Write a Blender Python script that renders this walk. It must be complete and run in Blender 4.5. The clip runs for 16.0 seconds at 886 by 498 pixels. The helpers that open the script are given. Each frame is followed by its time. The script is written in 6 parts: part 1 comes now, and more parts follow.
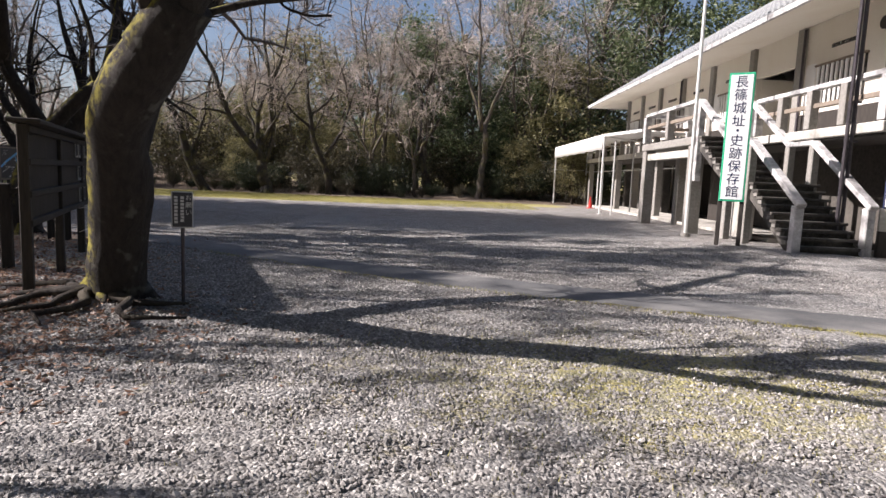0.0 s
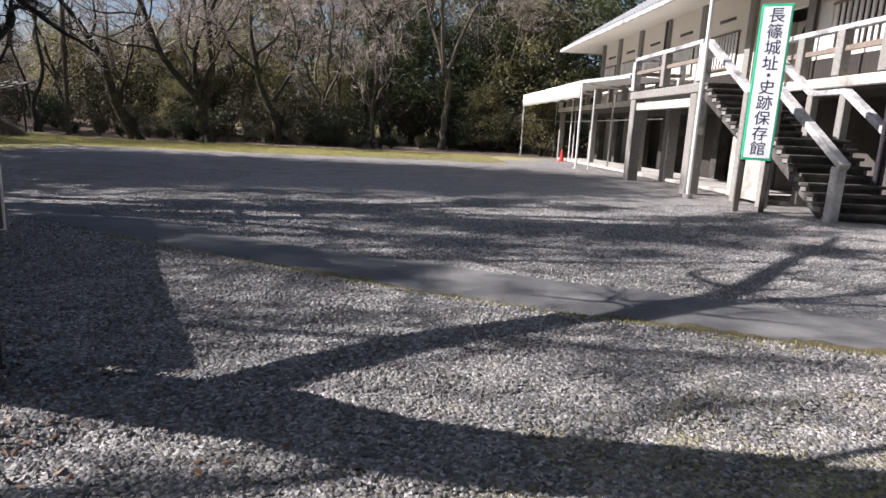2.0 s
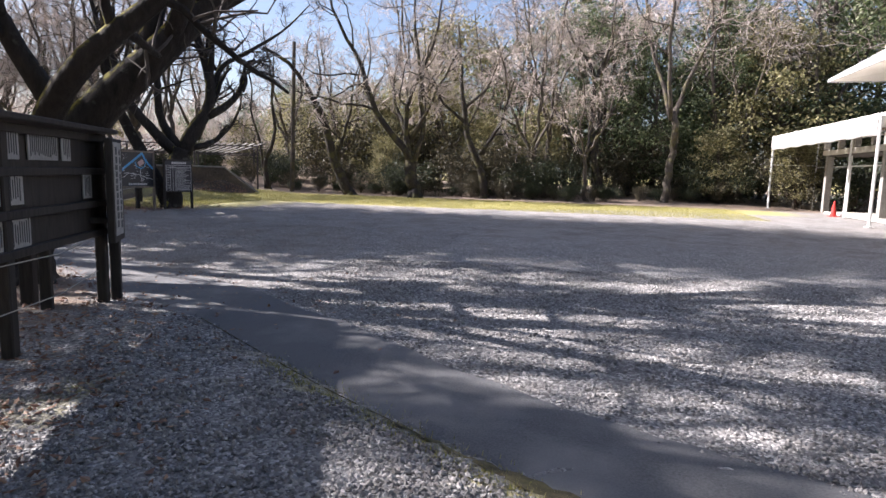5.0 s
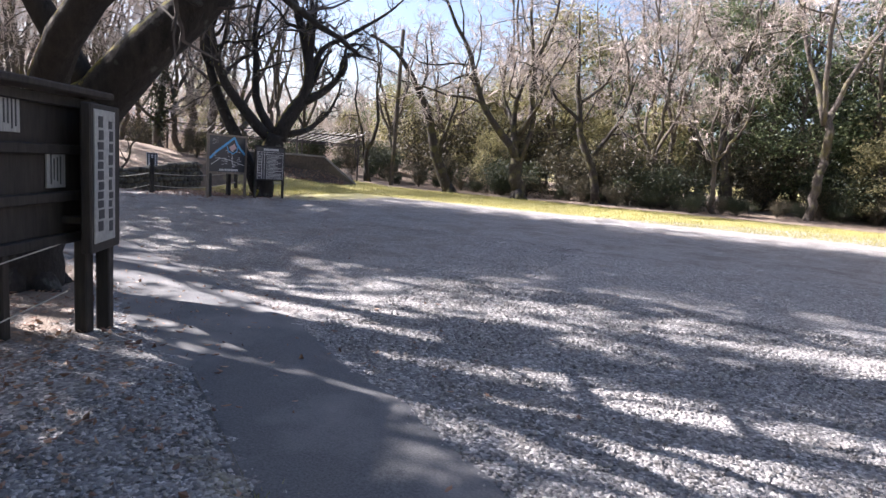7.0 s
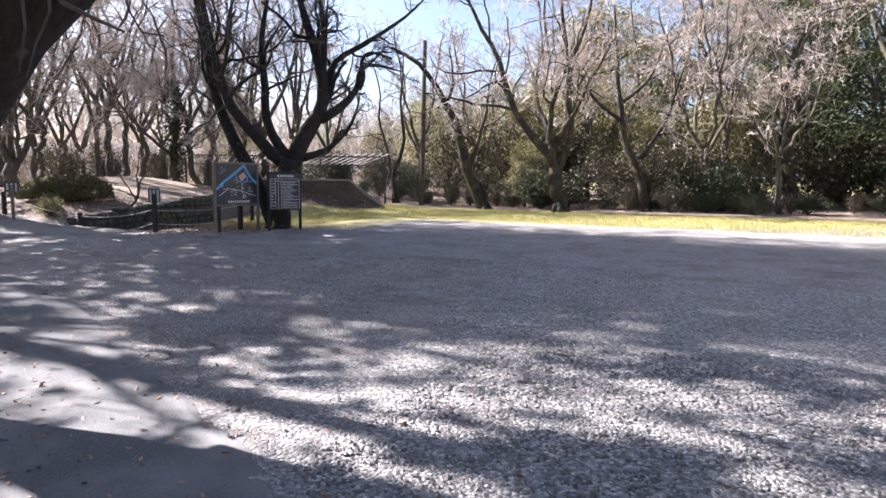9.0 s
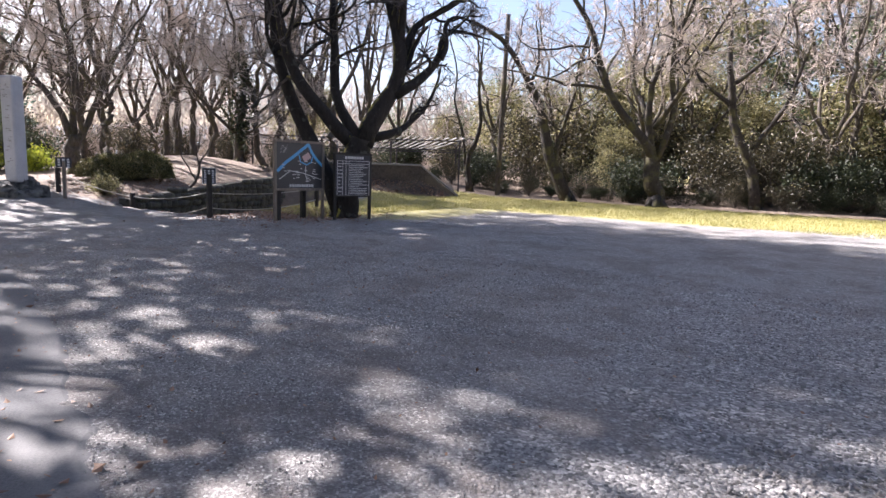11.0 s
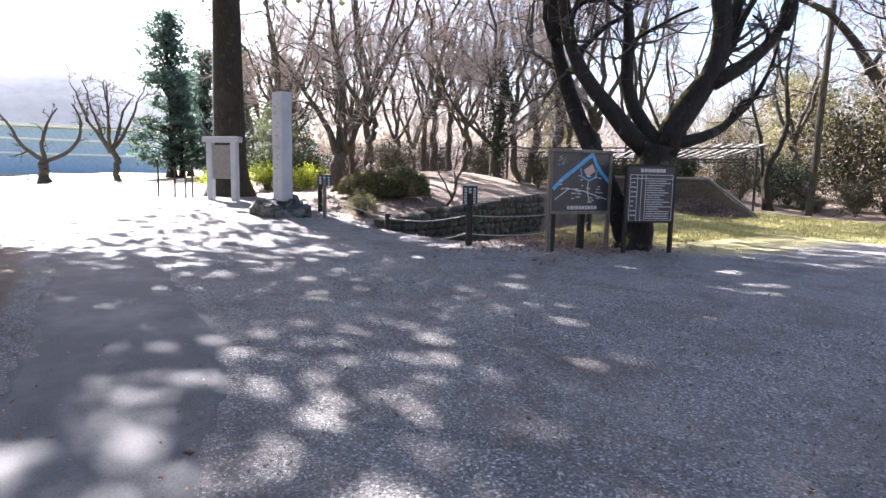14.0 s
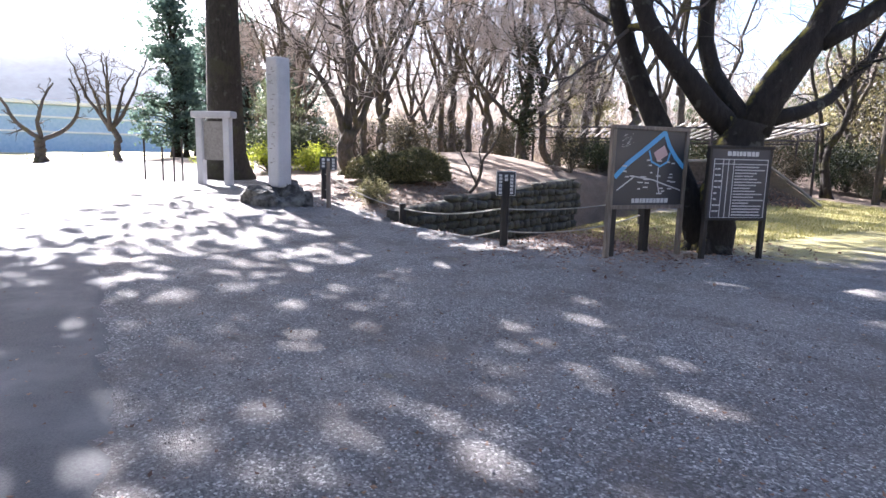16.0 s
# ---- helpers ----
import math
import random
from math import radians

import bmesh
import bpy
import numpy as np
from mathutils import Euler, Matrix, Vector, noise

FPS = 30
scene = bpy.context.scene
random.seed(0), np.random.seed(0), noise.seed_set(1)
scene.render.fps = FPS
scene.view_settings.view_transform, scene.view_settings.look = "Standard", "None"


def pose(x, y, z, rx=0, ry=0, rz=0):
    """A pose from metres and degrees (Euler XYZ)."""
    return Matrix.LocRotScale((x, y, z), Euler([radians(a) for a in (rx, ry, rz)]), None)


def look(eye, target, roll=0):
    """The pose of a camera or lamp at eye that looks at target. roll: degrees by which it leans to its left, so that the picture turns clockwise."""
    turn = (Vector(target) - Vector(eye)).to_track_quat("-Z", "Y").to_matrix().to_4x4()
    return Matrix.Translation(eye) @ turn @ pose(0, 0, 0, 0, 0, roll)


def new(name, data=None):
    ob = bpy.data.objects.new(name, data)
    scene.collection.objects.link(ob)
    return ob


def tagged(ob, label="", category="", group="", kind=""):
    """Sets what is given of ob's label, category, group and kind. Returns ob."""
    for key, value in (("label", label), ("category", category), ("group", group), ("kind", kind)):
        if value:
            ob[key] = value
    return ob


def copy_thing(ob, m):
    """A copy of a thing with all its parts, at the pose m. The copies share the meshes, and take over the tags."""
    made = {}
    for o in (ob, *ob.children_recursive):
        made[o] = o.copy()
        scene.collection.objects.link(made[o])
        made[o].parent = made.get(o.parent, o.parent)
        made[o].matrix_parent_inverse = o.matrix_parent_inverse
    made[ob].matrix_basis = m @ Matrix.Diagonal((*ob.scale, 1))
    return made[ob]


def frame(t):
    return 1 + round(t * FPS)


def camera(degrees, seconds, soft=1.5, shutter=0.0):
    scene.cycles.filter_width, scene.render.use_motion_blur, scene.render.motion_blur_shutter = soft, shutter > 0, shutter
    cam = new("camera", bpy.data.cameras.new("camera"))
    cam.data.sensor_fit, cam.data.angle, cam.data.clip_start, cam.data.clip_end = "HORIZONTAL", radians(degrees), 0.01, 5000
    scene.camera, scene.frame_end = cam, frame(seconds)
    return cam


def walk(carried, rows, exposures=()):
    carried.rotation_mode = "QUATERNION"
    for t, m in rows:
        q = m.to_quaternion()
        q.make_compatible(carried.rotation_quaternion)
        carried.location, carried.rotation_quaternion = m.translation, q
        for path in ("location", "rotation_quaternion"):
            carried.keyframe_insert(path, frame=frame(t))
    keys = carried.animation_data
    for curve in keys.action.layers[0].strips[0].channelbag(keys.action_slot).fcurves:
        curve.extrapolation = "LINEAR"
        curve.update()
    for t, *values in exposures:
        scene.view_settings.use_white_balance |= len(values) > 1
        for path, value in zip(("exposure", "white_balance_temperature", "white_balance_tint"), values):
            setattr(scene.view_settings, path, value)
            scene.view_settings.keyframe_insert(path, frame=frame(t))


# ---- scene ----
cam = camera(73.0, 16.0)
METRES, EYE, TILT, LEAN, TURN = 20.0, 1.45, -0.35, -1.0, 0.0
ROWS = [
    (0.0, 0.0, 0.0, 0.0, 0.15, -6.37, -1.31),
    (0.5, -0.0006, 0.0328, -0.0002, -7.22, -6.46, -2.87),
    (1.0, -0.0072, 0.0687, 0.0017, -6.08, -6.23, -1.86),
    (1.5, -0.0139, 0.0978, 0.0032, -10.64, -8.04, -3.34),
    (2.0, -0.0195, 0.1301, 0.0041, -4.13, -11.09, -1.71),
    (2.5, -0.0292, 0.1596, 0.0048, -4.39, -8.5, -3.36),
    (3.0, -0.0402, 0.1908, 0.005, -0.46, -8.59, -0.69),
    (3.5, -0.0518, 0.2196, 0.004, 7.65, -7.91, -1.59),
    (4.0, -0.0592, 0.2484, 0.003, 3.18, -9.39, -0.77),
    (4.5, -0.0687, 0.2777, 0.005, 13.9, -9.0, -0.48),
    (5.0, -0.077, 0.3052, 0.0073, 14.22, -6.73, -0.62),
    (5.2, -0.0805, 0.3162, 0.0075, 15.69, -6.43, -0.63),
    (7.3, -0.1202, 0.431, 0.0092, 24.66, -7.66, -3.04),
    (7.5, -0.1242, 0.4415, 0.0094, 23.85, -8.29, -1.06),
    (8.0, -0.1369, 0.4703, 0.0108, 27.14, -6.37, 0.02),
    (8.2, -0.1431, 0.4815, 0.0107, 26.32, -5.2, 0.33),
    (10.3, -0.2285, 0.5918, 0.0065, 34.34, -7.66, -1.39),
    (10.5, -0.2374, 0.6011, 0.0065, 36.72, -6.99, -1.25),
    (11.0, -0.2602, 0.6226, 0.008, 33.08, -6.95, -1.2),
    (11.5, -0.2849, 0.6436, 0.01, 41.74, -6.24, -1.32),
    (12.0, -0.3116, 0.6608, 0.0112, 39.52, -5.88, -2.78),
    (12.5, -0.3333, 0.6779, 0.0114, 41.12, -5.45, -1.04),
    (13.0, -0.359, 0.6896, 0.0121, 46.6, -5.59, -1.34),
    (13.5, -0.3853, 0.7028, 0.0121, 46.06, -6.12, -1.5),
    (14.0, -0.4174, 0.7192, 0.0118, 55.63, -6.08, -0.87),
    (14.5, -0.4439, 0.7347, 0.0133, 47.48, -8.22, -3.21),
    (15.0, -0.4696, 0.752, 0.0152, 50.07, -7.84, -1.38),
    (15.5, -0.4974, 0.7641, 0.0154, 55.53, -6.7, -1.92),
    (16.0, -0.5248, 0.7767, 0.0155, 56.9, -7.93, -1.19),
]
walk(cam, [(t, pose(0, 0, EYE, TILT, LEAN, TURN) @ pose(METRES * x, METRES * y, METRES * z, 90 + pitch, roll, yaw)) for t, x, y, z, yaw, pitch, roll in ROWS],
     [(0, 1.15, 6260, 18), (1, 1.05, 6060, 17), (2, 1.07, 6010, 17), (3, 1.49, 5970, 18), (4, 1.63, 5970, 18), (5, 1.93, 6020, 19), (8, 2.39, 5970, 20), (11, 2.31, 6020, 21), (14, 2.71, 5870, 20), (16, 2.89, 5800, 20)])

# ---- world, sun ----
SUN_ELEVATION, SUN_AZIMUTH = radians(36.5), radians(-90.3)   # azimuth from +y towards +x
sun_way = Vector((math.sin(SUN_AZIMUTH) * math.cos(SUN_ELEVATION), math.cos(SUN_AZIMUTH) * math.cos(SUN_ELEVATION), math.sin(SUN_ELEVATION)))
world = bpy.data.worlds.new("world")
scene.world = world
world.use_nodes = True
sky = world.node_tree.nodes.new("ShaderNodeTexSky")
sky.sky_type, sky.sun_disc = "NISHITA", False
sky.sun_elevation, sky.sun_rotation = SUN_ELEVATION, SUN_AZIMUTH
sky.air_density, sky.dust_density, sky.ozone_density = 1.0, 2.2, 1.0
world.node_tree.links.new(sky.outputs[0], world.node_tree.nodes["Background"].inputs[0])
world.node_tree.nodes["Background"].inputs[1].default_value = 0.05
sun = new("sun", bpy.data.lights.new("sun", "SUN"))
sun.data.energy, sun.data.angle, sun.data.color = 5.0, radians(0.53), (1.0, 0.93, 0.84)
sun.matrix_world = look(sun_way * 60, (0, 0, 0))


# ---- materials ----
def ramp(nt, fac, stops):
    node = nt.nodes.new("ShaderNodeValToRGB")
    node.color_ramp.elements[0].position, node.color_ramp.elements[0].color = stops[0][0], (*stops[0][1], 1)
    node.color_ramp.elements[1].position, node.color_ramp.elements[1].color = stops[-1][0], (*stops[-1][1], 1)
    for p, c in stops[1:-1]:
        e = node.color_ramp.elements.new(p)
        e.color = (*c, 1)
    nt.links.new(fac, node.inputs[0])
    return node.outputs[0]


def texture(nt, coord, kind, scale, detail=4.0, rough=0.6, stretch=None, out=0):
    if stretch:
        m = nt.nodes.new("ShaderNodeMapping")
        m.inputs["Scale"].default_value = stretch
        nt.links.new(coord, m.inputs["Vector"])
        coord = m.outputs[0]
    node = nt.nodes.new("ShaderNodeTexNoise" if kind == "noise" else "ShaderNodeTexVoronoi")
    node.inputs["Scale"].default_value = scale
    if kind == "noise":
        node.inputs["Detail"].default_value, node.inputs["Roughness"].default_value = detail, rough
    nt.links.new(coord, node.inputs["Vector"])
    return node.outputs[out]


def mixed(nt, fac, a, b, mode="MIX"):
    node = nt.nodes.new("ShaderNodeMix")
    node.data_type, node.blend_type = "RGBA", mode
    for sock, v in ((node.inputs[0], fac), (node.inputs[6], a), (node.inputs[7], b)):
        if isinstance(v, (int, float)):
            sock.default_value = v
        elif isinstance(v, tuple):
            sock.default_value = (*v, 1)
        else:
            nt.links.new(v, sock)
    return node.outputs[2]


def calc(nt, op, a, b=0.0, clamp=False):
    node = nt.nodes.new("ShaderNodeMath")
    node.operation, node.use_clamp = op, clamp
    for sock, v in ((node.inputs[0], a), (node.inputs[1], b)):
        if isinstance(v, (int, float)):
            sock.default_value = v
        else:
            nt.links.new(v, sock)
    return node.outputs[0]


def bare(name):
    m = bpy.data.materials.new(name)
    m.use_nodes = True
    nt = m.node_tree
    coord = nt.nodes.new("ShaderNodeTexCoord").outputs["Object"]
    return m, nt, nt.nodes["Principled BSDF"], coord


def relief(nt, bsdf, height, strength, distance):
    b = nt.nodes.new("ShaderNodeBump")
    b.inputs["Strength"].default_value, b.inputs["Distance"].default_value = strength, distance
    nt.links.new(height, b.inputs["Height"])
    nt.links.new(b.outputs[0], bsdf.inputs["Normal"])


def surface(name, dark, light, grain=20.0, stain=1.2, rough=0.8, bump=0.3, depth=0.01, metal=0.0, stretch=None, dirt=None, dirt_amount=0.5, spread=0.12):
    """Two-scale colour: fine grain and broad stains, bump from the grain, brightness varied from object to object."""
    m, nt, bsdf, coord = bare(name)
    fine = texture(nt, coord, "noise", grain, 5, 0.65, stretch)
    broad = texture(nt, coord, "noise", stain, 4, 0.6)
    col = ramp(nt, fine, [(0.3, dark), (0.7, light)])
    if dirt:
        mask = ramp(nt, broad, [(0.45, (0, 0, 0)), (0.7, (dirt_amount,) * 3)])
        col = mixed(nt, mask, col, dirt)
    info = nt.nodes.new("ShaderNodeObjectInfo").outputs["Random"]
    vary = calc(nt, "ADD", calc(nt, "MULTIPLY", info, spread * 2), 1 - spread)
    col = mixed(nt, 1.0, col, ramp(nt, vary, [(0, (0, 0, 0)), (1, (1, 1, 1))]) if spread > 0 else (1, 1, 1), "MULTIPLY")
    nt.links.new(col, bsdf.inputs["Base Color"])
    r = calc(nt, "ADD", calc(nt, "MULTIPLY", broad, 0.2), rough - 0.1, True)
    nt.links.new(r, bsdf.inputs["Roughness"])
    bsdf.inputs["Metallic"].default_value = metal
    relief(nt, bsdf, fine, bump, depth)
    return m


def leaf_material(name, stops, see_through=0.25):
    m, nt, bsdf, coord = bare(name)
    island = nt.nodes.new("ShaderNodeNewGeometry").outputs["Random Per Island"]
    col = ramp(nt, island, stops)
    nt.links.new(col, bsdf.inputs["Base Color"])
    bsdf.inputs["Roughness"].default_value = 0.55
    through_leaf = nt.nodes.new("ShaderNodeBsdfTranslucent")
    nt.links.new(col, through_leaf.inputs[0])
    mix = nt.nodes.new("ShaderNodeMixShader")
    mix.inputs[0].default_value = see_through
    nt.links.new(bsdf.outputs[0], mix.inputs[1])
    nt.links.new(through_leaf.outputs[0], mix.inputs[2])
    nt.links.new(mix.outputs[0], nt.nodes["Material Output"].inputs[0])
    return m


def bark_material(name, dark, light, moss, moss_amount, lichen=(0.42, 0.42, 0.38), side=False):
    """side: the moss keeps to the sunny west side of the stem."""
    m, nt, bsdf, coord = bare(name)
    ridges = texture(nt, coord, "noise", 14, 6, 0.7, (1, 1, 0.35))
    broad = texture(nt, coord, "noise", 1.6, 5, 0.65)
    spots = texture(nt, coord, "noise", 5.0, 3, 0.5)
    col = ramp(nt, ridges, [(0.3, dark), (0.72, light)])
    col = mixed(nt, ramp(nt, spots, [(0.62, (0, 0, 0)), (0.7, (0.6, 0.6, 0.6))]), col, lichen)
    patch = ramp(nt, broad, [(0.5, (0, 0, 0)), (0.62, (moss_amount,) * 3)])
    if side:
        way = nt.nodes.new("ShaderNodeSeparateXYZ")
        nt.links.new(nt.nodes.new("ShaderNodeNewGeometry").outputs["Normal"], way.inputs[0])
        west = calc(nt, "ADD", calc(nt, "MULTIPLY", way.outputs[0], -0.95), calc(nt, "MULTIPLY", way.outputs[2], 0.6))
        west = calc(nt, "ADD", west, calc(nt, "SUBTRACT", broad, 0.5))
        patch = ramp(nt, west, [(0.2, (0, 0, 0)), (0.5, (moss_amount,) * 3)])
        patch = mixed(nt, ramp(nt, texture(nt, coord, "noise", 7, 5, 0.7), [(0.44, (0, 0, 0)), (0.58, (1, 1, 1))]), (0, 0, 0), patch)
    col = mixed(nt, patch, col, moss)
    nt.links.new(col, bsdf.inputs["Base Color"])
    bsdf.inputs["Roughness"].default_value = 0.92
    relief(nt, bsdf, ridges, 0.9, 0.04)
    return m


def plain(name, colour, rough=0.6, metal=0.0):
    m, nt, bsdf, coord = bare(name)
    n = texture(nt, coord, "noise", 30, 3)
    nt.links.new(mixed(nt, calc(nt, "MULTIPLY", n, 0.35), colour, tuple(c * 0.7 for c in colour)), bsdf.inputs["Base Color"])
    bsdf.inputs["Roughness"].default_value, bsdf.inputs["Metallic"].default_value = rough, metal
    return m


def ground_material():
    m, nt, bsdf, coord = bare("ground_cover")
    zone = nt.nodes.new("ShaderNodeVertexColor")
    zone.layer_name = "zone"
    sep = nt.nodes.new("ShaderNodeSeparateColor")
    nt.links.new(zone.outputs[0], sep.inputs[0])
    cells = texture(nt, coord, "voronoi", 46, out=1)
    cell_d = texture(nt, coord, "voronoi", 46, out=0)
    small = texture(nt, coord, "noise", 120, 3)
    mid = texture(nt, coord, "noise", 2.2, 5, 0.65)
    broad = texture(nt, coord, "noise", 0.45, 4, 0.6)
    pick = nt.nodes.new("ShaderNodeSeparateColor")
    nt.links.new(cells, pick.inputs[0])
    gravel = ramp(nt, pick.outputs[0], [(0.0, (0.09, 0.088, 0.085)), (0.35, (0.20, 0.195, 0.19)), (0.75, (0.32, 0.31, 0.295)), (1.0, (0.56, 0.54, 0.51))])
    gravel = mixed(nt, ramp(nt, mid, [(0.4, (0, 0, 0)), (0.75, (0.45,) * 3)]), gravel, (0.22, 0.20, 0.18))
    tiny = nt.nodes.new("ShaderNodeSeparateColor")
    nt.links.new(texture(nt, coord, "voronoi", 75, out=1), tiny.inputs[0])
    fine = ramp(nt, tiny.outputs[0], [(0.0, (0.09, 0.088, 0.087)), (0.5, (0.19, 0.186, 0.18)), (0.85, (0.33, 0.32, 0.305)), (1.0, (0.70, 0.68, 0.64))])
    fine = mixed(nt, ramp(nt, broad, [(0.35, (0, 0, 0)), (0.7, (0.5,) * 3)]), fine, (0.33, 0.30, 0.27))
    worn = texture(nt, coord, "noise", 1.1, 6, 0.7)
    fine = mixed(nt, ramp(nt, worn, [(0.46, (0, 0, 0)), (0.62, (0.6,) * 3)]), fine, (0.135, 0.112, 0.098))
    gravel = mixed(nt, ramp(nt, worn, [(0.52, (0, 0, 0)), (0.7, (0.4,) * 3)]), gravel, (0.15, 0.135, 0.12))
    earth = mixed(nt, texture(nt, coord, "noise", 26, 5, 0.7), (0.075, 0.055, 0.039), (0.29, 0.222, 0.16))
    earth = mixed(nt, ramp(nt, mid, [(0.4, (0, 0, 0)), (0.7, (0.6,) * 3)]), earth, (0.31, 0.235, 0.178))
    blades = texture(nt, coord, "noise", 60, 4, 0.7)
    grass = ramp(nt, blades, [(0.3, (0.20, 0.19, 0.05)), (0.7, (0.52, 0.47, 0.15))])
    grass = mixed(nt, ramp(nt, mid, [(0.45, (0, 0, 0)), (0.75, (0.6,) * 3)]), grass, (0.40, 0.33, 0.17))

    def edge(channel, width=0.35):
        x = calc(nt, "ADD", channel, calc(nt, "MULTIPLY", calc(nt, "SUBTRACT", mid, 0.5), 1.6))
        return ramp(nt, x, [(0.5 - width / 2, (0, 0, 0)), (0.5 + width / 2, (1, 1, 1))])

    col = mixed(nt, edge(sep.outputs[2]), gravel, fine)
    col = mixed(nt, edge(sep.outputs[1]), col, earth)
    col = mixed(nt, calc(nt, "MULTIPLY", edge(sep.outputs[0], 0.5), 0.85), col, grass)
    nt.links.new(col, bsdf.inputs["Base Color"])
    bsdf.inputs["Roughness"].default_value = 0.85
    fine_d = texture(nt, coord, "voronoi", 110, out=0)
    coarse_h = calc(nt, "SUBTRACT", 0.6, cell_d)
    fine_h = calc(nt, "MULTIPLY", calc(nt, "SUBTRACT", 0.6, fine_d), 0.55)
    away = sep.outputs[2]
    h = calc(nt, "ADD", calc(nt, "MULTIPLY", coarse_h, calc(nt, "SUBTRACT", 1.0, away)), calc(nt, "MULTIPLY", fine_h, away))
    h = calc(nt, "ADD", h, calc(nt, "MULTIPLY", small, 0.4))
    h = calc(nt, "ADD", h, calc(nt, "MULTIPLY", texture(nt, coord, "noise", 7, 5, 0.7), 1.2))
    relief(nt, bsdf, h, 0.9, 0.02)
    return m


M_GROUND = ground_material()
M_ASPHALT = surface("worn_asphalt", (0.06, 0.061, 0.062), (0.15, 0.151, 0.151), 70, 0.9, 0.82, 0.6, 0.006, dirt=(0.255, 0.246, 0.232), dirt_amount=0.75, spread=0)
M_MOSS = surface("ochre_moss_and_silt", (0.045, 0.036, 0.018), (0.17, 0.135, 0.065), 24, 3.0, 0.95, 0.7, 0.012, dirt=(0.085, 0.085, 0.03), dirt_amount=0.8, spread=0)
M_CONCRETE = surface("weathered_concrete", (0.185, 0.175, 0.16), (0.33, 0.315, 0.29), 14, 0.9, 0.85, 0.3, 0.006, dirt=(0.20, 0.18, 0.16), dirt_amount=0.6)
M_CONCRETE_PALE = surface("pale_concrete", (0.42, 0.40, 0.35), (0.56, 0.54, 0.50), 16, 1.3, 0.85, 0.2, 0.005, dirt=(0.15, 0.14, 0.125), dirt_amount=0.8)
# concrete darkened to carry the shade under the deck
M_DECK_SHADE = surface("shade_dark_concrete", (0.035, 0.03, 0.026), (0.085, 0.075, 0.066), 10, 0.9, 0.85, 0.3, 0.006, dirt=(0.13, 0.118, 0.10), dirt_amount=0.5)
# old dark steps, darkened further for the shade on and below the stairs
M_STEP = surface("shade_dark_worn_step", (0.022, 0.02, 0.018), (0.07, 0.063, 0.056), 16, 1.5, 0.85, 0.4, 0.006, dirt=(0.26, 0.24, 0.21), dirt_amount=0.4)
M_RAIL = surface("whitewashed_rail", (0.36, 0.35, 0.345), (0.70, 0.69, 0.68), 9, 2.2, 0.7, 0.3, 0.005, dirt=(0.13, 0.125, 0.125), dirt_amount=0.95)
M_PLASTER = surface("cream_plaster", (0.71, 0.665, 0.58), (0.82, 0.78, 0.70), 22, 0.5, 0.9, 0.15, 0.004, dirt=(0.66, 0.59, 0.49), dirt_amount=0.5)
M_WHITE = surface("white_plaster", (0.72, 0.71, 0.69), (0.82, 0.81, 0.79), 22, 0.7, 0.85, 0.1, 0.003, dirt=(0.58, 0.56, 0.53), dirt_amount=0.4)
M_ROOF = surface("grey_roof_tile", (0.20, 0.21, 0.215), (0.36, 0.37, 0.375), 9, 0.8, 0.5, 0.2, 0.01, dirt=(0.42, 0.42, 0.40), dirt_amount=0.5)
M_DARK_ROOM = surface("dark_glass_door", (0.02, 0.02, 0.02), (0.05, 0.045, 0.04), 4, 1, 0.25, 0.05, 0.002)
M_DARK_WOOD = surface("dark_stained_wood", (0.016, 0.013, 0.011), (0.045, 0.037, 0.031), 30, 1.5, 0.75, 0.5, 0.004, stretch=(1, 1, 0.12))
M_GREY_WOOD = surface("weathered_wood", (0.14, 0.11, 0.085), (0.30, 0.25, 0.20), 30, 1.5, 0.85, 0.5, 0.004, stretch=(1, 1, 0.12))
M_POLE = surface("bleached_pole", (0.34, 0.33, 0.31), (0.56, 0.55, 0.52), 30, 1.5, 0.8, 0.3, 0.004)
M_METAL = surface("painted_steel_pipe", (0.62, 0.62, 0.60), (0.76, 0.76, 0.74), 18, 2, 0.45, 0.05, 0.002, metal=0.2)
M_DARK_METAL = surface("dark_steel_pole", (0.04, 0.035, 0.04), (0.09, 0.08, 0.09), 18, 2, 0.45, 0.05, 0.002, metal=0.5)
M_FABRIC = surface("white_canopy_sheet", (0.76, 0.75, 0.73), (0.86, 0.85, 0.83), 10, 1.2, 0.6, 0.1, 0.004, dirt=(0.68, 0.64, 0.58), dirt_amount=0.3)
M_GRANITE = surface("pale_granite", (0.40, 0.41, 0.43), (0.60, 0.60, 0.61), 120, 1.3, 0.75, 0.2, 0.003, dirt=(0.30, 0.31, 0.32), dirt_amount=0.6)
M_ROCK = surface("dark_lichened_rock", (0.02, 0.018, 0.016), (0.10, 0.095, 0.085), 7, 3.4, 0.9, 1.0, 0.06, dirt=(0.30, 0.29, 0.26), dirt_amount=0.8)
M_WALL_STONE = surface("moat_wall_stone", (0.035, 0.032, 0.027), (0.15, 0.135, 0.11), 10, 2.0, 0.9, 0.6, 0.02, dirt=(0.11, 0.12, 0.05), dirt_amount=0.5, spread=0.3)
M_BARK = bark_material("dark_cherry_bark", (0.016, 0.013, 0.011), (0.06, 0.049, 0.04), (0.14, 0.13, 0.03), 0.4, (0.13, 0.125, 0.115))
M_BARK_MOSSY = bark_material("dark_bark_with_yellow_moss", (0.010, 0.008, 0.007), (0.042, 0.034, 0.028), (0.27, 0.235, 0.035), 0.95, (0.12, 0.115, 0.10), True)
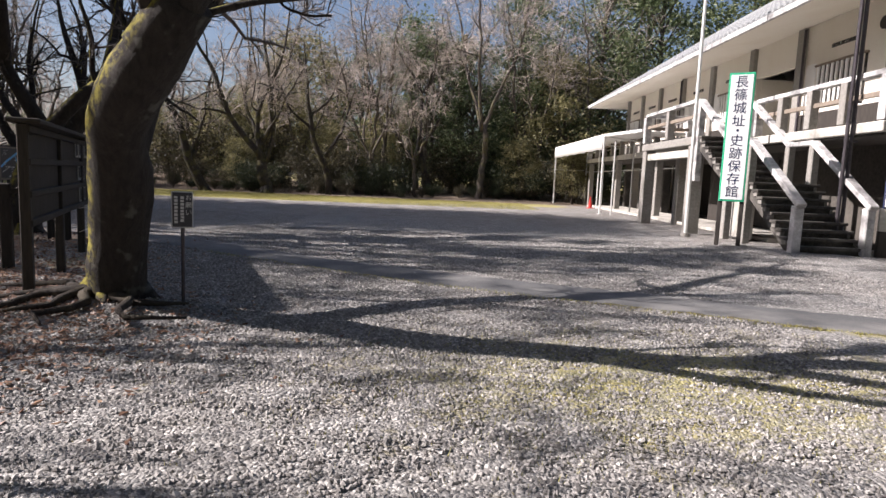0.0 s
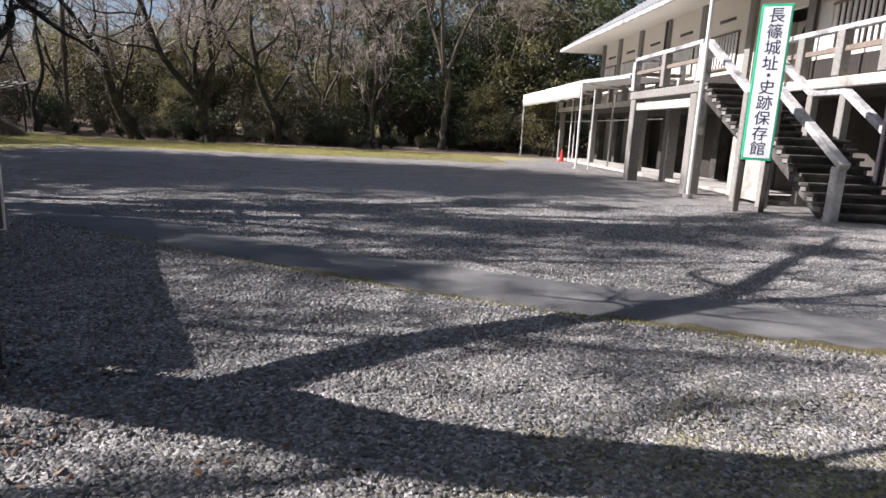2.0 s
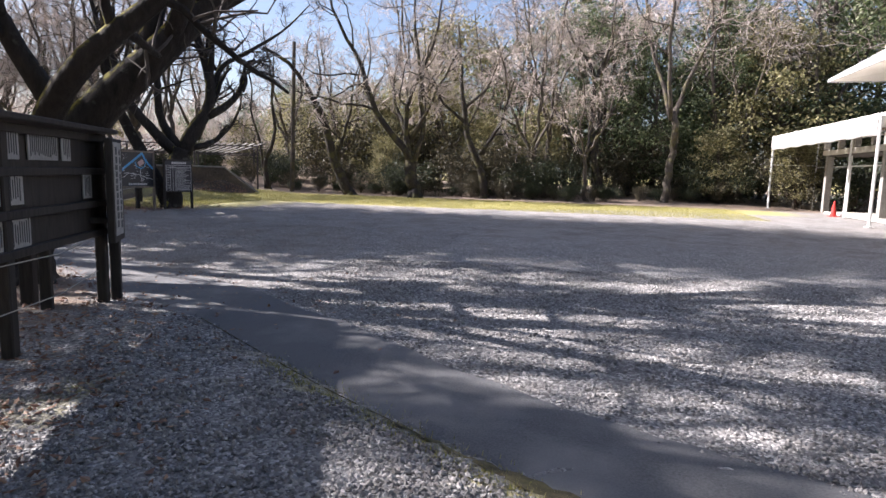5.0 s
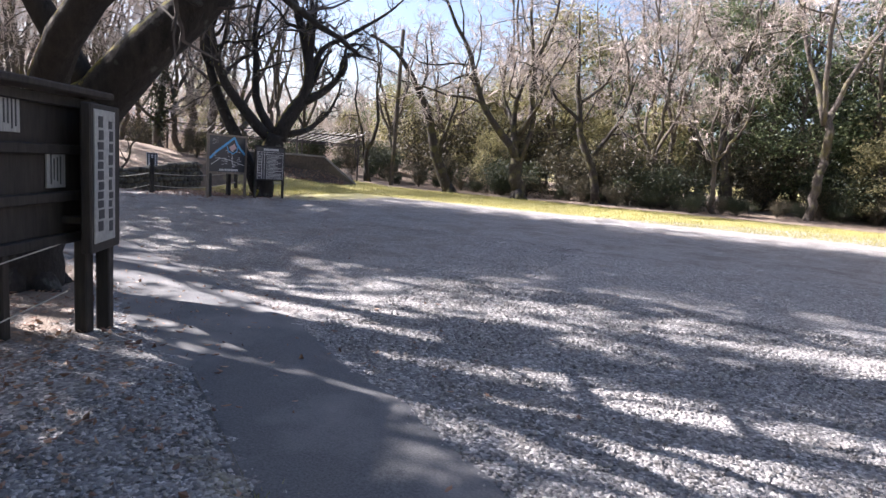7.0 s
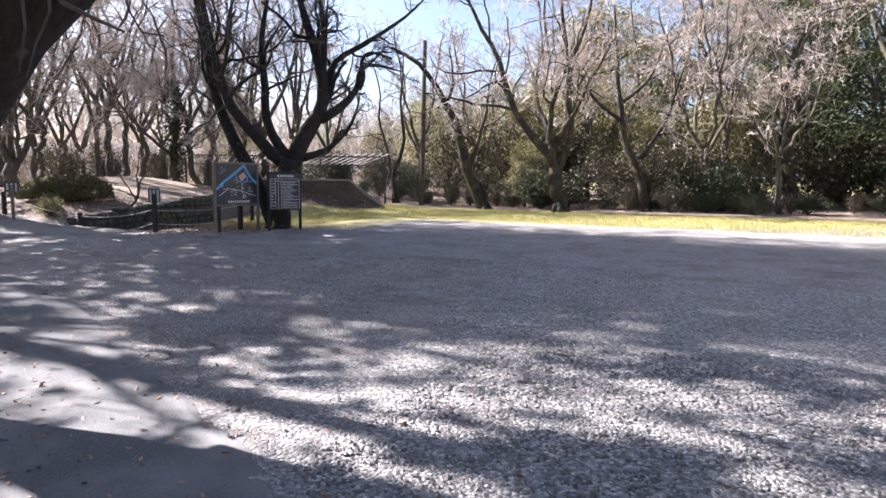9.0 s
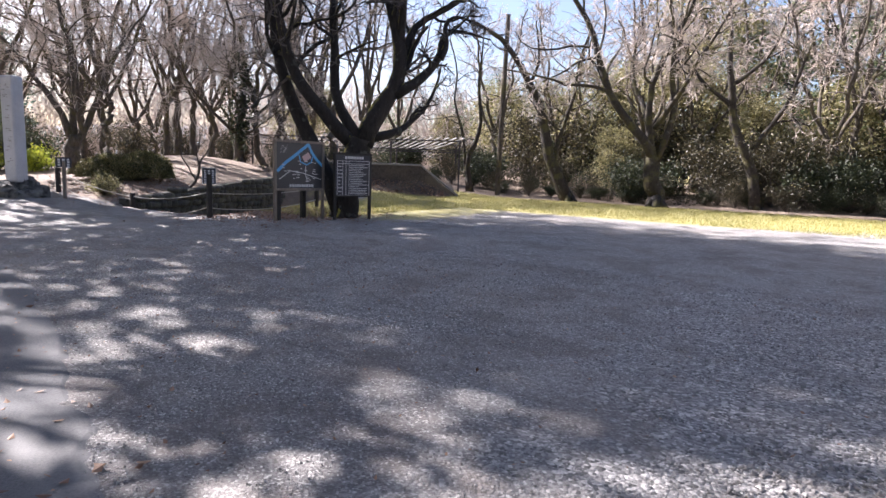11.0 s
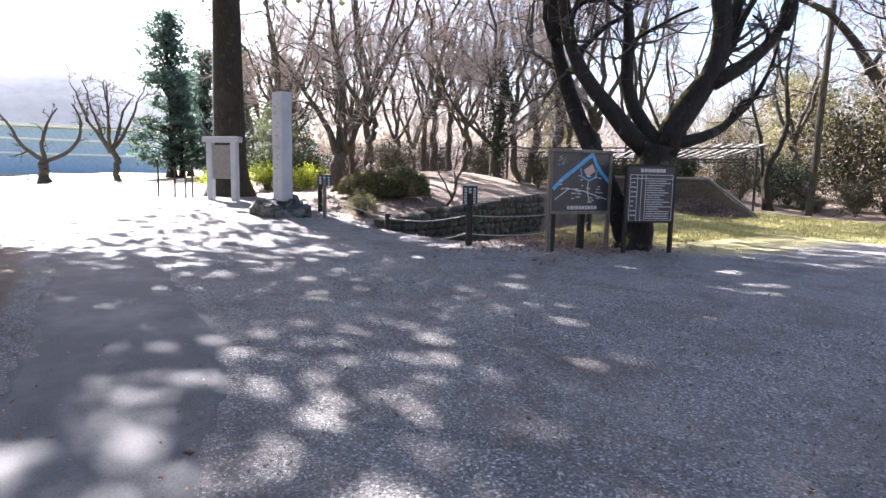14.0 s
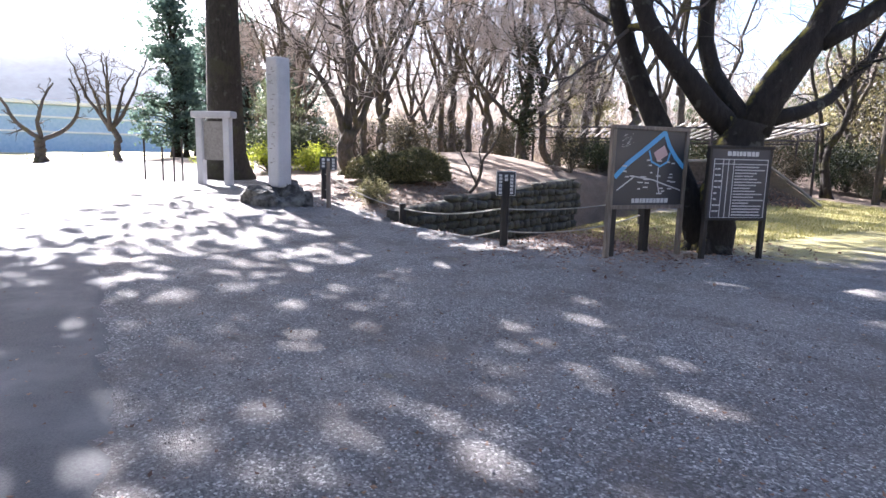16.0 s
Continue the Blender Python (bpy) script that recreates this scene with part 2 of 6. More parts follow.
M_ROOT = bark_material("dark_root_bark", (0.014, 0.011, 0.009), (0.06, 0.046, 0.036), (0.06, 0.05, 0.02), 0.4, (0.07, 0.06, 0.05))
# far bark lightened to stand for haze over the garden trees
M_BARK_FAR = bark_material("grey_brown_bark", (0.032, 0.026, 0.021), (0.14, 0.117, 0.096), (0.11, 0.10, 0.025), 0.6, (0.12, 0.11, 0.095))
M_CEDAR_BARK = bark_material("red_brown_cedar_bark", (0.010, 0.009, 0.007), (0.042, 0.035, 0.028), (0.045, 0.045, 0.02), 0.6, (0.085, 0.08, 0.068))
# both pale twig colours hold sunlight and distance haze
M_TWIG = surface("sun_and_haze_pale_twigs", (0.35, 0.295, 0.255), (0.60, 0.52, 0.46), 3, 0.6, 0.85, 0.1, 0.002, spread=0.2)
M_TWIG_PALE = surface("haze_lightened_fine_twigs", (0.45, 0.38, 0.335), (0.68, 0.60, 0.54), 3, 0.6, 0.85, 0.1, 0.002, spread=0.2)
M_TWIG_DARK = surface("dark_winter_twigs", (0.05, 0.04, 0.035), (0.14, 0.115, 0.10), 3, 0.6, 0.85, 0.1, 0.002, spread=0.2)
M_LEAF = leaf_material("evergreen_leaves", [(0, (0.045, 0.066, 0.028)), (0.5, (0.10, 0.135, 0.058)), (1, (0.26, 0.29, 0.15))], 0.35)
M_LEAF_BROWN = leaf_material("olive_brown_leaves", [(0, (0.10, 0.098, 0.042)), (0.5, (0.225, 0.21, 0.09)), (1, (0.41, 0.37, 0.20))], 0.4)
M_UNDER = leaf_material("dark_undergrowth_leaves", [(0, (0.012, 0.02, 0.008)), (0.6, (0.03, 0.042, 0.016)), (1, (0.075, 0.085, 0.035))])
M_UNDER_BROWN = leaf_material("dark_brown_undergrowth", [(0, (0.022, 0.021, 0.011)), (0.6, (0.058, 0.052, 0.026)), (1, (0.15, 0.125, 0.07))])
# blue-green needles, lightened to carry the haze at the field edge
M_CEDAR = leaf_material("blue_green_needles", [(0, (0.05, 0.085, 0.065)), (1, (0.13, 0.19, 0.15))], 0.55)
M_HEDGE = leaf_material("olive_hedge_leaves", [(0, (0.06, 0.06, 0.02)), (0.6, (0.145, 0.14, 0.052)), (1, (0.28, 0.24, 0.115))])
M_YELLOW_BUSH = leaf_material("yellow_green_leaves", [(0, (0.20, 0.26, 0.02)), (1, (0.55, 0.60, 0.06))], 0.4)
M_DRY_LEAF = leaf_material("dry_fallen_leaves", [(0, (0.10, 0.05, 0.03)), (0.6, (0.24, 0.13, 0.08)), (1, (0.42, 0.27, 0.17))], 0.1)
M_GRASS = leaf_material("winter_grass_blades", [(0, (0.18, 0.18, 0.05)), (0.6, (0.36, 0.34, 0.10)), (1, (0.55, 0.48, 0.2))], 0.3)
M_GREEN = plain("green_sign_edge", (0.02, 0.42, 0.22))
M_SIGN_WHITE = plain("white_sign_face", (0.82, 0.83, 0.84), 0.45)
M_INK = plain("dark_blue_lettering", (0.02, 0.03, 0.08), 0.5)
M_LETTER = plain("white_lettering", (0.6, 0.6, 0.6), 0.5)
M_SIGN_DARK = plain("dark_sign_face", (0.035, 0.035, 0.045), 0.35)
M_MAP = plain("charcoal_map_face", (0.045, 0.045, 0.05), 0.35)
M_RIVER = plain("blue_river_paint", (0.12, 0.42, 0.74), 0.4)
M_PINK = plain("pink_castle_paint", (0.62, 0.42, 0.40), 0.4)
M_PAPER = surface("faded_white_paper", (0.22, 0.215, 0.205), (0.46, 0.45, 0.43), 25, 3, 0.7, 0.05, 0.002, stretch=(6, 6, 0.3))
M_SIGN_FADED = surface("weathered_white_sign", (0.34, 0.335, 0.32), (0.52, 0.51, 0.49), 25, 3, 0.7, 0.05, 0.002, dirt=(0.25, 0.24, 0.22))
M_INK_FADED = plain("weathered_dark_ink", (0.05, 0.05, 0.055), 0.6)
M_ROPE = plain("pale_rope", (0.45, 0.42, 0.36), 0.9)
M_RED = plain("red_paint", (0.55, 0.04, 0.03), 0.4)
M_BLUE_WALL = surface("faded_blue_sheeting", (0.30, 0.44, 0.62), (0.44, 0.57, 0.72), 2, 0.2, 0.6, 0.1, 0.01)
# hill colour is shifted to blue-grey to stand for the air's haze
M_HILL = surface("haze_blue_hill", (0.07, 0.09, 0.11), (0.13, 0.155, 0.18), 0.08, 0.01, 0.95, 0.0, 0.1)


# ---- building blocks ----
class Geo:
    """Vertices and faces gathered for one mesh."""

    def __init__(self):
        self.v, self.f, self.n = [], [], 0

    def add(self, verts, faces, m=None):
        verts = np.asarray(verts, float)
        if m is not None:
            a = np.array(m)
            verts = verts @ a[:3, :3].T + a[:3, 3]
        self.v.append(verts)
        self.f += [tuple(int(i) + self.n for i in f) for f in faces]
        self.n += len(verts)
        return self

    def box(self, c, s, bevel=0.012, m=None):
        """A box with chamfered edges: centre, full size."""
        hx, hy, hz = (d / 2 for d in s)
        b = min(bevel, 0.45 * min(hx, hy, hz) * 2 * 0.5)
        verts, at = [], {}
        for sx in (-1, 1):
            for sy in (-1, 1):
                for sz in (-1, 1):
                    for ax in range(3):
                        p = [sx * hx, sy * hy, sz * hz]
                        for k, sgn in enumerate((sx, sy, sz)):
                            if k != ax:
                                p[k] -= sgn * b
                        at[sx, sy, sz, ax] = len(verts)
                        verts.append([p[i] + c[i] for i in range(3)])
        faces = []
        for ax in range(3):
            u, w = [(1, 2), (2, 0), (0, 1)][ax]
            for sg in (-1, 1):
                loop = []
                for a, bb in ((-1, -1), (1, -1), (1, 1), (-1, 1)):
                    k = [0, 0, 0]
                    k[ax], k[u], k[w] = sg, a, bb
                    loop.append(at[(*k, ax)])
                faces.append(loop if sg > 0 else loop[::-1])
            for a in (-1, 1):
                for bb in (-1, 1):
                    lo, hi = [0, 0, 0], [0, 0, 0]
                    lo[ax], hi[ax] = -1, 1
                    lo[u] = hi[u] = a
                    lo[w] = hi[w] = bb
                    quad = [at[(*lo, u)], at[(*hi, u)], at[(*hi, w)], at[(*lo, w)]]
                    faces.append(quad if a * bb < 0 else quad[::-1])
        for sx in (-1, 1):
            for sy in (-1, 1):
                for sz in (-1, 1):
                    tri = [at[sx, sy, sz, k] for k in range(3)]
                    faces.append(tri if sx * sy * sz > 0 else tri[::-1])
        return self.add(verts, faces, m)

    def beam(self, a, b, w, h, bevel=0.01):
        """A square beam from a to b, w wide and h high."""
        a, b = Vector(a), Vector(b)
        d = b - a
        x = d.normalized()
        y = Vector((0, 0, 1)).cross(x)
        y = y.normalized() if y.length > 1e-4 else Vector((0, 1, 0))
        z = x.cross(y)
        m = Matrix((x, y, z)).transposed().to_4x4()
        m.translation = (a + b) / 2
        return self.box((0, 0, 0), (d.length, w, h), bevel, m)

    def tubes(self, pts, rad, sides=6, cap=True):
        """Many tapered tubes at once: pts (b, n, 3), rad (b, n)."""
        pts, rad = np.asarray(pts, float), np.asarray(rad, float)
        b, n = rad.shape
        tan = np.gradient(pts, axis=1)
        tan /= np.linalg.norm(tan, axis=2, keepdims=True) + 1e-9
        ref = np.where(np.abs(tan[:, :1, 2:3]) > 0.8, np.array([[[1.0, 0.15, 0]]]), np.array([[[0, 0.1, 1.0]]]))
        u = np.cross(tan, np.broadcast_to(ref, tan.shape))
        u /= np.linalg.norm(u, axis=2, keepdims=True) + 1e-9
        w = np.cross(tan, u)
        a = np.arange(sides) * 2 * np.pi / sides
        ring = pts[:, :, None] + rad[:, :, None, None] * (np.cos(a)[:, None] * u[:, :, None] + np.sin(a)[:, None] * w[:, :, None])
        i = np.arange(b)[:, None, None] * n * sides + np.arange(n - 1)[None, :, None] * sides
        k, k2 = np.arange(sides), (np.arange(sides) + 1) % sides
        faces = np.stack([i + k, i + k2, i + sides + k2, i + sides + k], -1).reshape(-1, 4) + self.n
        self.v.append(ring.reshape(-1, 3))
        self.f += faces.tolist()
        if cap:
            for q in range(b):
                s = self.n + q * n * sides
                self.f.append(tuple(s + k[::-1]))
                self.f.append(tuple(s + (n - 1) * sides + k))
        self.n += b * n * sides
        return self

    def tube(self, points, r, sides=8):
        r = [r] * len(points) if isinstance(r, (int, float)) else r
        return self.tubes([points], [r], sides)

    def leaves(self, centre, size, rng, flat=0.0):
        """Pointed four-cornered leaves, turned every way; flat > 0 lays them level."""
        c = np.asarray(centre, float)
        n = len(c)
        d = rng.normal(size=(n, 3))
        d[:, 2] *= 1 - flat
        d /= np.linalg.norm(d, axis=1, keepdims=True)
        e = np.cross(d, rng.normal(size=(n, 3)) * (1 - flat) + np.array([0, 0, flat]))
        e /= np.linalg.norm(e, axis=1, keepdims=True) + 1e-9
        s = np.broadcast_to(size, (n,))[:, None] * rng.uniform(0.6, 1.3, (n, 1))
        bend = np.cross(d, e) * s * 0.12
        v = np.stack([c - d * s * 0.5, c + e * s * 0.28 + bend, c + d * s * 0.5, c - e * s * 0.28 + bend], 1).reshape(-1, 3)
        self.v.append(v)
        self.f += (np.arange(n * 4).reshape(-1, 4) + self.n).tolist()
        self.n += n * 4
        return self

    def mesh(self, name, material, smooth=False):
        me = bpy.data.meshes.new(name)
        me.from_pydata(np.concatenate(self.v).tolist(), [], self.f)
        me.materials.append(material)
        if smooth:
            me.polygons.foreach_set("use_smooth", [True] * len(me.polygons))
        me.update()
        return me


def thing(name, m, label, category, group="", kind=""):
    ob = new(name)
    ob.matrix_basis = m
    return tagged(ob, label, category, group, kind)


def part(name, geo, material, parent, label="", smooth=False):
    ob = new(name, geo if isinstance(geo, bpy.types.Mesh) else geo.mesh(name, material, smooth))
    ob.parent = parent
    return tagged(ob, label) if label else ob


def structure(name, geo, material, label, category, smooth=False):
    return tagged(new(name, geo.mesh(name, material, smooth)), label, category, kind="structure")


def lettering(text, size, material, parent, m, name="lettering", extrude=0.002):
    cu = bpy.data.curves.new(name, "FONT")
    cu.body, cu.size, cu.extrude, cu.align_x, cu.align_y = text, size, extrude, "CENTER", "CENTER"
    tmp = new("tmp_text", cu)
    dg = bpy.context.evaluated_depsgraph_get()
    me = bpy.data.meshes.new_from_object(tmp.evaluated_get(dg))
    bpy.data.objects.remove(tmp)
    me.materials.clear()
    me.materials.append(material)
    ob = new(name, me)
    ob.parent, ob.matrix_basis = parent, m
    return ob


def smooth_step(x, a=0.0, b=1.0):
    t = np.clip((np.asarray(x, float) - a) / (b - a), 0, 1)
    return t * t * (3 - 2 * t)


# ---- the ground ----
MOAT_A, MOAT_B = np.array([-21.5, 21.9]), np.array([-23.7, 28.6])
MOAT_DIR = (MOAT_B - MOAT_A) / np.linalg.norm(MOAT_B - MOAT_A)
MOAT_SIDE = np.array([MOAT_DIR[1], -MOAT_DIR[0]])


PATH_SOUTH = [(12, 2.9), (4.4, 6.05), (1.9, 7.05), (-0.1, 7.9), (-2, 9.0), (-3.3, 9.8), (-5.3, 11.2), (-6.9, 11.9), (-9.1, 13.3), (-12.8, 14.15), (-18.2, 14.5), (-30, 14.3)]
PATH_NORTH = [(12, 4.3), (5.2, 7.1), (1.6, 8.5), (-0.6, 9.55), (-2.3, 10.4), (-4.6, 12.1), (-5.6, 12.7), (-7.5, 13.6), (-10, 14.6), (-11.8, 15.2), (-13.6, 15.75), (-17.5, 15.95), (-30, 16.6)]


def height(x, y):
    x, y = np.asarray(x, float), np.asarray(y, float)
    edge = np.interp(x, [p[0] for p in PATH_SOUTH][::-1], [p[1] for p in PATH_SOUTH][::-1]) - y
    bank = 0.055 * smooth_step(edge, 0.02, 0.15) * (1 - smooth_step(edge, 0.9, 2.6)) * smooth_step(x, -9, -7) * (1 - smooth_step(x, 7, 9))
    z = 0.5 * smooth_step(-x, 18, 28) * smooth_step(y, 12, 17)
    z = z + 0.25 * smooth_step(-x, 21.5, 25) * smooth_step(y, 21, 24) * smooth_step(-y, -60, -40)
    z = z + 0.85 * np.exp(-((x + 30.5) ** 2 / 28 + (y - 29.5) ** 2 / 14))
    z = z + 0.12 * np.exp(-((x - 8) ** 2 / 7 + (y - 14) ** 2 / 5)) + 0.3 * smooth_step(y, 42, 50)
    z = z + 0.18 * np.exp(-((x + 3.6) ** 2 + (y - 6.0) ** 2) / 1.1)
    u = (x - MOAT_A[0]) * MOAT_SIDE[0] + (y - MOAT_A[1]) * MOAT_SIDE[1]
    v = (x - MOAT_A[0]) * MOAT_DIR[0] + (y - MOAT_A[1]) * MOAT_DIR[1]
    dip = smooth_step(u, -0.25, 0.15) * (1 - smooth_step(u, 0.9, 3.0)) * smooth_step(v, -0.7, 0.1) * (1 - smooth_step(v, 7.5, 10))
    return z + bank - 1.35 * dip - 0.5 * dip * smooth_step(-x, 21.5, 25)


def ground_z(x, y):
    return float(height(x, y))


def build_ground():
    def axis(lo, hi, step, far):
        out = [hi]
        while out[-1] < far:
            out.append(out[-1] + max(step, (out[-1] - hi) * 0.35 + step))
        left = [lo]
        while left[-1] > -far:
            left.append(left[-1] - max(step, (lo - left[-1]) * 0.35 + step))
        return np.array(left[:0:-1] + list(np.arange(lo, hi, step)) + out)

    xs, ys = axis(-36, 14, 0.2, 1600), axis(-4, 46, 0.13, 1600)
    gx, gy = np.meshgrid(xs, ys)
    gz = height(gx, gy)
    rng = np.random.default_rng(3)
    near = (np.abs(gx) < 40) & (np.abs(gy) < 60)
    gz = gz + near * rng.normal(0, 0.006, gx.shape)
    nx = len(xs)
    i = (np.arange(len(ys) - 1)[:, None] * nx + np.arange(nx - 1)[None]).reshape(-1)
    g = Geo()
    g.v.append(np.stack([gx, gy, gz], -1).reshape(-1, 3))
    g.f = np.stack([i, i + 1, i + nx + 1, i + nx], 1).tolist()
    ob = structure("ground", g, M_GROUND, "gravel yard with grassy strip, leaf litter and earth banks", "ground", True)
    x, y = gx.reshape(-1), gy.reshape(-1)
    edge_y = 31.0 + 4.5 * smooth_step(x, -9, 3)
    grass = smooth_step(y, edge_y - 1.2, edge_y + 1.2) * (1 - smooth_step(y, 38.5, 41)) * smooth_step(x, -26, -22) * (1 - smooth_step(x, 6, 9))
    grass = np.maximum(grass, 0.75 * smooth_step(y, 23.5, 26) * smooth_step(x, -22, -19.5) * (1 - smooth_step(x, -15.5, -13.5)) * (1 - smooth_step(y, 38, 41)))
    grass = np.maximum(grass, 0.62 * np.exp(-((x - 1.8) ** 2 / 6 + (y - 4.3) ** 2 / 1.8)))
    grass = np.maximum(grass, 0.7 * smooth_step(-x, 55, 62))
    grass = np.maximum(grass, 0.45 * np.exp(-((x + 5.2) ** 2 + (y - 8.8) ** 2) / 0.8))
    earth = np.maximum(smooth_step(y, 38.8, 40.5), smooth_step(-x, 37, 42) * smooth_step(y, 22, 26))
    ps = np.array(PATH_SOUTH)[::-1]
    south = np.interp(x, ps[:, 0], ps[:, 1])
    grass = np.maximum(grass, 0.46 * np.exp(-((y - south + 0.12) / 0.22) ** 2) * smooth_step(x, -5, -3.5))
    grass = np.maximum(grass, 0.8 * smooth_step(np.hypot(x, y - 20), 58, 70))
    earth = np.maximum(earth, 0.6 * smooth_step(-x, 3.3, 4.6) * (1 - smooth_step(y, 6.0, 8.0)))
    earth = np.maximum(earth, 0.62 * smooth_step(-x, 5.8, 6.8) * (1 - smooth_step(y, south - 0.5, south - 0.05)) * (1 - smooth_step(-x, 22, 30)))
    earth = np.maximum(earth, smooth_step(-x, 7.0, 8.0) * (1 - smooth_step(y, south - 0.5, south - 0.05)) * (1 - smooth_step(-x, 22, 30)))
    earth = np.maximum(earth, smooth_step(-x, 21.5, 22.5) * smooth_step(y, 20.8, 21.8))
    earth = np.maximum(earth, 0.62 * smooth_step(y, 22.6, 23.6) * smooth_step(-x, 15, 17) * (1 - smooth_step(y, 28, 33)))
    fine = np.maximum(smooth_step(-x, 4.5, 8.5) * smooth_step(y, 11, 13), 0.9 * smooth_step(y, 17, 24))
    fine = np.maximum(fine, smooth_step(x, 6.0, 7.5) * smooth_step(y, 12, 16))
    zone = np.stack([grass, earth, fine, np.ones_like(x)], 1).astype(np.float32)
    at = ob.data.color_attributes.new("zone", "FLOAT_COLOR", "POINT")
    at.data.foreach_set("color", zone.reshape(-1))
    return ob


def curve_points(pts, n):
    """A smooth run of n points through a few."""
    p = np.array(pts, float)
    d = np.r_[0, np.cumsum(np.linalg.norm(np.diff(p, axis=0), axis=1))]
    q = np.linspace(0, d[-1], n)
    out = np.stack([np.interp(q, d, p[:, k]) for k in range(p.shape[1])], 1)
    for _ in range(max(2, n // 16)):
        out[1:-1] = 0.25 * out[:-2] + 0.5 * out[1:-1] + 0.25 * out[2:]
    return out


def build_path():
    n = 180
    s, q = curve_points(PATH_SOUTH, n), curve_points(PATH_NORTH, n)
    rng = np.random.default_rng(5)
    for e in (s, q):
        e += np.convolve(rng.normal(0, 0.07, n + 4), np.ones(5) / 5, "valid")[:, None] * np.array([0.3, 1.0]) + rng.normal(0, 0.012, (n, 2))
    rows = []
    for k, w in enumerate((0, 0.06, 0.25, 0.5, 0.75, 0.94, 1)):
        p = s * (1 - w) + q * w
        z = height(p[:, 0], p[:, 1]) + (0.008 if 0 < k < 6 else -0.006) + 0.012 * (1 - abs(2 * w - 1))
        rows.append(np.c_[p, z])
    v = np.stack(rows, 1).reshape(-1, 3)
    f = [(i * 7 + k, (i + 1) * 7 + k, (i + 1) * 7 + k + 1, i * 7 + k + 1) for i in range(n - 1) for k in range(6)]
    f = [t[::-1] for t in f]
    g = Geo().add(v, f)
    structure("path", g, M_ASPHALT, "narrow worn grey asphalt path across the gravel", "path")


def build_moss():
    """A thin uneven band of moss and silt on the asphalt along the gravel edge."""
    n = 260
    rng = np.random.default_rng(9)
    s = curve_points([p for p in PATH_SOUTH if -5.5 < p[0] < 13], n)
    d = np.gradient(s, axis=0)
    d /= np.linalg.norm(d, axis=1, keepdims=True)
    side = np.stack([d[:, 1], -d[:, 0]], 1)
    run = np.convolve(rng.normal(0, 1, n + 24), np.ones(25) / 5, "valid")[:n]
    w = np.clip(0.10 + 0.075 * run + rng.normal(0, 0.03, n), 0.015, 0.28) * smooth_step(s[:, 0], -3.6, -0.5) * (1 - smooth_step(s[:, 0], 8, 11)) + 0.004
    rows = []
    for k in (-0.25, 0.35, 1.0):
        p = s + side * (w * k)[:, None]
        z = height(p[:, 0], p[:, 1]) + (0.026 if k < 0.9 else 0.016)
        rows.append(np.c_[p, z])
    v = np.stack(rows, 1).reshape(-1, 3)
    f = [(i * 3 + k, (i + 1) * 3 + k, (i + 1) * 3 + k + 1, i * 3 + k + 1) for i in range(n - 1) for k in range(2)]
    tagged(new("path_edge_moss", Geo().add(v, f).mesh("path_edge_moss", M_MOSS, True)), "ochre moss and silt along the asphalt edge", "moss", kind="stuff")


build_ground()
build_path()
build_moss()

# ---- museum building ----
DECK_X, WALL_X, DECK_Y, WALL_Y, FAR_Y, FLOOR = 9.5, 11.5, 13.3, 15.4, 38.6, 3.1


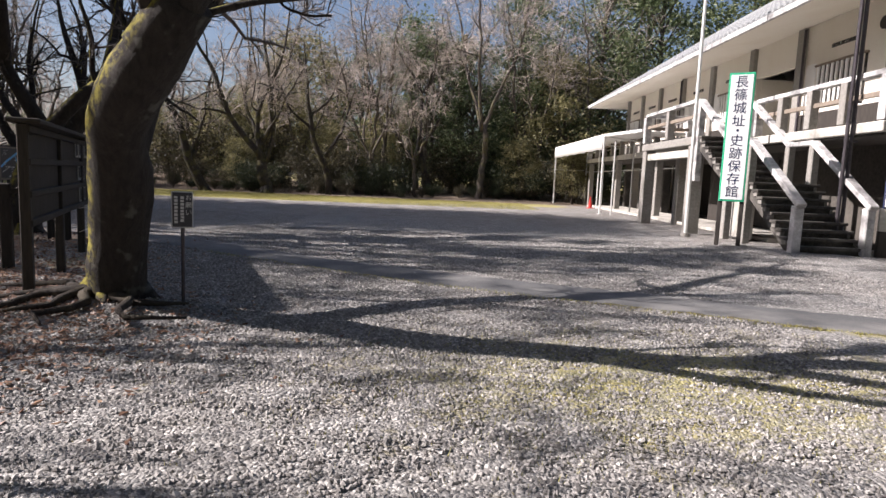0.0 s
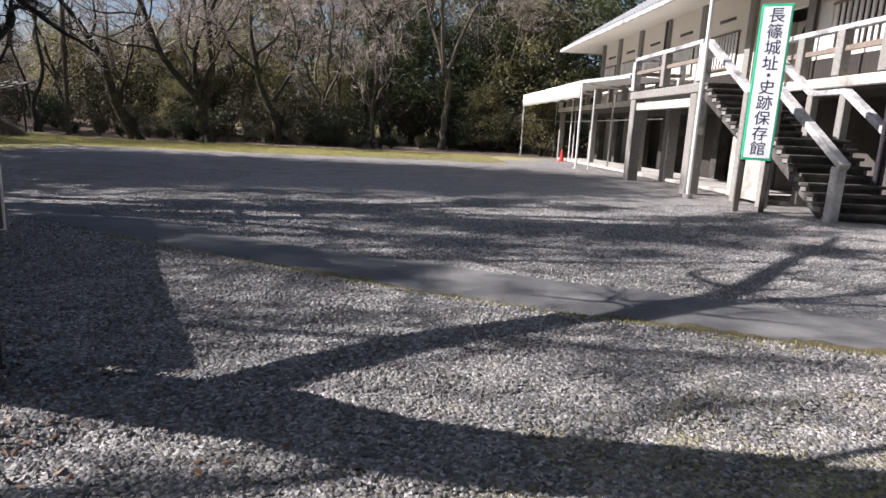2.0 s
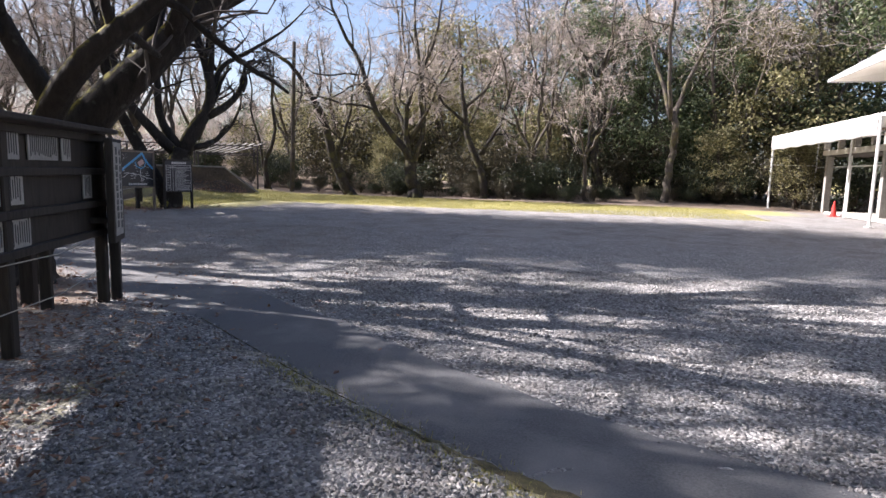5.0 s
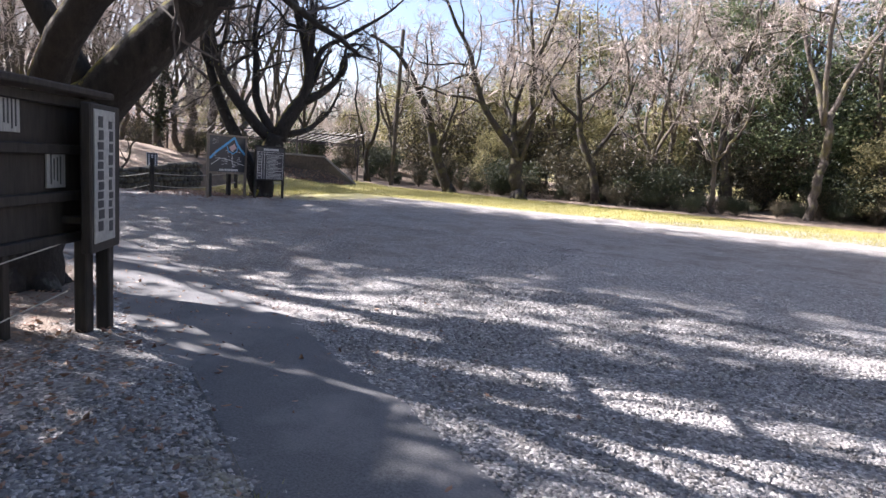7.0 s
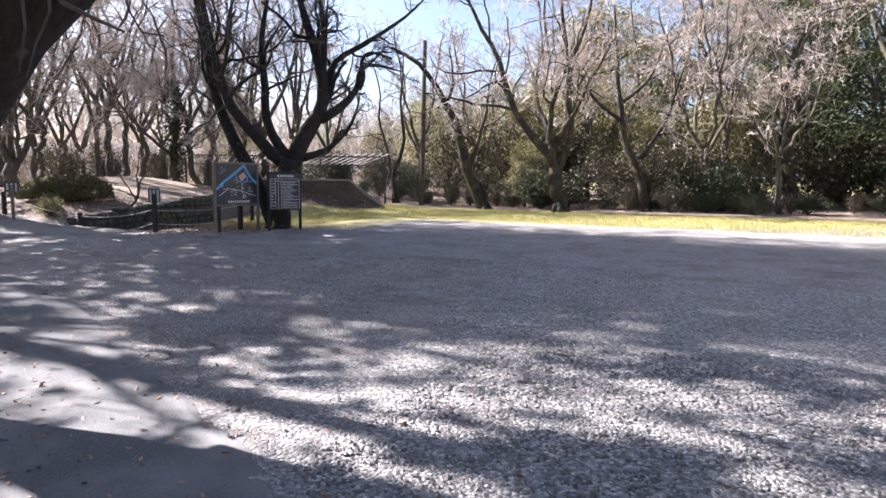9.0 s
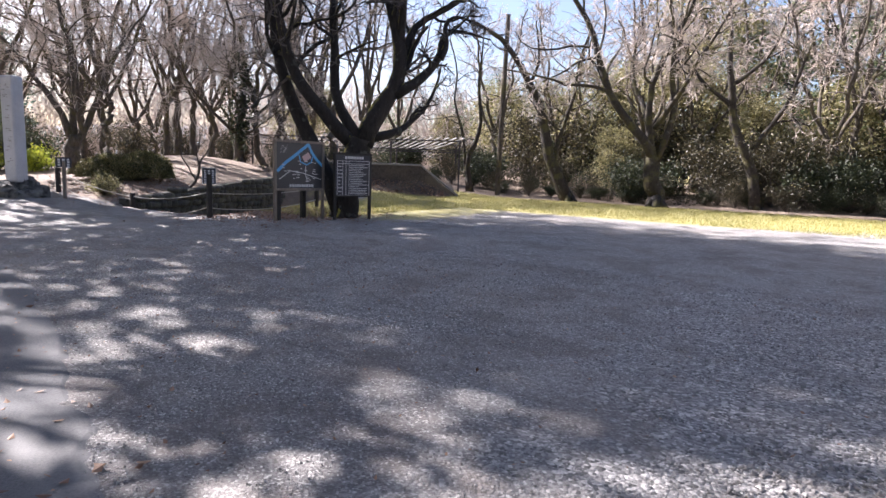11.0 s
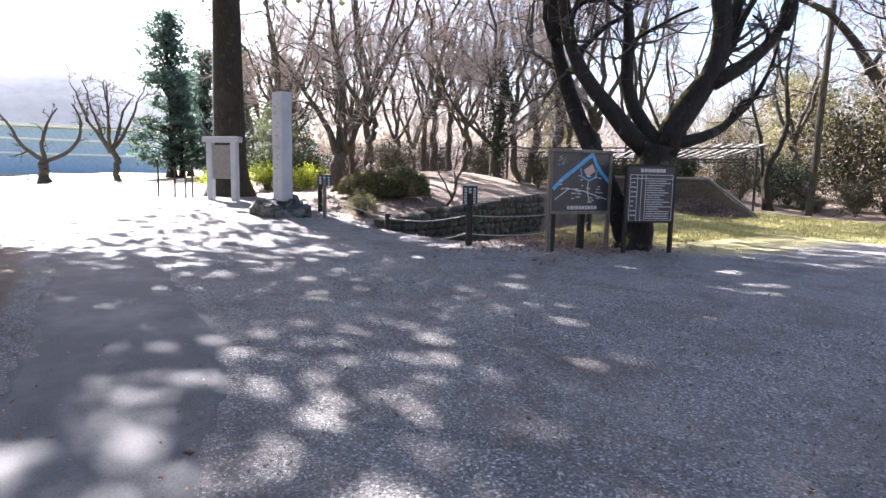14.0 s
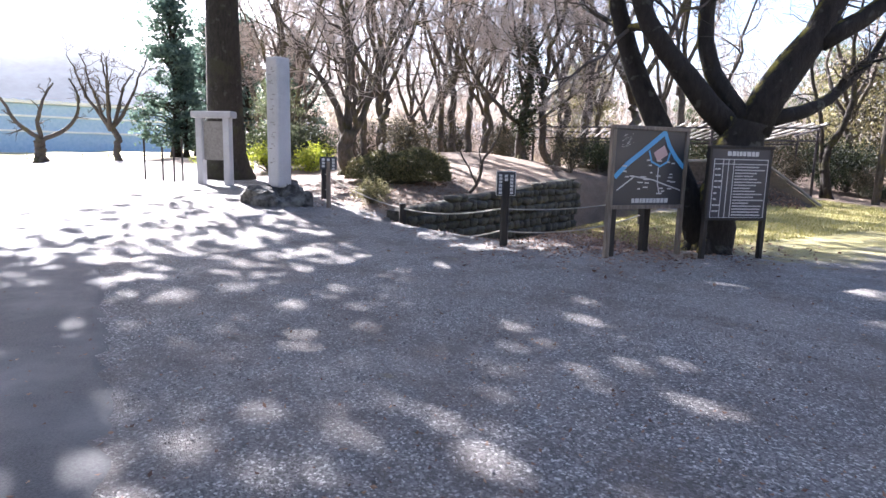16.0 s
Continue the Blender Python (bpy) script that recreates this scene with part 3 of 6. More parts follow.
def build_building():
    b = thing("museum_building", pose(WALL_X, WALL_Y, 0), "two-storey cream plastered museum with raised deck and tiled roof", "building")
    ox, oy = WALL_X, WALL_Y

    def loc(x, y, z):
        return (x - ox, y - oy, z)

    def put(name, boxes, mat, label="", bevel=0.012):
        g = Geo()
        for x0, x1, y0, y1, z0, z1 in boxes:
            g.box(loc((x0 + x1) / 2, (y0 + y1) / 2, (z0 + z1) / 2), (x1 - x0, y1 - y0, z1 - z0), bevel)
        return part(name, g, mat, b, label)

    # upper storey, side wall with recessed entrance
    put("upper_wall", [(11.5, 11.7, 15.4, 20.2, 3.1, 6.75), (11.5, 11.7, 23.0, FAR_Y, 3.1, 6.75), (11.5, 11.7, 20.2, 23.0, 5.6, 6.75)], M_PLASTER, "cream plaster upper wall")
    put("entrance_recess", [(12.9, 13.0, 20.2, 23.0, 3.1, 5.6), (11.7, 12.9, 20.1, 20.2, 3.1, 5.6), (11.7, 12.9, 23.0, 23.1, 3.1, 5.6)], M_PLASTER)
    door = put("entrance_door", [(12.84, 12.89, 20.9, 22.3, 3.12, 5.1)], M_DARK_ROOM, "dark entrance door in the recess")
    put("end_wall", [(11.7, 21.0, 15.4, 15.6, 0.0, 6.75)], M_CONCRETE, "grey concrete end wall")
    put("back_wall", [(20.8, 21.0, 15.6, FAR_Y, 0, 6.75)], M_PLASTER)
    put("far_wall", [(11.7, 20.8, FAR_Y - 0.2, FAR_Y, 0, 6.75)], M_PLASTER)
    # ground floor wall and piers: the deck's shade is in their dark colour
    put("ground_floor_wall", [(11.5, 11.7, 15.4, 21.0, 0, 3.1), (11.5, 11.7, 21.0, FAR_Y, 2.55, 3.1)], M_DECK_SHADE, "ground floor wall with the deck's shade in its colour")
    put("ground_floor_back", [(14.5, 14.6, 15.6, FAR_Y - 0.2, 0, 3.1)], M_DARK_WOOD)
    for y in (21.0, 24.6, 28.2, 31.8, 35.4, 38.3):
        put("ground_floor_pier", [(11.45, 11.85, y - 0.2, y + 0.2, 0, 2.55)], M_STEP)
    for y in (21.2, 24.8, 28.4, 32.0):
        put("ground_floor_shutter", [(11.62, 11.66, y + 0.1, y + 1.6, 0.05, 2.5)], M_DARK_WOOD)
    put("plinth", [(9.2, 11.5, 16.9, FAR_Y, 0.02, 0.14)], M_CONCRETE_PALE, "pale concrete apron", 0.02)
    # concrete columns on the upper wall
    for y in (15.75, 20.1, 23.2, 26.6, 29.8, 32.9, 35.8, 38.4):
        w = 0.7 if y < 16 else 0.34
        put("column", [(11.36, 11.52, y - w / 2, y + w / 2, 3.1, 6.7)], M_CONCRETE)
    # slatted windows along the upper wall
    for y0, y1 in ((17.0, 19.2), (24.0, 25.9), (27.3, 29.1), (30.5, 32.2), (33.6, 35.2), (36.4, 37.9)):
        win = put("window", [(11.47, 11.52, y0, y1, 4.2, 5.35)], M_DARK_ROOM, "slatted upper window")
        for z in (4.17, 5.38):
            part("frame_bar", Geo().box(loc(11.45, (y0 + y1) / 2, z), (0.12, y1 - y0 + 0.1, 0.07)), M_GREY_WOOD, win)
        n = int((y1 - y0) / 0.2)
        for k in range(n):
            part("slat", Geo().box(loc(11.44, y0 + (k + 0.5) * (y1 - y0) / n, 4.78), (0.05, 0.105, 1.14), 0.008), M_WHITE, win)
        put("vent", [(11.485, 11.51, (y0 + y1) / 2 - 0.55, (y0 + y1) / 2 + 0.55, 5.82, 5.94)], M_DARK_ROOM, "dark vent slot")
        put("white_panel", [(11.48, 11.506, y1 + 0.12, min(y1 + 0.62, y1 + 0.62), 4.1, 5.5)], M_WHITE)
    g = Geo()
    g.tubes([[loc(11.5, 16.35, 6.0), loc(11.38, 16.35, 6.0)]], [[0.17, 0.17]], 20)
    part("round_vent", g, M_DARK_WOOD, b, "dark round vent cover")
    g = Geo()
    ang = np.linspace(0, math.pi, 11)
    prof = [(0.55 * math.cos(a), 0.45 + 0.6 * math.sin(a)) for a in ang] + [(-0.6, -0.4), (0.6, -0.4)]
    prof = [(p[0], p[1] + 4.9) for p in prof]
    verts = [loc(12.7, 21.9 + p[0], p[1] - 0.4) for p in prof] + [loc(12.82, 21.9 + p[0], p[1] - 0.4) for p in prof]
    k = len(prof)
    g.add(verts, [tuple(range(k))[::-1], tuple(range(k, 2 * k))] + [(i, (i + 1) % k, k + (i + 1) % k, k + i) for i in range(k)])
    part("carved_board", g, M_DARK_WOOD, b, "dark arched carved board above the entrance")
    # end wall: white panels and slatted windows, both floors
    for x0, x1 in ((12.0, 12.75), (16.2, 17.2)):
        put("white_panel", [(x0, x1, 15.375, 15.41, 4.35, 6.2)], M_WHITE)
    put("white_panel", [(12.3, 20.5, 15.35, 15.41, 0.42, 0.98)], M_WHITE, "white plaster band")
    for z0, z1, xs in ((4.5, 6.1, (13.0, 15.9)), (1.1, 2.25, (13.3, 17.5))):
        win = put("window", [(xs[0], xs[1], 15.36, 15.42, z0, z1)], M_DARK_ROOM, "slatted end window")
        n = int((xs[1] - xs[0]) / 0.27)
        for k in range(n):
            part("slat", Geo().box(loc(xs[0] + (k + 0.5) * (xs[1] - xs[0]) / n, 15.33, (z0 + z1) / 2), (0.13, 0.06, z1 - z0), 0.008), M_WHITE, win)
        for z in (z0 - 0.05, z1 + 0.05):
            part("frame_bar", Geo().box(loc((xs[0] + xs[1]) / 2, 15.33, z), (xs[1] - xs[0] + 0.2, 0.1, 0.1)), M_GREY_WOOD, win)
    put("lintel", [(12.1, 20.8, 15.1, 15.4, 2.42, 2.72)], M_CONCRETE, "projecting concrete lintel")
    # deck slab round two sides, fascia and beams
    put("deck_slab", [(DECK_X, 11.5, DECK_Y, 40.5, 2.86, 3.1), (11.5, 21.0, DECK_Y, 15.4, 2.86, 3.1)], M_CONCRETE_PALE, "stained pale concrete deck edge", 0.02)
    # dark sheet below the pale slab, coloured as the shade there
    put("deck_underside", [(DECK_X + 0.14, 11.48, DECK_Y + 0.14, 40.3, 2.8, 2.857), (11.5, 20.9, DECK_Y + 0.14, 15.38, 2.8, 2.857)], M_DECK_SHADE, "dark sheet under the deck, shade put into its colour")
    put("landing_slab", [(7.75, DECK_X, 19.0, 24.0, 2.82, 3.08)], M_CONCRETE, "concrete landing slab", 0.02)
    for y in (27.6, 34.0, 40.2):
        put("deck_pillar", [(9.62, 9.9, y - 0.14, y + 0.14, 0.0, 2.86)], M_CONCRETE)
    for x, y in ((7.97, 23.75), (7.97, 19.3), (9.3, 23.75)):
        put("landing_pillar", [(x - 0.2, x + 0.2, y - 0.19, y + 0.19, -0.05, 2.82)], M_CONCRETE, "rough concrete pillar under the landing", 0.03)
    put("landing_beam", [(7.85, 8.1, 19.5, 23.55, 2.45, 2.7)], M_CONCRETE_PALE)
    # deck railing
    def rail(p0, p1, posts, first=0):
        (x0, y0), (x1, y1) = p0, p1
        part("deck_handrail", Geo().beam(loc(x0, y0, 4.18), loc(x1, y1, 4.18), 0.2, 0.12), M_RAIL, b, "sun-bleached deck handrail")
        part("deck_mid_rail", Geo().beam(loc(x0, y0, 3.72), loc(x1, y1, 3.72), 0.08, 0.12), M_GREY_WOOD, b)
        for k in range(first, posts):
            t = k / (posts - 1)
            part("deck_post", Geo().box(loc(x0 + (x1 - x0) * t, y0 + (y1 - y0) * t, 3.62), (0.24, 0.24, 1.0), 0.015), M_RAIL if k in (0, posts - 1) else M_CONCRETE, b)

    rail((9.62, 13.42), (9.62, 18.9), 5)
    rail((9.62, 24.2), (9.62, 40.3), 10)
    rail((9.73, 13.42), (20.9, 13.42), 7, 1)
    rail((7.88, 19.15), (7.88, 23.9), 3)
    rail((7.99, 23.9), (9.5, 23.9), 2, 2)
    # roof: sloped soffit, tiled planes, fascia
    e, zr = 9.15, 10.9
    g = Geo()
    corners = [(e, 11.8), (e, 39.6), (23.4, 39.6), (23.4, 11.8)]
    ridge = [(16.2, 16.5), (16.2, 34.0)]
    v = [loc(x, y, 6.48) for x, y in corners] + [loc(x, y, zr) for x, y in ridge] + [loc(x, y, 6.36) for x, y in corners]
    g.add(v, [(0, 4, 5, 1)[::-1], (1, 5, 2)[::-1], (2, 5, 4, 3)[::-1], (3, 4, 0)[::-1], (0, 1, 7, 6)[::-1], (1, 2, 8, 7)[::-1], (2, 3, 9, 8)[::-1], (3, 0, 6, 9)[::-1]])
    part("roof", g, M_ROOF, b, "grey tiled hipped roof")
    g = Geo()
    v = [loc(*p) for p in ((e, 11.8, 6.35), (e, 39.6, 6.35), (11.5, 38.6, 6.72), (11.5, 15.4, 6.72), (23.4, 11.8, 6.35), (21, 15.4, 6.72), (23.4, 39.6, 6.35), (21, 38.6, 6.72))]
    g.add(v, [(0, 1, 2, 3), (0, 3, 5, 4), (1, 6, 7, 2), (4, 5, 7, 6)])
    part("soffit", g, M_PLASTER, b, "cream plaster soffit")
    g = Geo()
    for p, q in (((e, 11.8), (e, 39.6)), ((e, 11.8), (23.4, 11.8)), ((e, 39.6), (23.4, 39.6))):
        g.beam(loc(*p, 6.41), loc(*q, 6.41), 0.1, 0.16)
    part("eave_board", g, M_RAIL, b, "white eave board")
    # one row of rolled tiles, repeated along the eave
    g = Geo()
    n = 9
    slope = (zr - 6.48) / (16.2 - e)
    for k in range(n):
        x0, x1 = k * 0.78, (k + 1) * 0.78 + 0.05
        a = np.linspace(0, math.pi, 6)
        ring0 = [(x0, 0.085 * math.cos(t), x0 * slope + 0.03 + 0.085 * math.sin(t)) for t in a]
        ring1 = [(x1, 0.07 * math.cos(t), x1 * slope + 0.0 + 0.07 * math.sin(t)) for t in a]
        g.add(ring0 + ring1, [(i, i + 1, 7 + i, 6 + i) for i in range(5)] + [(0, 5, 4, 3, 2, 1)])
    me = g.mesh("roof_tile", M_ROOF)
    for k in range(92):
        y = 12.0 + k * 0.3
        reach = min(1.0, max(0.05, (y - 11.8) / 4.7), max(0.05, (39.6 - y) / 5.6))
        o = part("roof_tile", me, None, b)
        o.matrix_basis = Matrix.Translation(loc(e - 0.04, y, 6.49)) @ Matrix.Diagonal((reach, 1, reach, 1))
    put("wainscot", [(11.46, 11.5, 16.15, 20.2, 3.12, 3.95), (11.46, 11.5, 23.4, FAR_Y, 3.12, 3.95)], M_DARK_WOOD, "dark wooden wainscot")
    # drain pipes
    for y in (19.75, 29.8):
        part("drain_pipe", Geo().tube([loc(11.3, y, 6.6), loc(11.3, y, 5.0), loc(11.3, y, 3.1)], 0.045), M_DARK_METAL, b)
    # notices on the end wall beside the stairs
    for x0, x1, z0, z1 in ((11.75, 12.25, 1.3, 2.35), (12.3, 12.95, 1.12, 2.2)):
        put("wall_notice", [(x0, x1, 15.36, 15.41, z0, z1)], M_PAPER, "faded paper notice on the wall")
    return b


def build_stairs():
    s = thing("outdoor_staircase", pose(7.9, 13.4, 0.08), "concrete and timber outdoor stairs with bleached handrails", "staircase")
    w = 1.6

    def flight(y0, z0, n, y1, z1):
        for k in range(n):
            y = y0 + (k + 0.5) * (y1 - y0) / n
            z = z0 + (k + 1) * (z1 - z0) / n
            part("step", Geo().box((w / 2, y, z - 0.04), (w + 0.12, (y1 - y0) / n + 0.05, 0.075), 0.012), M_STEP, s)
            for x in (0.02, w - 0.02):
                part("bracket", Geo().box((x, y + 0.02, z - 0.13), (0.09, (y1 - y0) / n * 0.72, 0.11), 0.008), M_CONCRETE, s, "pale concrete step bracket")
            part("riser", Geo().box((w / 2, y - (y1 - y0) / n / 2 + 0.05, z - 0.13), (w - 0.14, 0.03, 0.17), 0.004), M_STEP, s)
        for x in (0.06, w - 0.06):
            part("stringer", Geo().beam((x, y0 - 0.1, z0 - 0.16), (x, y1, z1 - 0.31), 0.1, 0.2, 0.015), M_STEP, s)

    flight(0.0, 0.0, 9, 2.2, 1.6)
    part("landing", Geo().box((w / 2, 2.8, 1.53), (w, 1.25, 0.14), 0.015), M_CONCRETE, s)
    flight(3.4, 1.6, 8, 5.6, 3.0)
    for x in (0.0, w):
        for y, z0, z1 in ((0.0, -0.05, 1.08), (2.25, 0.0, 2.62), (3.35, 0.0, 2.62), (5.6, 1.6, 4.05)):
            part("newel_post", Geo().box((x, y, (z0 + z1) / 2), (0.2, 0.2, z1 - z0), 0.02), M_CONCRETE if z0 < 0.5 and y > 1 else M_RAIL, s, "bleached square newel post")
        for p, q in (((x, -0.15, 1.08), (x, 2.25, 2.66)), ((x, 2.2, 2.66), (x, 3.4, 2.66)), ((x, 3.35, 2.66), (x, 5.65, 4.1))):
            part("handrail", Geo().beam(p, q, 0.22, 0.13, 0.02), M_RAIL, s, "sun-bleached wide handrail")
    # shaded panel under the upper flight
    part("support_wall", Geo().box((w / 2, 4.3, 0.8), (0.14, 1.6, 1.6), 0.02), M_CONCRETE_PALE, s)
    return s


def build_canopy():
    c = thing("canopy_frame", pose(7.8, 24.2, 0), "white steel pipe canopy with a white sheet along its front", "canopy")
    ys, xb = (5.8, 18.6), 2.2
    for y in (5.8, 18.6):
        part("post", Geo().tube([(0, y, -0.02), (0, y, 3.9)], 0.055), M_METAL, c)
        part("base_plate", Geo().box((0, y, 0.01), (0.22, 0.22, 0.03), 0.005), M_METAL, c)
    for x, y in ((1.1, 2.2), (0.35, 5.0), (1.5, 5.8), (xb, 14.0), (xb, 18.6), (1.4, 12.0)):
        part("post", Geo().tube([(x, y, -0.02), (x, y, 3.6)], 0.04), M_METAL, c)
    part("front_beam", Geo().beam((0, 0.0, 3.66), (0, 5.8, 3.88), 0.09, 0.13), M_METAL, c)
    part("front_beam", Geo().beam((0, 5.8, 3.88), (0, 18.6, 3.85), 0.07, 0.07), M_METAL, c)
    part("back_beam", Geo().beam((xb, 1.0, 3.55), (xb, 18.6, 3.6), 0.06, 0.06), M_METAL, c)
    part("tie_rail", Geo().tube([(xb, 2.0, 2.3), (xb, 18.6, 2.3)], 0.03), M_METAL, c)
    part("tie_rail", Geo().tube([(0, 18.6, 2.4), (xb, 18.6, 2.4)], 0.03), M_METAL, c)
    for y in (5.8, 10.0, 14.3, 18.6):
        part("cross_beam", Geo().tube([(0, y, 3.84), (xb, y, 3.58)], 0.03), M_METAL, c)
    g = Geo()
    n = 40
    yy = np.linspace(5.8, 18.6, n)
    sag = 0.05 * np.abs(np.sin((yy - 5.8) / 2.13 * math.pi))
    rows = [np.c_[0 * yy - 0.06 + 0.02 * np.sin(yy * 5), yy, 3.93 + 0 * yy], np.c_[0 * yy - 0.08 + 0.02 * np.sin(yy * 3), yy, 3.58 + 0 * yy], np.c_[0 * yy - 0.07, yy, 3.16 + sag]]
    back = [r + np.array([0.012, 0, 0]) for r in rows]
    v = np.concatenate(rows + back)
    f = [(r * n + i, r * n + i + 1, (r + 1) * n + i + 1, (r + 1) * n + i) for r in (0, 1) for i in range(n - 1)]
    f += [tuple(3 * n + k for k in t[::-1]) for t in f]
    f += [(2 * n + i, 2 * n + i + 1, 5 * n + i + 1, 5 * n + i) for i in range(n - 1)] + [(i + 1, i, 3 * n + i, 3 * n + i + 1) for i in range(n - 1)]
    part("front_sheet", g.add(v, f), M_FABRIC, c, "white fabric sheet hung along the front", True)
    for k in range(18):
        y0 = k * 1.03
        zf = 3.72 + min(y0 / 5.8, 1) * 0.22
        part("roof_sheet", Geo().box((xb / 2, y0 + 0.5, zf - 0.09), (xb + 0.1, 1.0, 0.02), 0.004), M_FABRIC, c)
    return c


build_building()
build_stairs()
build_canopy()


# ---- signs in front of the museum ----
def bars(g, rng, x0, x1, z0, z1, rows, y, fill=0.8, thick=0.45):
    h = (z1 - z0) / rows
    for r in range(rows):
        x = x0
        end = x0 + (x1 - x0) * rng.uniform(fill, 1)
        while x < end:
            w = rng.uniform(0.5, 1.0) * h
            g.box((x + w / 2, y, z1 - (r + 0.5) * h), (w * 0.8, 0.004, h * thick), 0.0008)
            x += w
    return g


def build_banner():
    turn = -27
    b = thing("banner_sign", pose(6.98, 14.62, ground_z(6.98, 14.62), 0, 0, turn), "tall white sign with green edges and dark lettering", "sign")
    part("panel", Geo().box((0, 0, 2.6), (0.56, 0.2, 3.04), 0.01), M_GREEN, b, "green edged sign box")
    part("face", Geo().box((0, -0.103, 2.6), (0.48, 0.012, 2.94), 0.003), M_SIGN_WHITE, b, "white sign face")
    for x in (-0.24, 0.24):
        part("post", Geo().box((x, 0.0, 0.55), (0.1, 0.12, 1.3), 0.01), M_DARK_WOOD, b)
    z = 4.04
    for ch in "長篠城址・史跡保存館":
        step = 0.16 if ch == "・" else 0.303
        lettering(ch, 0.3, M_INK, b, pose(0, -0.112, z - step / 2, 90, 0, 0), "letter")
        z -= step


def build_front_signs():
    # opening sign on a post by the stairs
    n = thing("opening_sign", pose(9.9, 13.35, ground_z(9.9, 13.35), 0, 0, -20), "white sign with blue lettering on a grey stand", "sign")
    part("stand", Geo().box((0, 0.05, 0.5), (0.3, 0.14, 1.0), 0.02), M_DARK_WOOD, n)
    part("grey_box", Geo().box((0, 0, 0.86), (0.34, 0.08, 0.52), 0.01), M_CONCRETE_PALE, n)
    part("panel", Geo().box((0, -0.03, 1.42), (0.26, 0.05, 0.62), 0.008), M_INK, n)
    part("face", Geo().box((0, -0.058, 1.42), (0.2, 0.012, 0.55), 0.003), M_SIGN_WHITE, n)
    for k, ch in enumerate("開館中"):
        lettering(ch, 0.17, M_INK, n, pose(0, -0.066, 1.6 - k * 0.18, 90, 0, 0), "letter")
    # long board on the end railing
    s = thing("railing_sign", pose(12.3, 13.26, 3.2), "white rectangular sign with dark blue lettering on the railing", "sign")
    part("panel", Geo().box((0.4, 0, 0.32), (4.4, 0.04, 0.66), 0.006), M_SIGN_WHITE, s)
    lettering("「日本100", 0.3, M_INK, s, pose(-1.13, -0.024, 0.42, 90, 0, 0), "lettering")
    part("small_text", bars(Geo(), np.random.default_rng(2), -1.0, 1.6, 0.05, 0.17, 1, -0.023), M_INK, s)
    # flag poles
    p = thing("flag_pole", pose(7.27, 17.9, ground_z(7.27, 17.9)), "tall slim white metal flag pole", "pole", "flag poles")
    part("shaft", Geo().tube([(0, 0, -0.05), (0, 0, 5), (0, 0, 10.5)], [0.052, 0.048, 0.034], 12), M_METAL, p)
    part("base", Geo().tube([(0, 0, 0), (0, 0, 0.12)], 0.13, 12), M_CONCRETE, p)
    p = thing("flag_pole", pose(9.33, 14.2, ground_z(9.33, 14.2)), "pair of dark steel poles beside the deck", "pole", "flag poles")
    for dx, top in ((0, 9.5), (0.12, 9.2)):
        part("shaft", Geo().tube([(dx, 0, 0), (dx, 0, top)], 0.045, 10), M_DARK_METAL, p)
    for z in (2.6, 3.5):
        part("bracket", Geo().box((0.1, 0, z), (0.3, 0.06, 0.05), 0.005), M_DARK_METAL, p)
    # red cone under the canopy
    c = thing("traffic_cone", pose(8.9, 36.5, ground_z(8.9, 36.5)), "red plastic traffic cone on the concrete apron", "cone")
    part("base", Geo().box((0, 0, 0.02), (0.38, 0.38, 0.04), 0.01), M_RED, c)
    part("body", Geo().tube([(0, 0, 0.03), (0, 0, 0.7)], [0.14, 0.03], 14), M_RED, c)


build_banner()
build_front_signs()


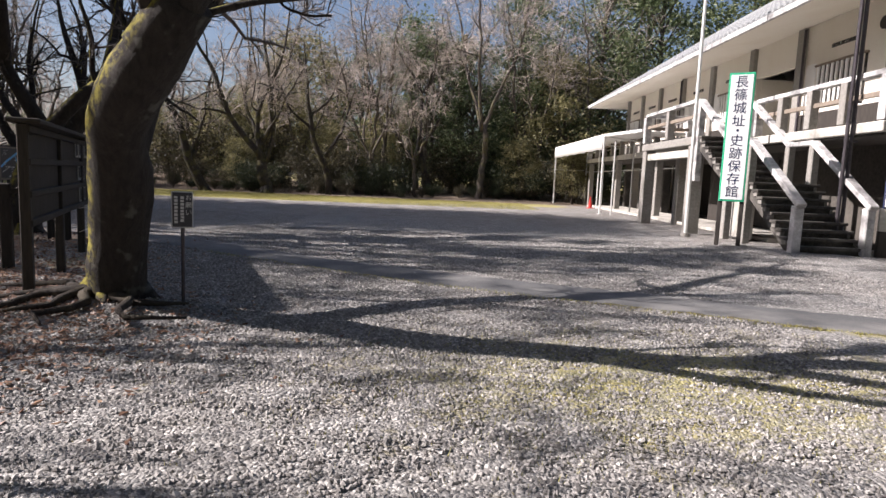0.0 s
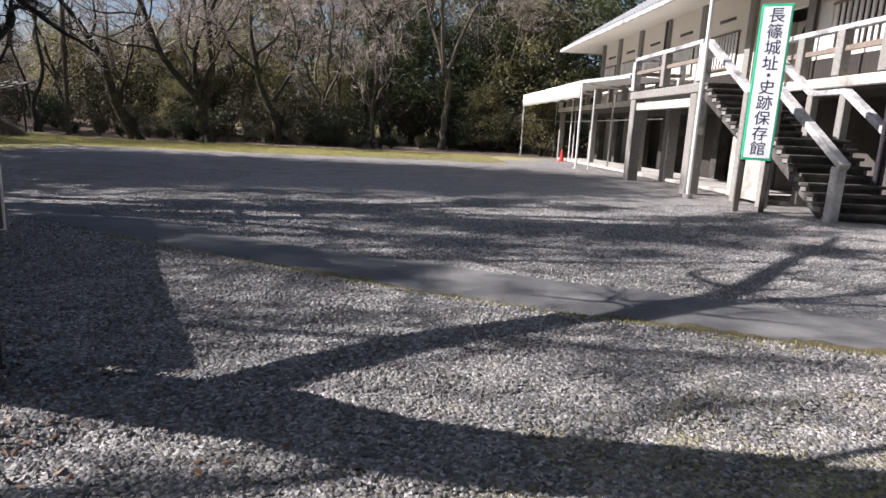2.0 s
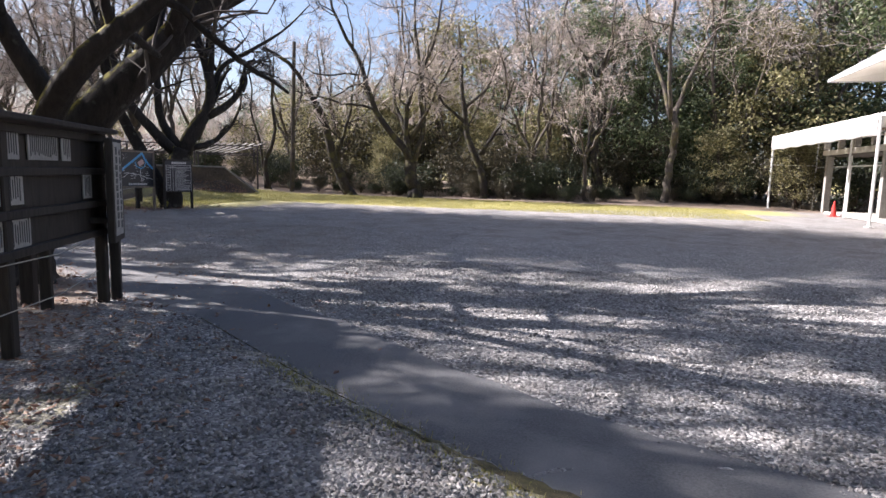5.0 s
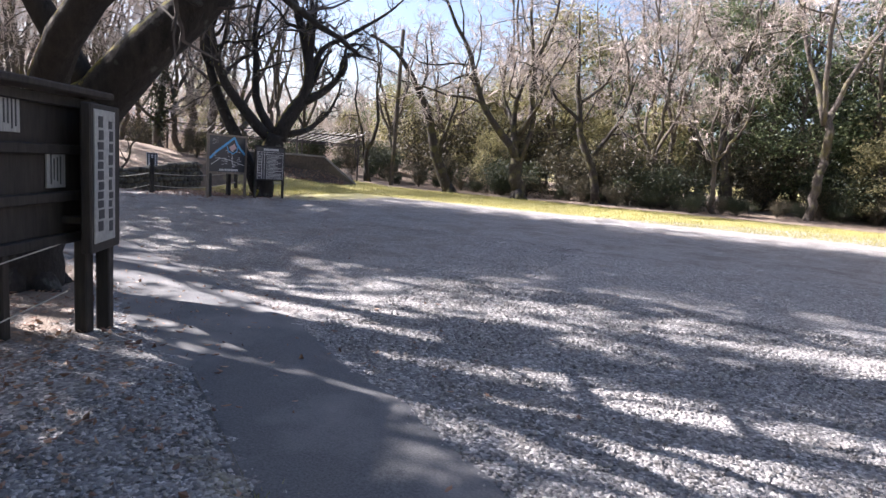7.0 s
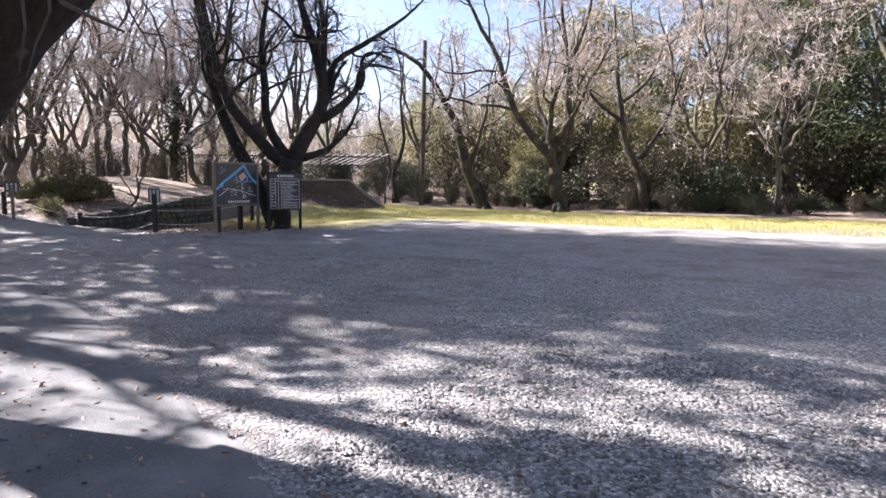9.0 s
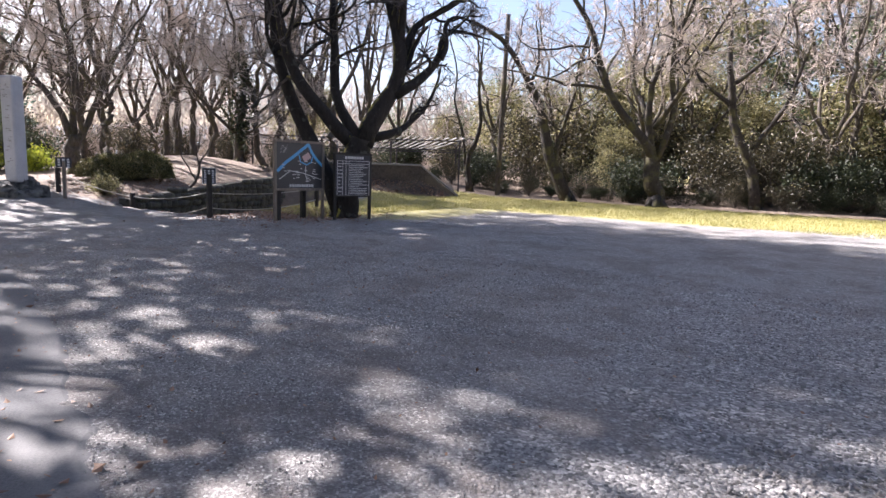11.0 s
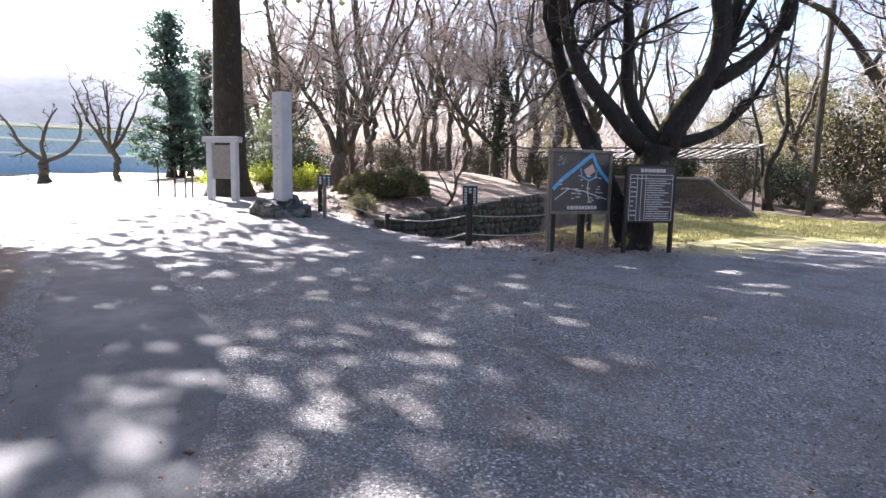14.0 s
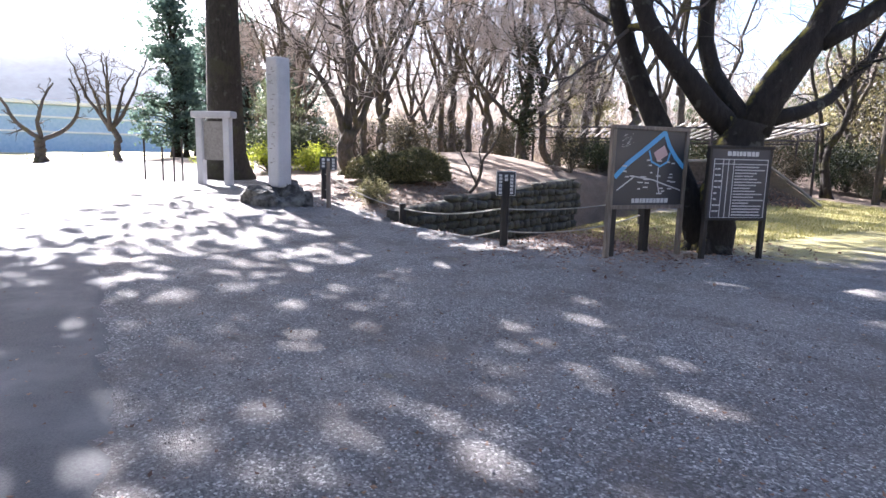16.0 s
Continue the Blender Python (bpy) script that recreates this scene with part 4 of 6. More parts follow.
# ---- notice boards along the path ----
def build_long_board():
    a, e = Vector((-4.25, 6.12)), Vector((-6.6, 11.4))
    d = e - a
    length, turn = d.length, math.degrees(math.atan2(d.y, d.x))
    b = thing("notice_board", pose(a.x, a.y, 0.0, 0, 0, turn), "long dark stained wooden notice board with faded papers", "notice board")
    rng = np.random.default_rng(8)
    part("back_panel", Geo().box((length / 2, 0.04, 1.29), (length, 0.05, 0.98), 0.006), M_DARK_WOOD, b)
    for z in (0.82, 1.12, 1.45, 1.78):
        part("cross_rail", Geo().box((length / 2, -0.01, z), (length + 0.04, 0.07, 0.07), 0.008), M_DARK_WOOD, b)
    part("roof_board", Geo().box((length / 2, 0.0, 1.86), (length + 0.16, 0.3, 0.05), 0.01), M_DARK_WOOD, b)
    for k in range(4):
        x = length * k / 3 if k else 0.02
        x = min(x, length - 0.05)
        part("post", Geo().box((x, 0.02, 0.9), (0.1, 0.1, 1.86), 0.01), M_DARK_WOOD, b)
    for k in range(2):
        part("brace_post", Geo().box((length - 0.1 - k * 3.2, 0.72, 0.55), (0.13, 0.13, 1.2), 0.012), M_DARK_WOOD, b)
        part("brace", Geo().beam((length - 0.1 - k * 3.2, 0.72, 1.0), (length - 0.1 - k * 3.2, 0.05, 1.3), 0.07, 0.07), M_DARK_WOOD, b)
    for x0, x1, z0 in ((3.3, 3.52, 1.54), (3.62, 4.11, 1.54), (4.25, 4.77, 1.54), (4.85, 5.03, 1.54), (3.5, 4.14, 1.19), (5.28, 5.48, 1.18), (3.6, 4.22, 0.84)):
        sheet = part("paper", Geo().box(((x0 + x1) / 2, -0.0, z0 + 0.13), (x1 - x0, 0.014, 0.255), 0.002), M_PAPER, b, "faded paper sheet with columns of writing")
        g = Geo()
        x = x0 + 0.04
        while x < x1 - 0.03:
            g.box((x, -0.0085, z0 + 0.13 + rng.uniform(-0.01, 0.01)), (0.012, 0.003, rng.uniform(0.14, 0.21)), 0.0006)
            x += 0.034
        tagged(part("writing", g, M_INK_FADED, sheet), kind="stuff")
    for z in (0.78, 0.42):
        part("wire", Geo().tube([(3.2, -0.04, z), (4.6, -0.04, z - 0.05), (length - 0.35, -0.04, z + 0.02)], 0.005, 5), M_ROPE, b)
    # narrow upright panel on the end, facing along the path
    e2 = thing("end_panel_sign", pose(-6.25, 11.12, 0, 0, 0, 123), "upright dark framed sign with columns of writing", "sign")
    part("panel", Geo().box((0.27, 0, 1.255), (0.54, 0.07, 1.06), 0.01), M_DARK_WOOD, e2)
    part("face", Geo().box((0.235, -0.038, 1.27), (0.37, 0.012, 0.95), 0.003), M_SIGN_FADED, e2, "faded white sign face")
    for x, top, w in ((0.15, 1.71, 0.09), (0.33, 1.68, 0.07)):
        g = Geo()
        z = top
        while z > 0.88:
            h = rng.uniform(0.06, 0.1)
            g.box((x + rng.uniform(-0.01, 0.01), -0.046, z - h / 2), (w * rng.uniform(0.75, 1.1), 0.004, h * 0.8), 0.001)
            z -= h
        tagged(part("writing", g, M_INK_FADED, e2), kind="stuff")
    for x, y in ((0.49, 0.06), (0.1, 0.62)):
        part("post", Geo().box((x, y, 0.6 if y < 0.1 else 0.5), (0.1, 0.1, 1.3 if y < 0.1 else 1.1), 0.01), M_DARK_WOOD, e2)
    part("brace", Geo().beam((0.16, 0.05, 0.95), (0.1, 0.6, 0.95), 0.06, 0.06), M_DARK_WOOD, e2)


def build_small_sign(name, x, y, turn, w, h, z0, columns, label, text="", post=M_DARK_METAL, post_r=0.018, border=True):
    s = thing(name, pose(x, y, ground_z(x, y), 0, 0, turn), label, "sign")
    part("post", Geo().tube([(0, 0.02, -0.05), (0, 0.02, z0 + h * 0.6)], post_r, 8), post, s)
    if border:
        part("border", Geo().box((0, 0, z0 + h / 2), (w, 0.02, h), 0.003), M_LETTER, s)
    part("face", Geo().box((0, -0.006 if border else 0, z0 + h / 2), (w - 0.02 * border, 0.022, h - 0.02 * border), 0.003), M_SIGN_DARK, s)
    rng = np.random.default_rng(int(w * 1000))
    front = -0.0185 if border else -0.0125
    cw = w * 0.86 / columns
    for c in range(columns):
        cx = w * 0.43 - (c + 0.5) * cw
        if c == 0 and text:
            for k, ch in enumerate(text):
                lettering(ch, cw * 1.1, M_LETTER, s, pose(cx, front, z0 + h * 0.82 - k * cw * 1.25, 90, 0, 0), "letter", 0.001)
            continue
        g = Geo()
        z = z0 + h * 0.88
        while z > z0 + h * 0.16:
            d = cw * rng.uniform(0.5, 0.7)
            g.box((cx + rng.uniform(-0.03, 0.03) * cw, front, z - d / 2), (cw * 0.55, 0.003, d * 0.75), 0.0006)
            z -= d
        part("writing", g, M_LETTER, s)
    return s


def build_map_boards():
    rng = np.random.default_rng(4)
    # painted map
    a, e = Vector((-16.62, 22.5)), Vector((-16.36, 23.86))
    turn = math.degrees(math.atan2(e.y - a.y, e.x - a.x))
    w = (e - a).length
    b = thing("map_board", pose(a.x, a.y, ground_z(a.x, a.y), 0, 0, turn), "wooden framed dark map board with painted blue rivers", "map board")
    part("panel", Geo().box((w / 2, 0, 1.36), (w - 0.06, 0.03, 1.16), 0.004), M_MAP, b)
    part("frame_bar", Geo().box((w / 2, -0.01, 1.95), (w + 0.06, 0.09, 0.06), 0.008), M_GREY_WOOD, b)
    part("frame_bar", Geo().box((w / 2, -0.01, 0.77), (w + 0.02, 0.07, 0.06), 0.008), M_GREY_WOOD, b)
    for x in (0.0, w):
        part("post", Geo().box((x, 0.0, 0.97), (0.07, 0.08, 1.98), 0.008), M_GREY_WOOD, b)
    for x in (0.16, w - 0.3):
        part("back_post", Geo().box((x, 0.45 if x > 0.5 else 0.14, 0.38), (0.12, 0.12, 0.86), 0.012), M_DARK_WOOD, b)

    def stroke(pts, width, mat, name, y=-0.02):
        g = Geo()
        for p, q in zip(pts[:-1], pts[1:]):
            p3, q3 = Vector((p[0] * w, y, 0.8 + p[1] * 1.13)), Vector((q[0] * w, y, 0.8 + q[1] * 1.13))
            x = (q3 - p3).normalized()
            zz = Vector((0, -1, 0)).cross(x)
            m = Matrix((x, Vector((0, 1, 0)), zz)).transposed().to_4x4()
            m.translation = (p3 + q3) / 2
            g.box((0, 0, 0), ((q3 - p3).length + width * 0.6, 0.004, width), 0.001, m)
        return part(name, g, mat, b)

    stroke([(0.05, 0.38), (0.2, 0.55), (0.4, 0.72), (0.6, 0.9), (0.68, 0.97)], 0.075, M_RIVER, "painted_river")
    stroke([(0.68, 0.97), (0.75, 0.8), (0.85, 0.65), (0.97, 0.52)], 0.07, M_RIVER, "painted_river", -0.0205)
    stroke([(0.48, 0.72), (0.52, 0.58), (0.64, 0.52), (0.74, 0.58), (0.77, 0.7)], 0.03, M_RIVER, "painted_moat", -0.021)
    stroke([(0.08, 0.2), (0.3, 0.38), (0.55, 0.34), (0.8, 0.25), (0.95, 0.2)], 0.02, M_LETTER, "painted_road", -0.0215)
    stroke([(0.62, 0.5), (0.62, 0.3), (0.66, 0.15)], 0.02, M_LETTER, "painted_road", -0.022)
    stroke([(0.6, 0.66), (0.68, 0.72)], 0.16, M_PINK, "painted_castle_site", -0.0225)
    part("title", bars(Geo(), rng, w * 0.28, w * 0.78, 0.82, 0.91, 1, -0.02, 1.0, 0.75), M_LETTER, b)
    for _ in range(26):
        x, z = rng.uniform(0.1, 0.85) * w, rng.uniform(0.95, 1.5)
        part("place_name", Geo().box((x, -0.0235, z), (rng.uniform(0.04, 0.11), 0.003, 0.02), 0.0005), M_LETTER, b)
    for k in range(24):
        part("corner_mark", Geo().box((rng.uniform(0.1, 0.26) * w, -0.0235, 1.66 + 0.0085 * k), (0.03, 0.003, 0.006), 0.0005), M_LETTER, b)
    # lettered table of history
    a, e = Vector((-15.9, 23.84)), Vector((-15.52, 24.76))
    turn = math.degrees(math.atan2(e.y - a.y, e.x - a.x))
    w = (e - a).length
    b = thing("text_board", pose(a.x, a.y, ground_z(a.x, a.y), 0, 0, turn), "dark wooden board with a lettered white table", "text board")
    part("panel", Geo().box((w / 2, 0, 1.15), (w, 0.04, 1.06), 0.006), M_SIGN_DARK, b)
    part("frame_bar", Geo().box((w / 2, 0, 1.7), (w + 0.1, 0.08, 0.05), 0.008), M_DARK_WOOD, b)
    part("frame_bar", Geo().box((w / 2, 0, 0.62), (w + 0.06, 0.06, 0.05), 0.008), M_DARK_WOOD, b)
    for x in (0.0, w):
        part("post", Geo().box((x, 0.02, 0.85), (0.07, 0.08, 1.72), 0.008), M_DARK_WOOD, b)
    part("title", bars(Geo(), rng, w * 0.25, w * 0.78, 1.56, 1.65, 1, -0.023, 1.0, 0.75), M_LETTER, b)
    for x in (0.05, 0.2, 0.29, 0.38, 0.96):
        part("table_line", Geo().box((w * x, -0.023, 1.08), (0.012, 0.005, 0.88), 0.001), M_LETTER, b)
    for z in (0.64, 1.52, 1.45):
        part("table_line", Geo().box((w * 0.505, -0.0235, z), (w * 0.91, 0.005, 0.012), 0.001), M_LETTER, b)
    for k in range(17):
        z = 0.66 + k * 0.0453
        part("text_line", bars(Geo(), rng, w * 0.41, w * 0.94, z, z + 0.0453, 1, -0.022, 0.5, 0.4), M_LETTER, b)
        if k % 2:
            part("text_line", bars(Geo(), rng, w * 0.07, w * 0.18, z, z + 0.07, 1, -0.022, 0.4, 0.35), M_LETTER, b)


build_long_board()
build_small_sign("request_sign", -2.58, 5.92, 20, 0.2, 0.36, 0.79, 3, "black sign with white writing on a thin post", "お願い")
build_map_boards()
build_small_sign("rope_sign", -18.2, 21.8, 58, 0.32, 0.4, 0.84, 3, "dark blue sign with white writing on a wooden post", "", M_DARK_WOOD, 0.07, True)
build_small_sign("garden_sign", -23.05, 20.7, 67, 0.38, 0.28, 0.84, 3, "small black sign with white writing on a post", "", M_GREY_WOOD, 0.05, False)


# ---- stone pillar, stone gate, moat ----
def lump(rng, size, rough=0.25, n=10, m=8):
    """A rough boulder: an uneven rounded block, flat underneath."""
    g = Geo()
    v = []
    ph = rng.uniform(0, 6, 6)
    for j in range(m + 1):
        t = math.pi * j / m
        for i in range(n):
            a = 2 * math.pi * i / n
            d = Vector((math.sin(t) * math.cos(a), math.sin(t) * math.sin(a), math.cos(t)))
            k = 1 + rough * (0.5 * math.sin(3 * d.x + ph[0]) + 0.5 * math.sin(4 * d.y + ph[1]) + 0.4 * math.sin(5 * d.z + ph[2])) + rng.normal(0, rough * 0.15)
            p = [math.copysign(abs(c) ** 0.7, c) * k * s / 2 for c, s in zip(d, size)]
            v.append(p)
    f = [(j * n + i, j * n + (i + 1) % n, (j + 1) * n + (i + 1) % n, (j + 1) * n + i)[::-1] for j in range(m) for i in range(n)]
    return g.add(v, f)


def build_monument():
    x, y = -23.8, 19.85
    z = ground_z(x, y)
    s = thing("stone_pillar", pose(x, y, z, 0, 0, 20), "tall pale granite pillar with carved writing on a rock", "monument")
    part("shaft", Geo().box((0, 0, 1.76), (0.4, 0.36, 2.8), 0.03), M_GRANITE, s, "pale granite shaft")
    g = Geo()
    rng = np.random.default_rng(6)
    zz = 2.95
    while zz > 1.0:
        for _ in range(4):
            g.box((rng.uniform(-0.07, 0.07), -0.1795, zz - rng.uniform(0, 0.16)), (rng.uniform(0.03, 0.12), 0.003, rng.uniform(0.012, 0.022)), 0.0008)
        zz -= 0.27
    part("carving", g, M_CONCRETE, s, "dark carved writing")
    r = thing("pillar_rock", pose(x + 0.05, y + 0.02, z - 0.1, 0, 0, 15), "dark lichen-spotted boulder under the stone pillar", "rock")
    part("boulder", lump(np.random.default_rng(1), (1.15, 1.1, 1.25), 0.38, 26, 18), M_ROCK, r)
    # stone gate-shaped notice frame
    a, e = Vector((-28.25, 19.1)), Vector((-27.65, 19.68))
    w, turn = (e - a).length, math.degrees(math.atan2(e.y - a.y, e.x - a.x))
    g0 = thing("stone_gate_sign", pose(a.x, a.y, ground_z(a.x, a.y), 0, 0, turn), "pale stone post and lintel frame holding a board", "monument")
    for px in (0.0, w):
        part("post", Geo().box((px, 0, 0.9), (0.2, 0.2, 1.84), 0.02), M_GRANITE, g0)
    part("lintel", Geo().box((w / 2, 0, 1.9), (w + 0.42, 0.3, 0.18), 0.025), M_GRANITE, g0)
    part("board", Geo().box((w / 2, 0.02, 1.2), (w - 0.2, 0.08, 1.05), 0.008), M_CONCRETE, g0, "weathered grey inscription board")
    # slim stakes beside it
    for k, (sx, sy) in enumerate(((-30.3, 18.4), (-30.0, 18.9), (-29.6, 18.6), (-31.0, 18.0))):
        st = thing("thin_stake", pose(sx, sy, ground_z(sx, sy)), "thin dark stake standing in gravel", "stake", "stakes by the gate")
        part("shaft", Geo().tube([(0, 0, -0.05), (0.02, 0, 1.0 + 0.25 * (k % 2))], 0.03, 6), M_DARK_WOOD, st)


def build_moat():
    rng = np.random.default_rng(12)
    wall = structure("moat_wall", Geo().add(*(lambda p: (p, [(0, 1, 2, 3), (7, 6, 5, 4), (3, 2, 6, 7), (1, 0, 4, 5), (0, 3, 7, 4), (2, 1, 5, 6)]))(
        [(*(MOAT_A + MOAT_SIDE * u + MOAT_DIR * v), zz) for u, zz0 in ((0.1, 0), (-0.3, 0)) for v, zz in ((-0.4, -1.9), (7.4, -1.9), (7.4, 0.85), (-0.4, 0.3))]), ), M_WALL_STONE,
        "old dry moat retaining wall of rough stones", "wall")
    variants = [lump(np.random.default_rng(20 + k), (1, 0.5, 0.7), 0.18, 8, 5).mesh("stone", M_WALL_STONE, True) for k in range(6)]
    zz = -1.7
    while zz < 0.95:
        h = rng.uniform(0.17, 0.25)
        v = -0.45 + rng.uniform(0, 0.3)
        while v < 7.4:
            wdt = rng.uniform(0.2, 0.5)
            if zz + h < 0.42 + 0.56 * v / 7.4 + rng.uniform(-0.06, 0.08) and v > -0.5:
                p = MOAT_A + MOAT_SIDE * (0.1 + rng.uniform(-0.03, 0.05)) + MOAT_DIR * (v + wdt / 2)
                o = part("stone", variants[int(rng.integers(6))], None, wall)
                o.matrix_basis = pose(p[0], p[1], zz + h / 2, rng.uniform(-5, 5), rng.uniform(-10, 10), math.degrees(math.atan2(MOAT_DIR[1], MOAT_DIR[0])) + rng.uniform(-5, 5)) @ Matrix.Diagonal((wdt * 1.06, 0.55, h * 1.5, 1))
            v += wdt * 0.97
        zz += h * 0.93
    # rope fence along the near edge
    posts = [(-24.3, 21.1), (-21.2, 21.55), (-18.25, 21.75), (-19.2, 26.5)]
    f = thing("rope_fence", pose(posts[1][0], posts[1][1], 0), "low rope fence on dark wooden posts", "fence")
    ox, oy = posts[1]
    for i, (x, y) in enumerate(posts):
        if i != 2:
            part("post", Geo().tube([(x - ox, y - oy, ground_z(x, y) - 0.1), (x - ox, y - oy, ground_z(x, y) + 0.72)], 0.07, 8), M_DARK_WOOD, f)
    for (x0, y0), (x1, y1) in zip(posts[:-1], posts[1:]):
        for zz, sag in ((0.62, 0.1), (0.25, 0.16)):
            t = np.linspace(0, 1, 9)
            p = np.c_[x0 + (x1 - x0) * t - ox, y0 + (y1 - y0) * t - oy, zz + (1 - t) * ground_z(x0, y0) + t * ground_z(x1, y1) - sag * 4 * t * (1 - t)]
            part("rope", Geo().tube(p.tolist(), 0.013, 5), M_ROPE, f)


build_monument()
build_moat()


# ---- embankment with trellis ----
def build_embankment():
    rng = np.random.default_rng(31)
    foot, along, back = np.array([-20.3, 36.9]), np.array([-0.83, -0.56]), np.array([-0.56, 0.83])

    def spot(u, b, z):
        p = foot + along * u + back * b
        return (p[0], p[1], z if z > 0.7 else max(z + 0.08, ground_z(p[0], p[1]) + 0.5 * z))

    # talus, steep face, flat top, falling back; the near end is one straight ramp
    prof = [(-1.6, -0.12), (-0.9, 0.22), (-0.3, 0.62), (-0.12, 0.75), (0.05, 1.5), (0.3, 1.52), (2.2, 1.55), (4.2, 1.5), (6.2, -0.1)]
    us = [0.0, 0.44, 0.88, 1.32, 1.75] + [1.75 + 0.45 * k for k in range(1, 11)] + [8.5]
    v = []
    for u in us:
        k = min(1.0, u / 1.75) if u < 8 else 0.0
        for b, z in prof:
            v.append(spot(u, b * (0.35 + 0.65 * k if b < 0 else 1) + rng.normal(0, 0.015), z * k - 0.05 + (rng.normal(0, 0.025) if b < -0.1 else 0)))
    m, n = len(prof), len(us)
    f = [(i * m + j + 1, (i + 1) * m + j + 1, (i + 1) * m + j, i * m + j) for i in range(n - 1) for j in range(m - 1)]
    earth = surface("bare_bank_earth", (0.045, 0.033, 0.025), (0.125, 0.095, 0.07), 12, 1.0, 0.95, 0.7, 0.03, dirt=(0.16, 0.125, 0.08), dirt_amount=0.6, spread=0)
    bank = structure("embankment", Geo().add(v, f), earth, "brown earth embankment with a steep face and straight ramped end", "bank", False)
    part("coping", Geo().tube([spot(-0.05, 0.06, 0.02), spot(1.75, 0.06, 1.5), spot(6.2, 0.06, 1.5)], 0.05, 6), M_CONCRETE, bank, "worn grey coping strip")
    litter = []
    for _ in range(1400):
        u, b = rng.uniform(0.6, 6.5), rng.uniform(-1.6, -0.15)
        k = min(1.0, u / 1.75)
        litter.append(spot(u, b, max(0.0, np.interp(b, [-1.6, -0.9, -0.3, -0.12], [-0.12, 0.22, 0.62, 0.75])) * k))
    tagged(new("fallen_leaves", Geo().leaves(np.array(litter), 0.1, rng, 0.5).mesh("fallen_leaves", M_DRY_LEAF)), "dry brown leaves on the foot of the embankment", "leaves", kind="stuff")
    t = thing("trellis", pose(-21.9, 39.6, ground_z(-21.9, 39.6)), "wide weathered plant trellis of steel posts and grey poles", "trellis")

    def at(a, b, z):
        return (-0.83 * a - 0.56 * b, -0.56 * a + 0.83 * b, z)
    for a in (0, 3.6, 7.2, 10.8):
        for b in (0, 5.0):
            part("post", Geo().tube([at(a, b, -0.2), at(a, b, 2.6)], 0.05, 8), M_DARK_METAL, t)
        part("beam", Geo().tube([at(a, -0.3, 2.58), at(a, 6.0, 2.58)], 0.04, 6), M_DARK_METAL, t)
    for b in (0, 5.0):
        for z in (2.62, 2.15):
            part("rail", Geo().tube([at(-0.1, b, z), at(11, b, z)], 0.035, 6), M_DARK_METAL, t)
    for k in range(24):
        a0 = -0.2 + 0.4 * k
        part("pole", Geo().tube([at(a0, -0.35, 2.78), at(a0 + 0.9, 2.6, 2.5), at(a0 + 1.7, 5.3, 2.3)], 0.035, 6), M_POLE, t)


build_embankment()


# ---- trees ----
def grow(rng, pts, rad, count, ratio, angle, n, thin, wiggle, lift, lo=0.25, minlen=0.15):
    """Side branches of many parents at once."""
    b, m = rad.shape
    length = np.linalg.norm(np.diff(pts, axis=1), axis=2).sum(1)
    idx = np.repeat(np.arange(b), count)
    t = rng.uniform(lo, 1.0, len(idx)) * (m - 1)
    k = np.minimum(t.astype(int), m - 2)
    fr = (t - k)[:, None]
    base = pts[idx, k] * (1 - fr) + pts[idx, k + 1] * fr
    tan = pts[idx, k + 1] - pts[idx, k]
    tan /= np.linalg.norm(tan, axis=1, keepdims=True) + 1e-9
    side = np.cross(tan, rng.normal(size=tan.shape))
    side /= np.linalg.norm(side, axis=1, keepdims=True) + 1e-9
    a = np.radians(angle) * rng.uniform(0.6, 1.3, (len(idx), 1))
    d = tan * np.cos(a) + side * np.sin(a)
    ln = np.maximum(length[idx] * ratio * rng.uniform(0.6, 1.25, len(idx)) * (1.15 - 0.5 * t / (m - 1)), minlen)
    r0 = np.minimum((rad[idx, k] * (1 - fr[:, 0]) + rad[idx, k + 1] * fr[:, 0]) * thin, 0.9 * rad[idx, k])
    out = [base]
    for _ in range(n - 1):
        d = d + rng.normal(size=d.shape) * wiggle + np.array([0, 0, lift])
        d /= np.linalg.norm(d, axis=1, keepdims=True)
        out.append(out[-1] + d * (ln / (n - 1))[:, None])
    return np.stack(out, 1), r0[:, None] * np.linspace(1, 0.35, n)[None]


def limb(points, r0, r1, n=10):
    p = curve_points(points, n)
    return p[None], np.linspace(r0, r1, n)[None]


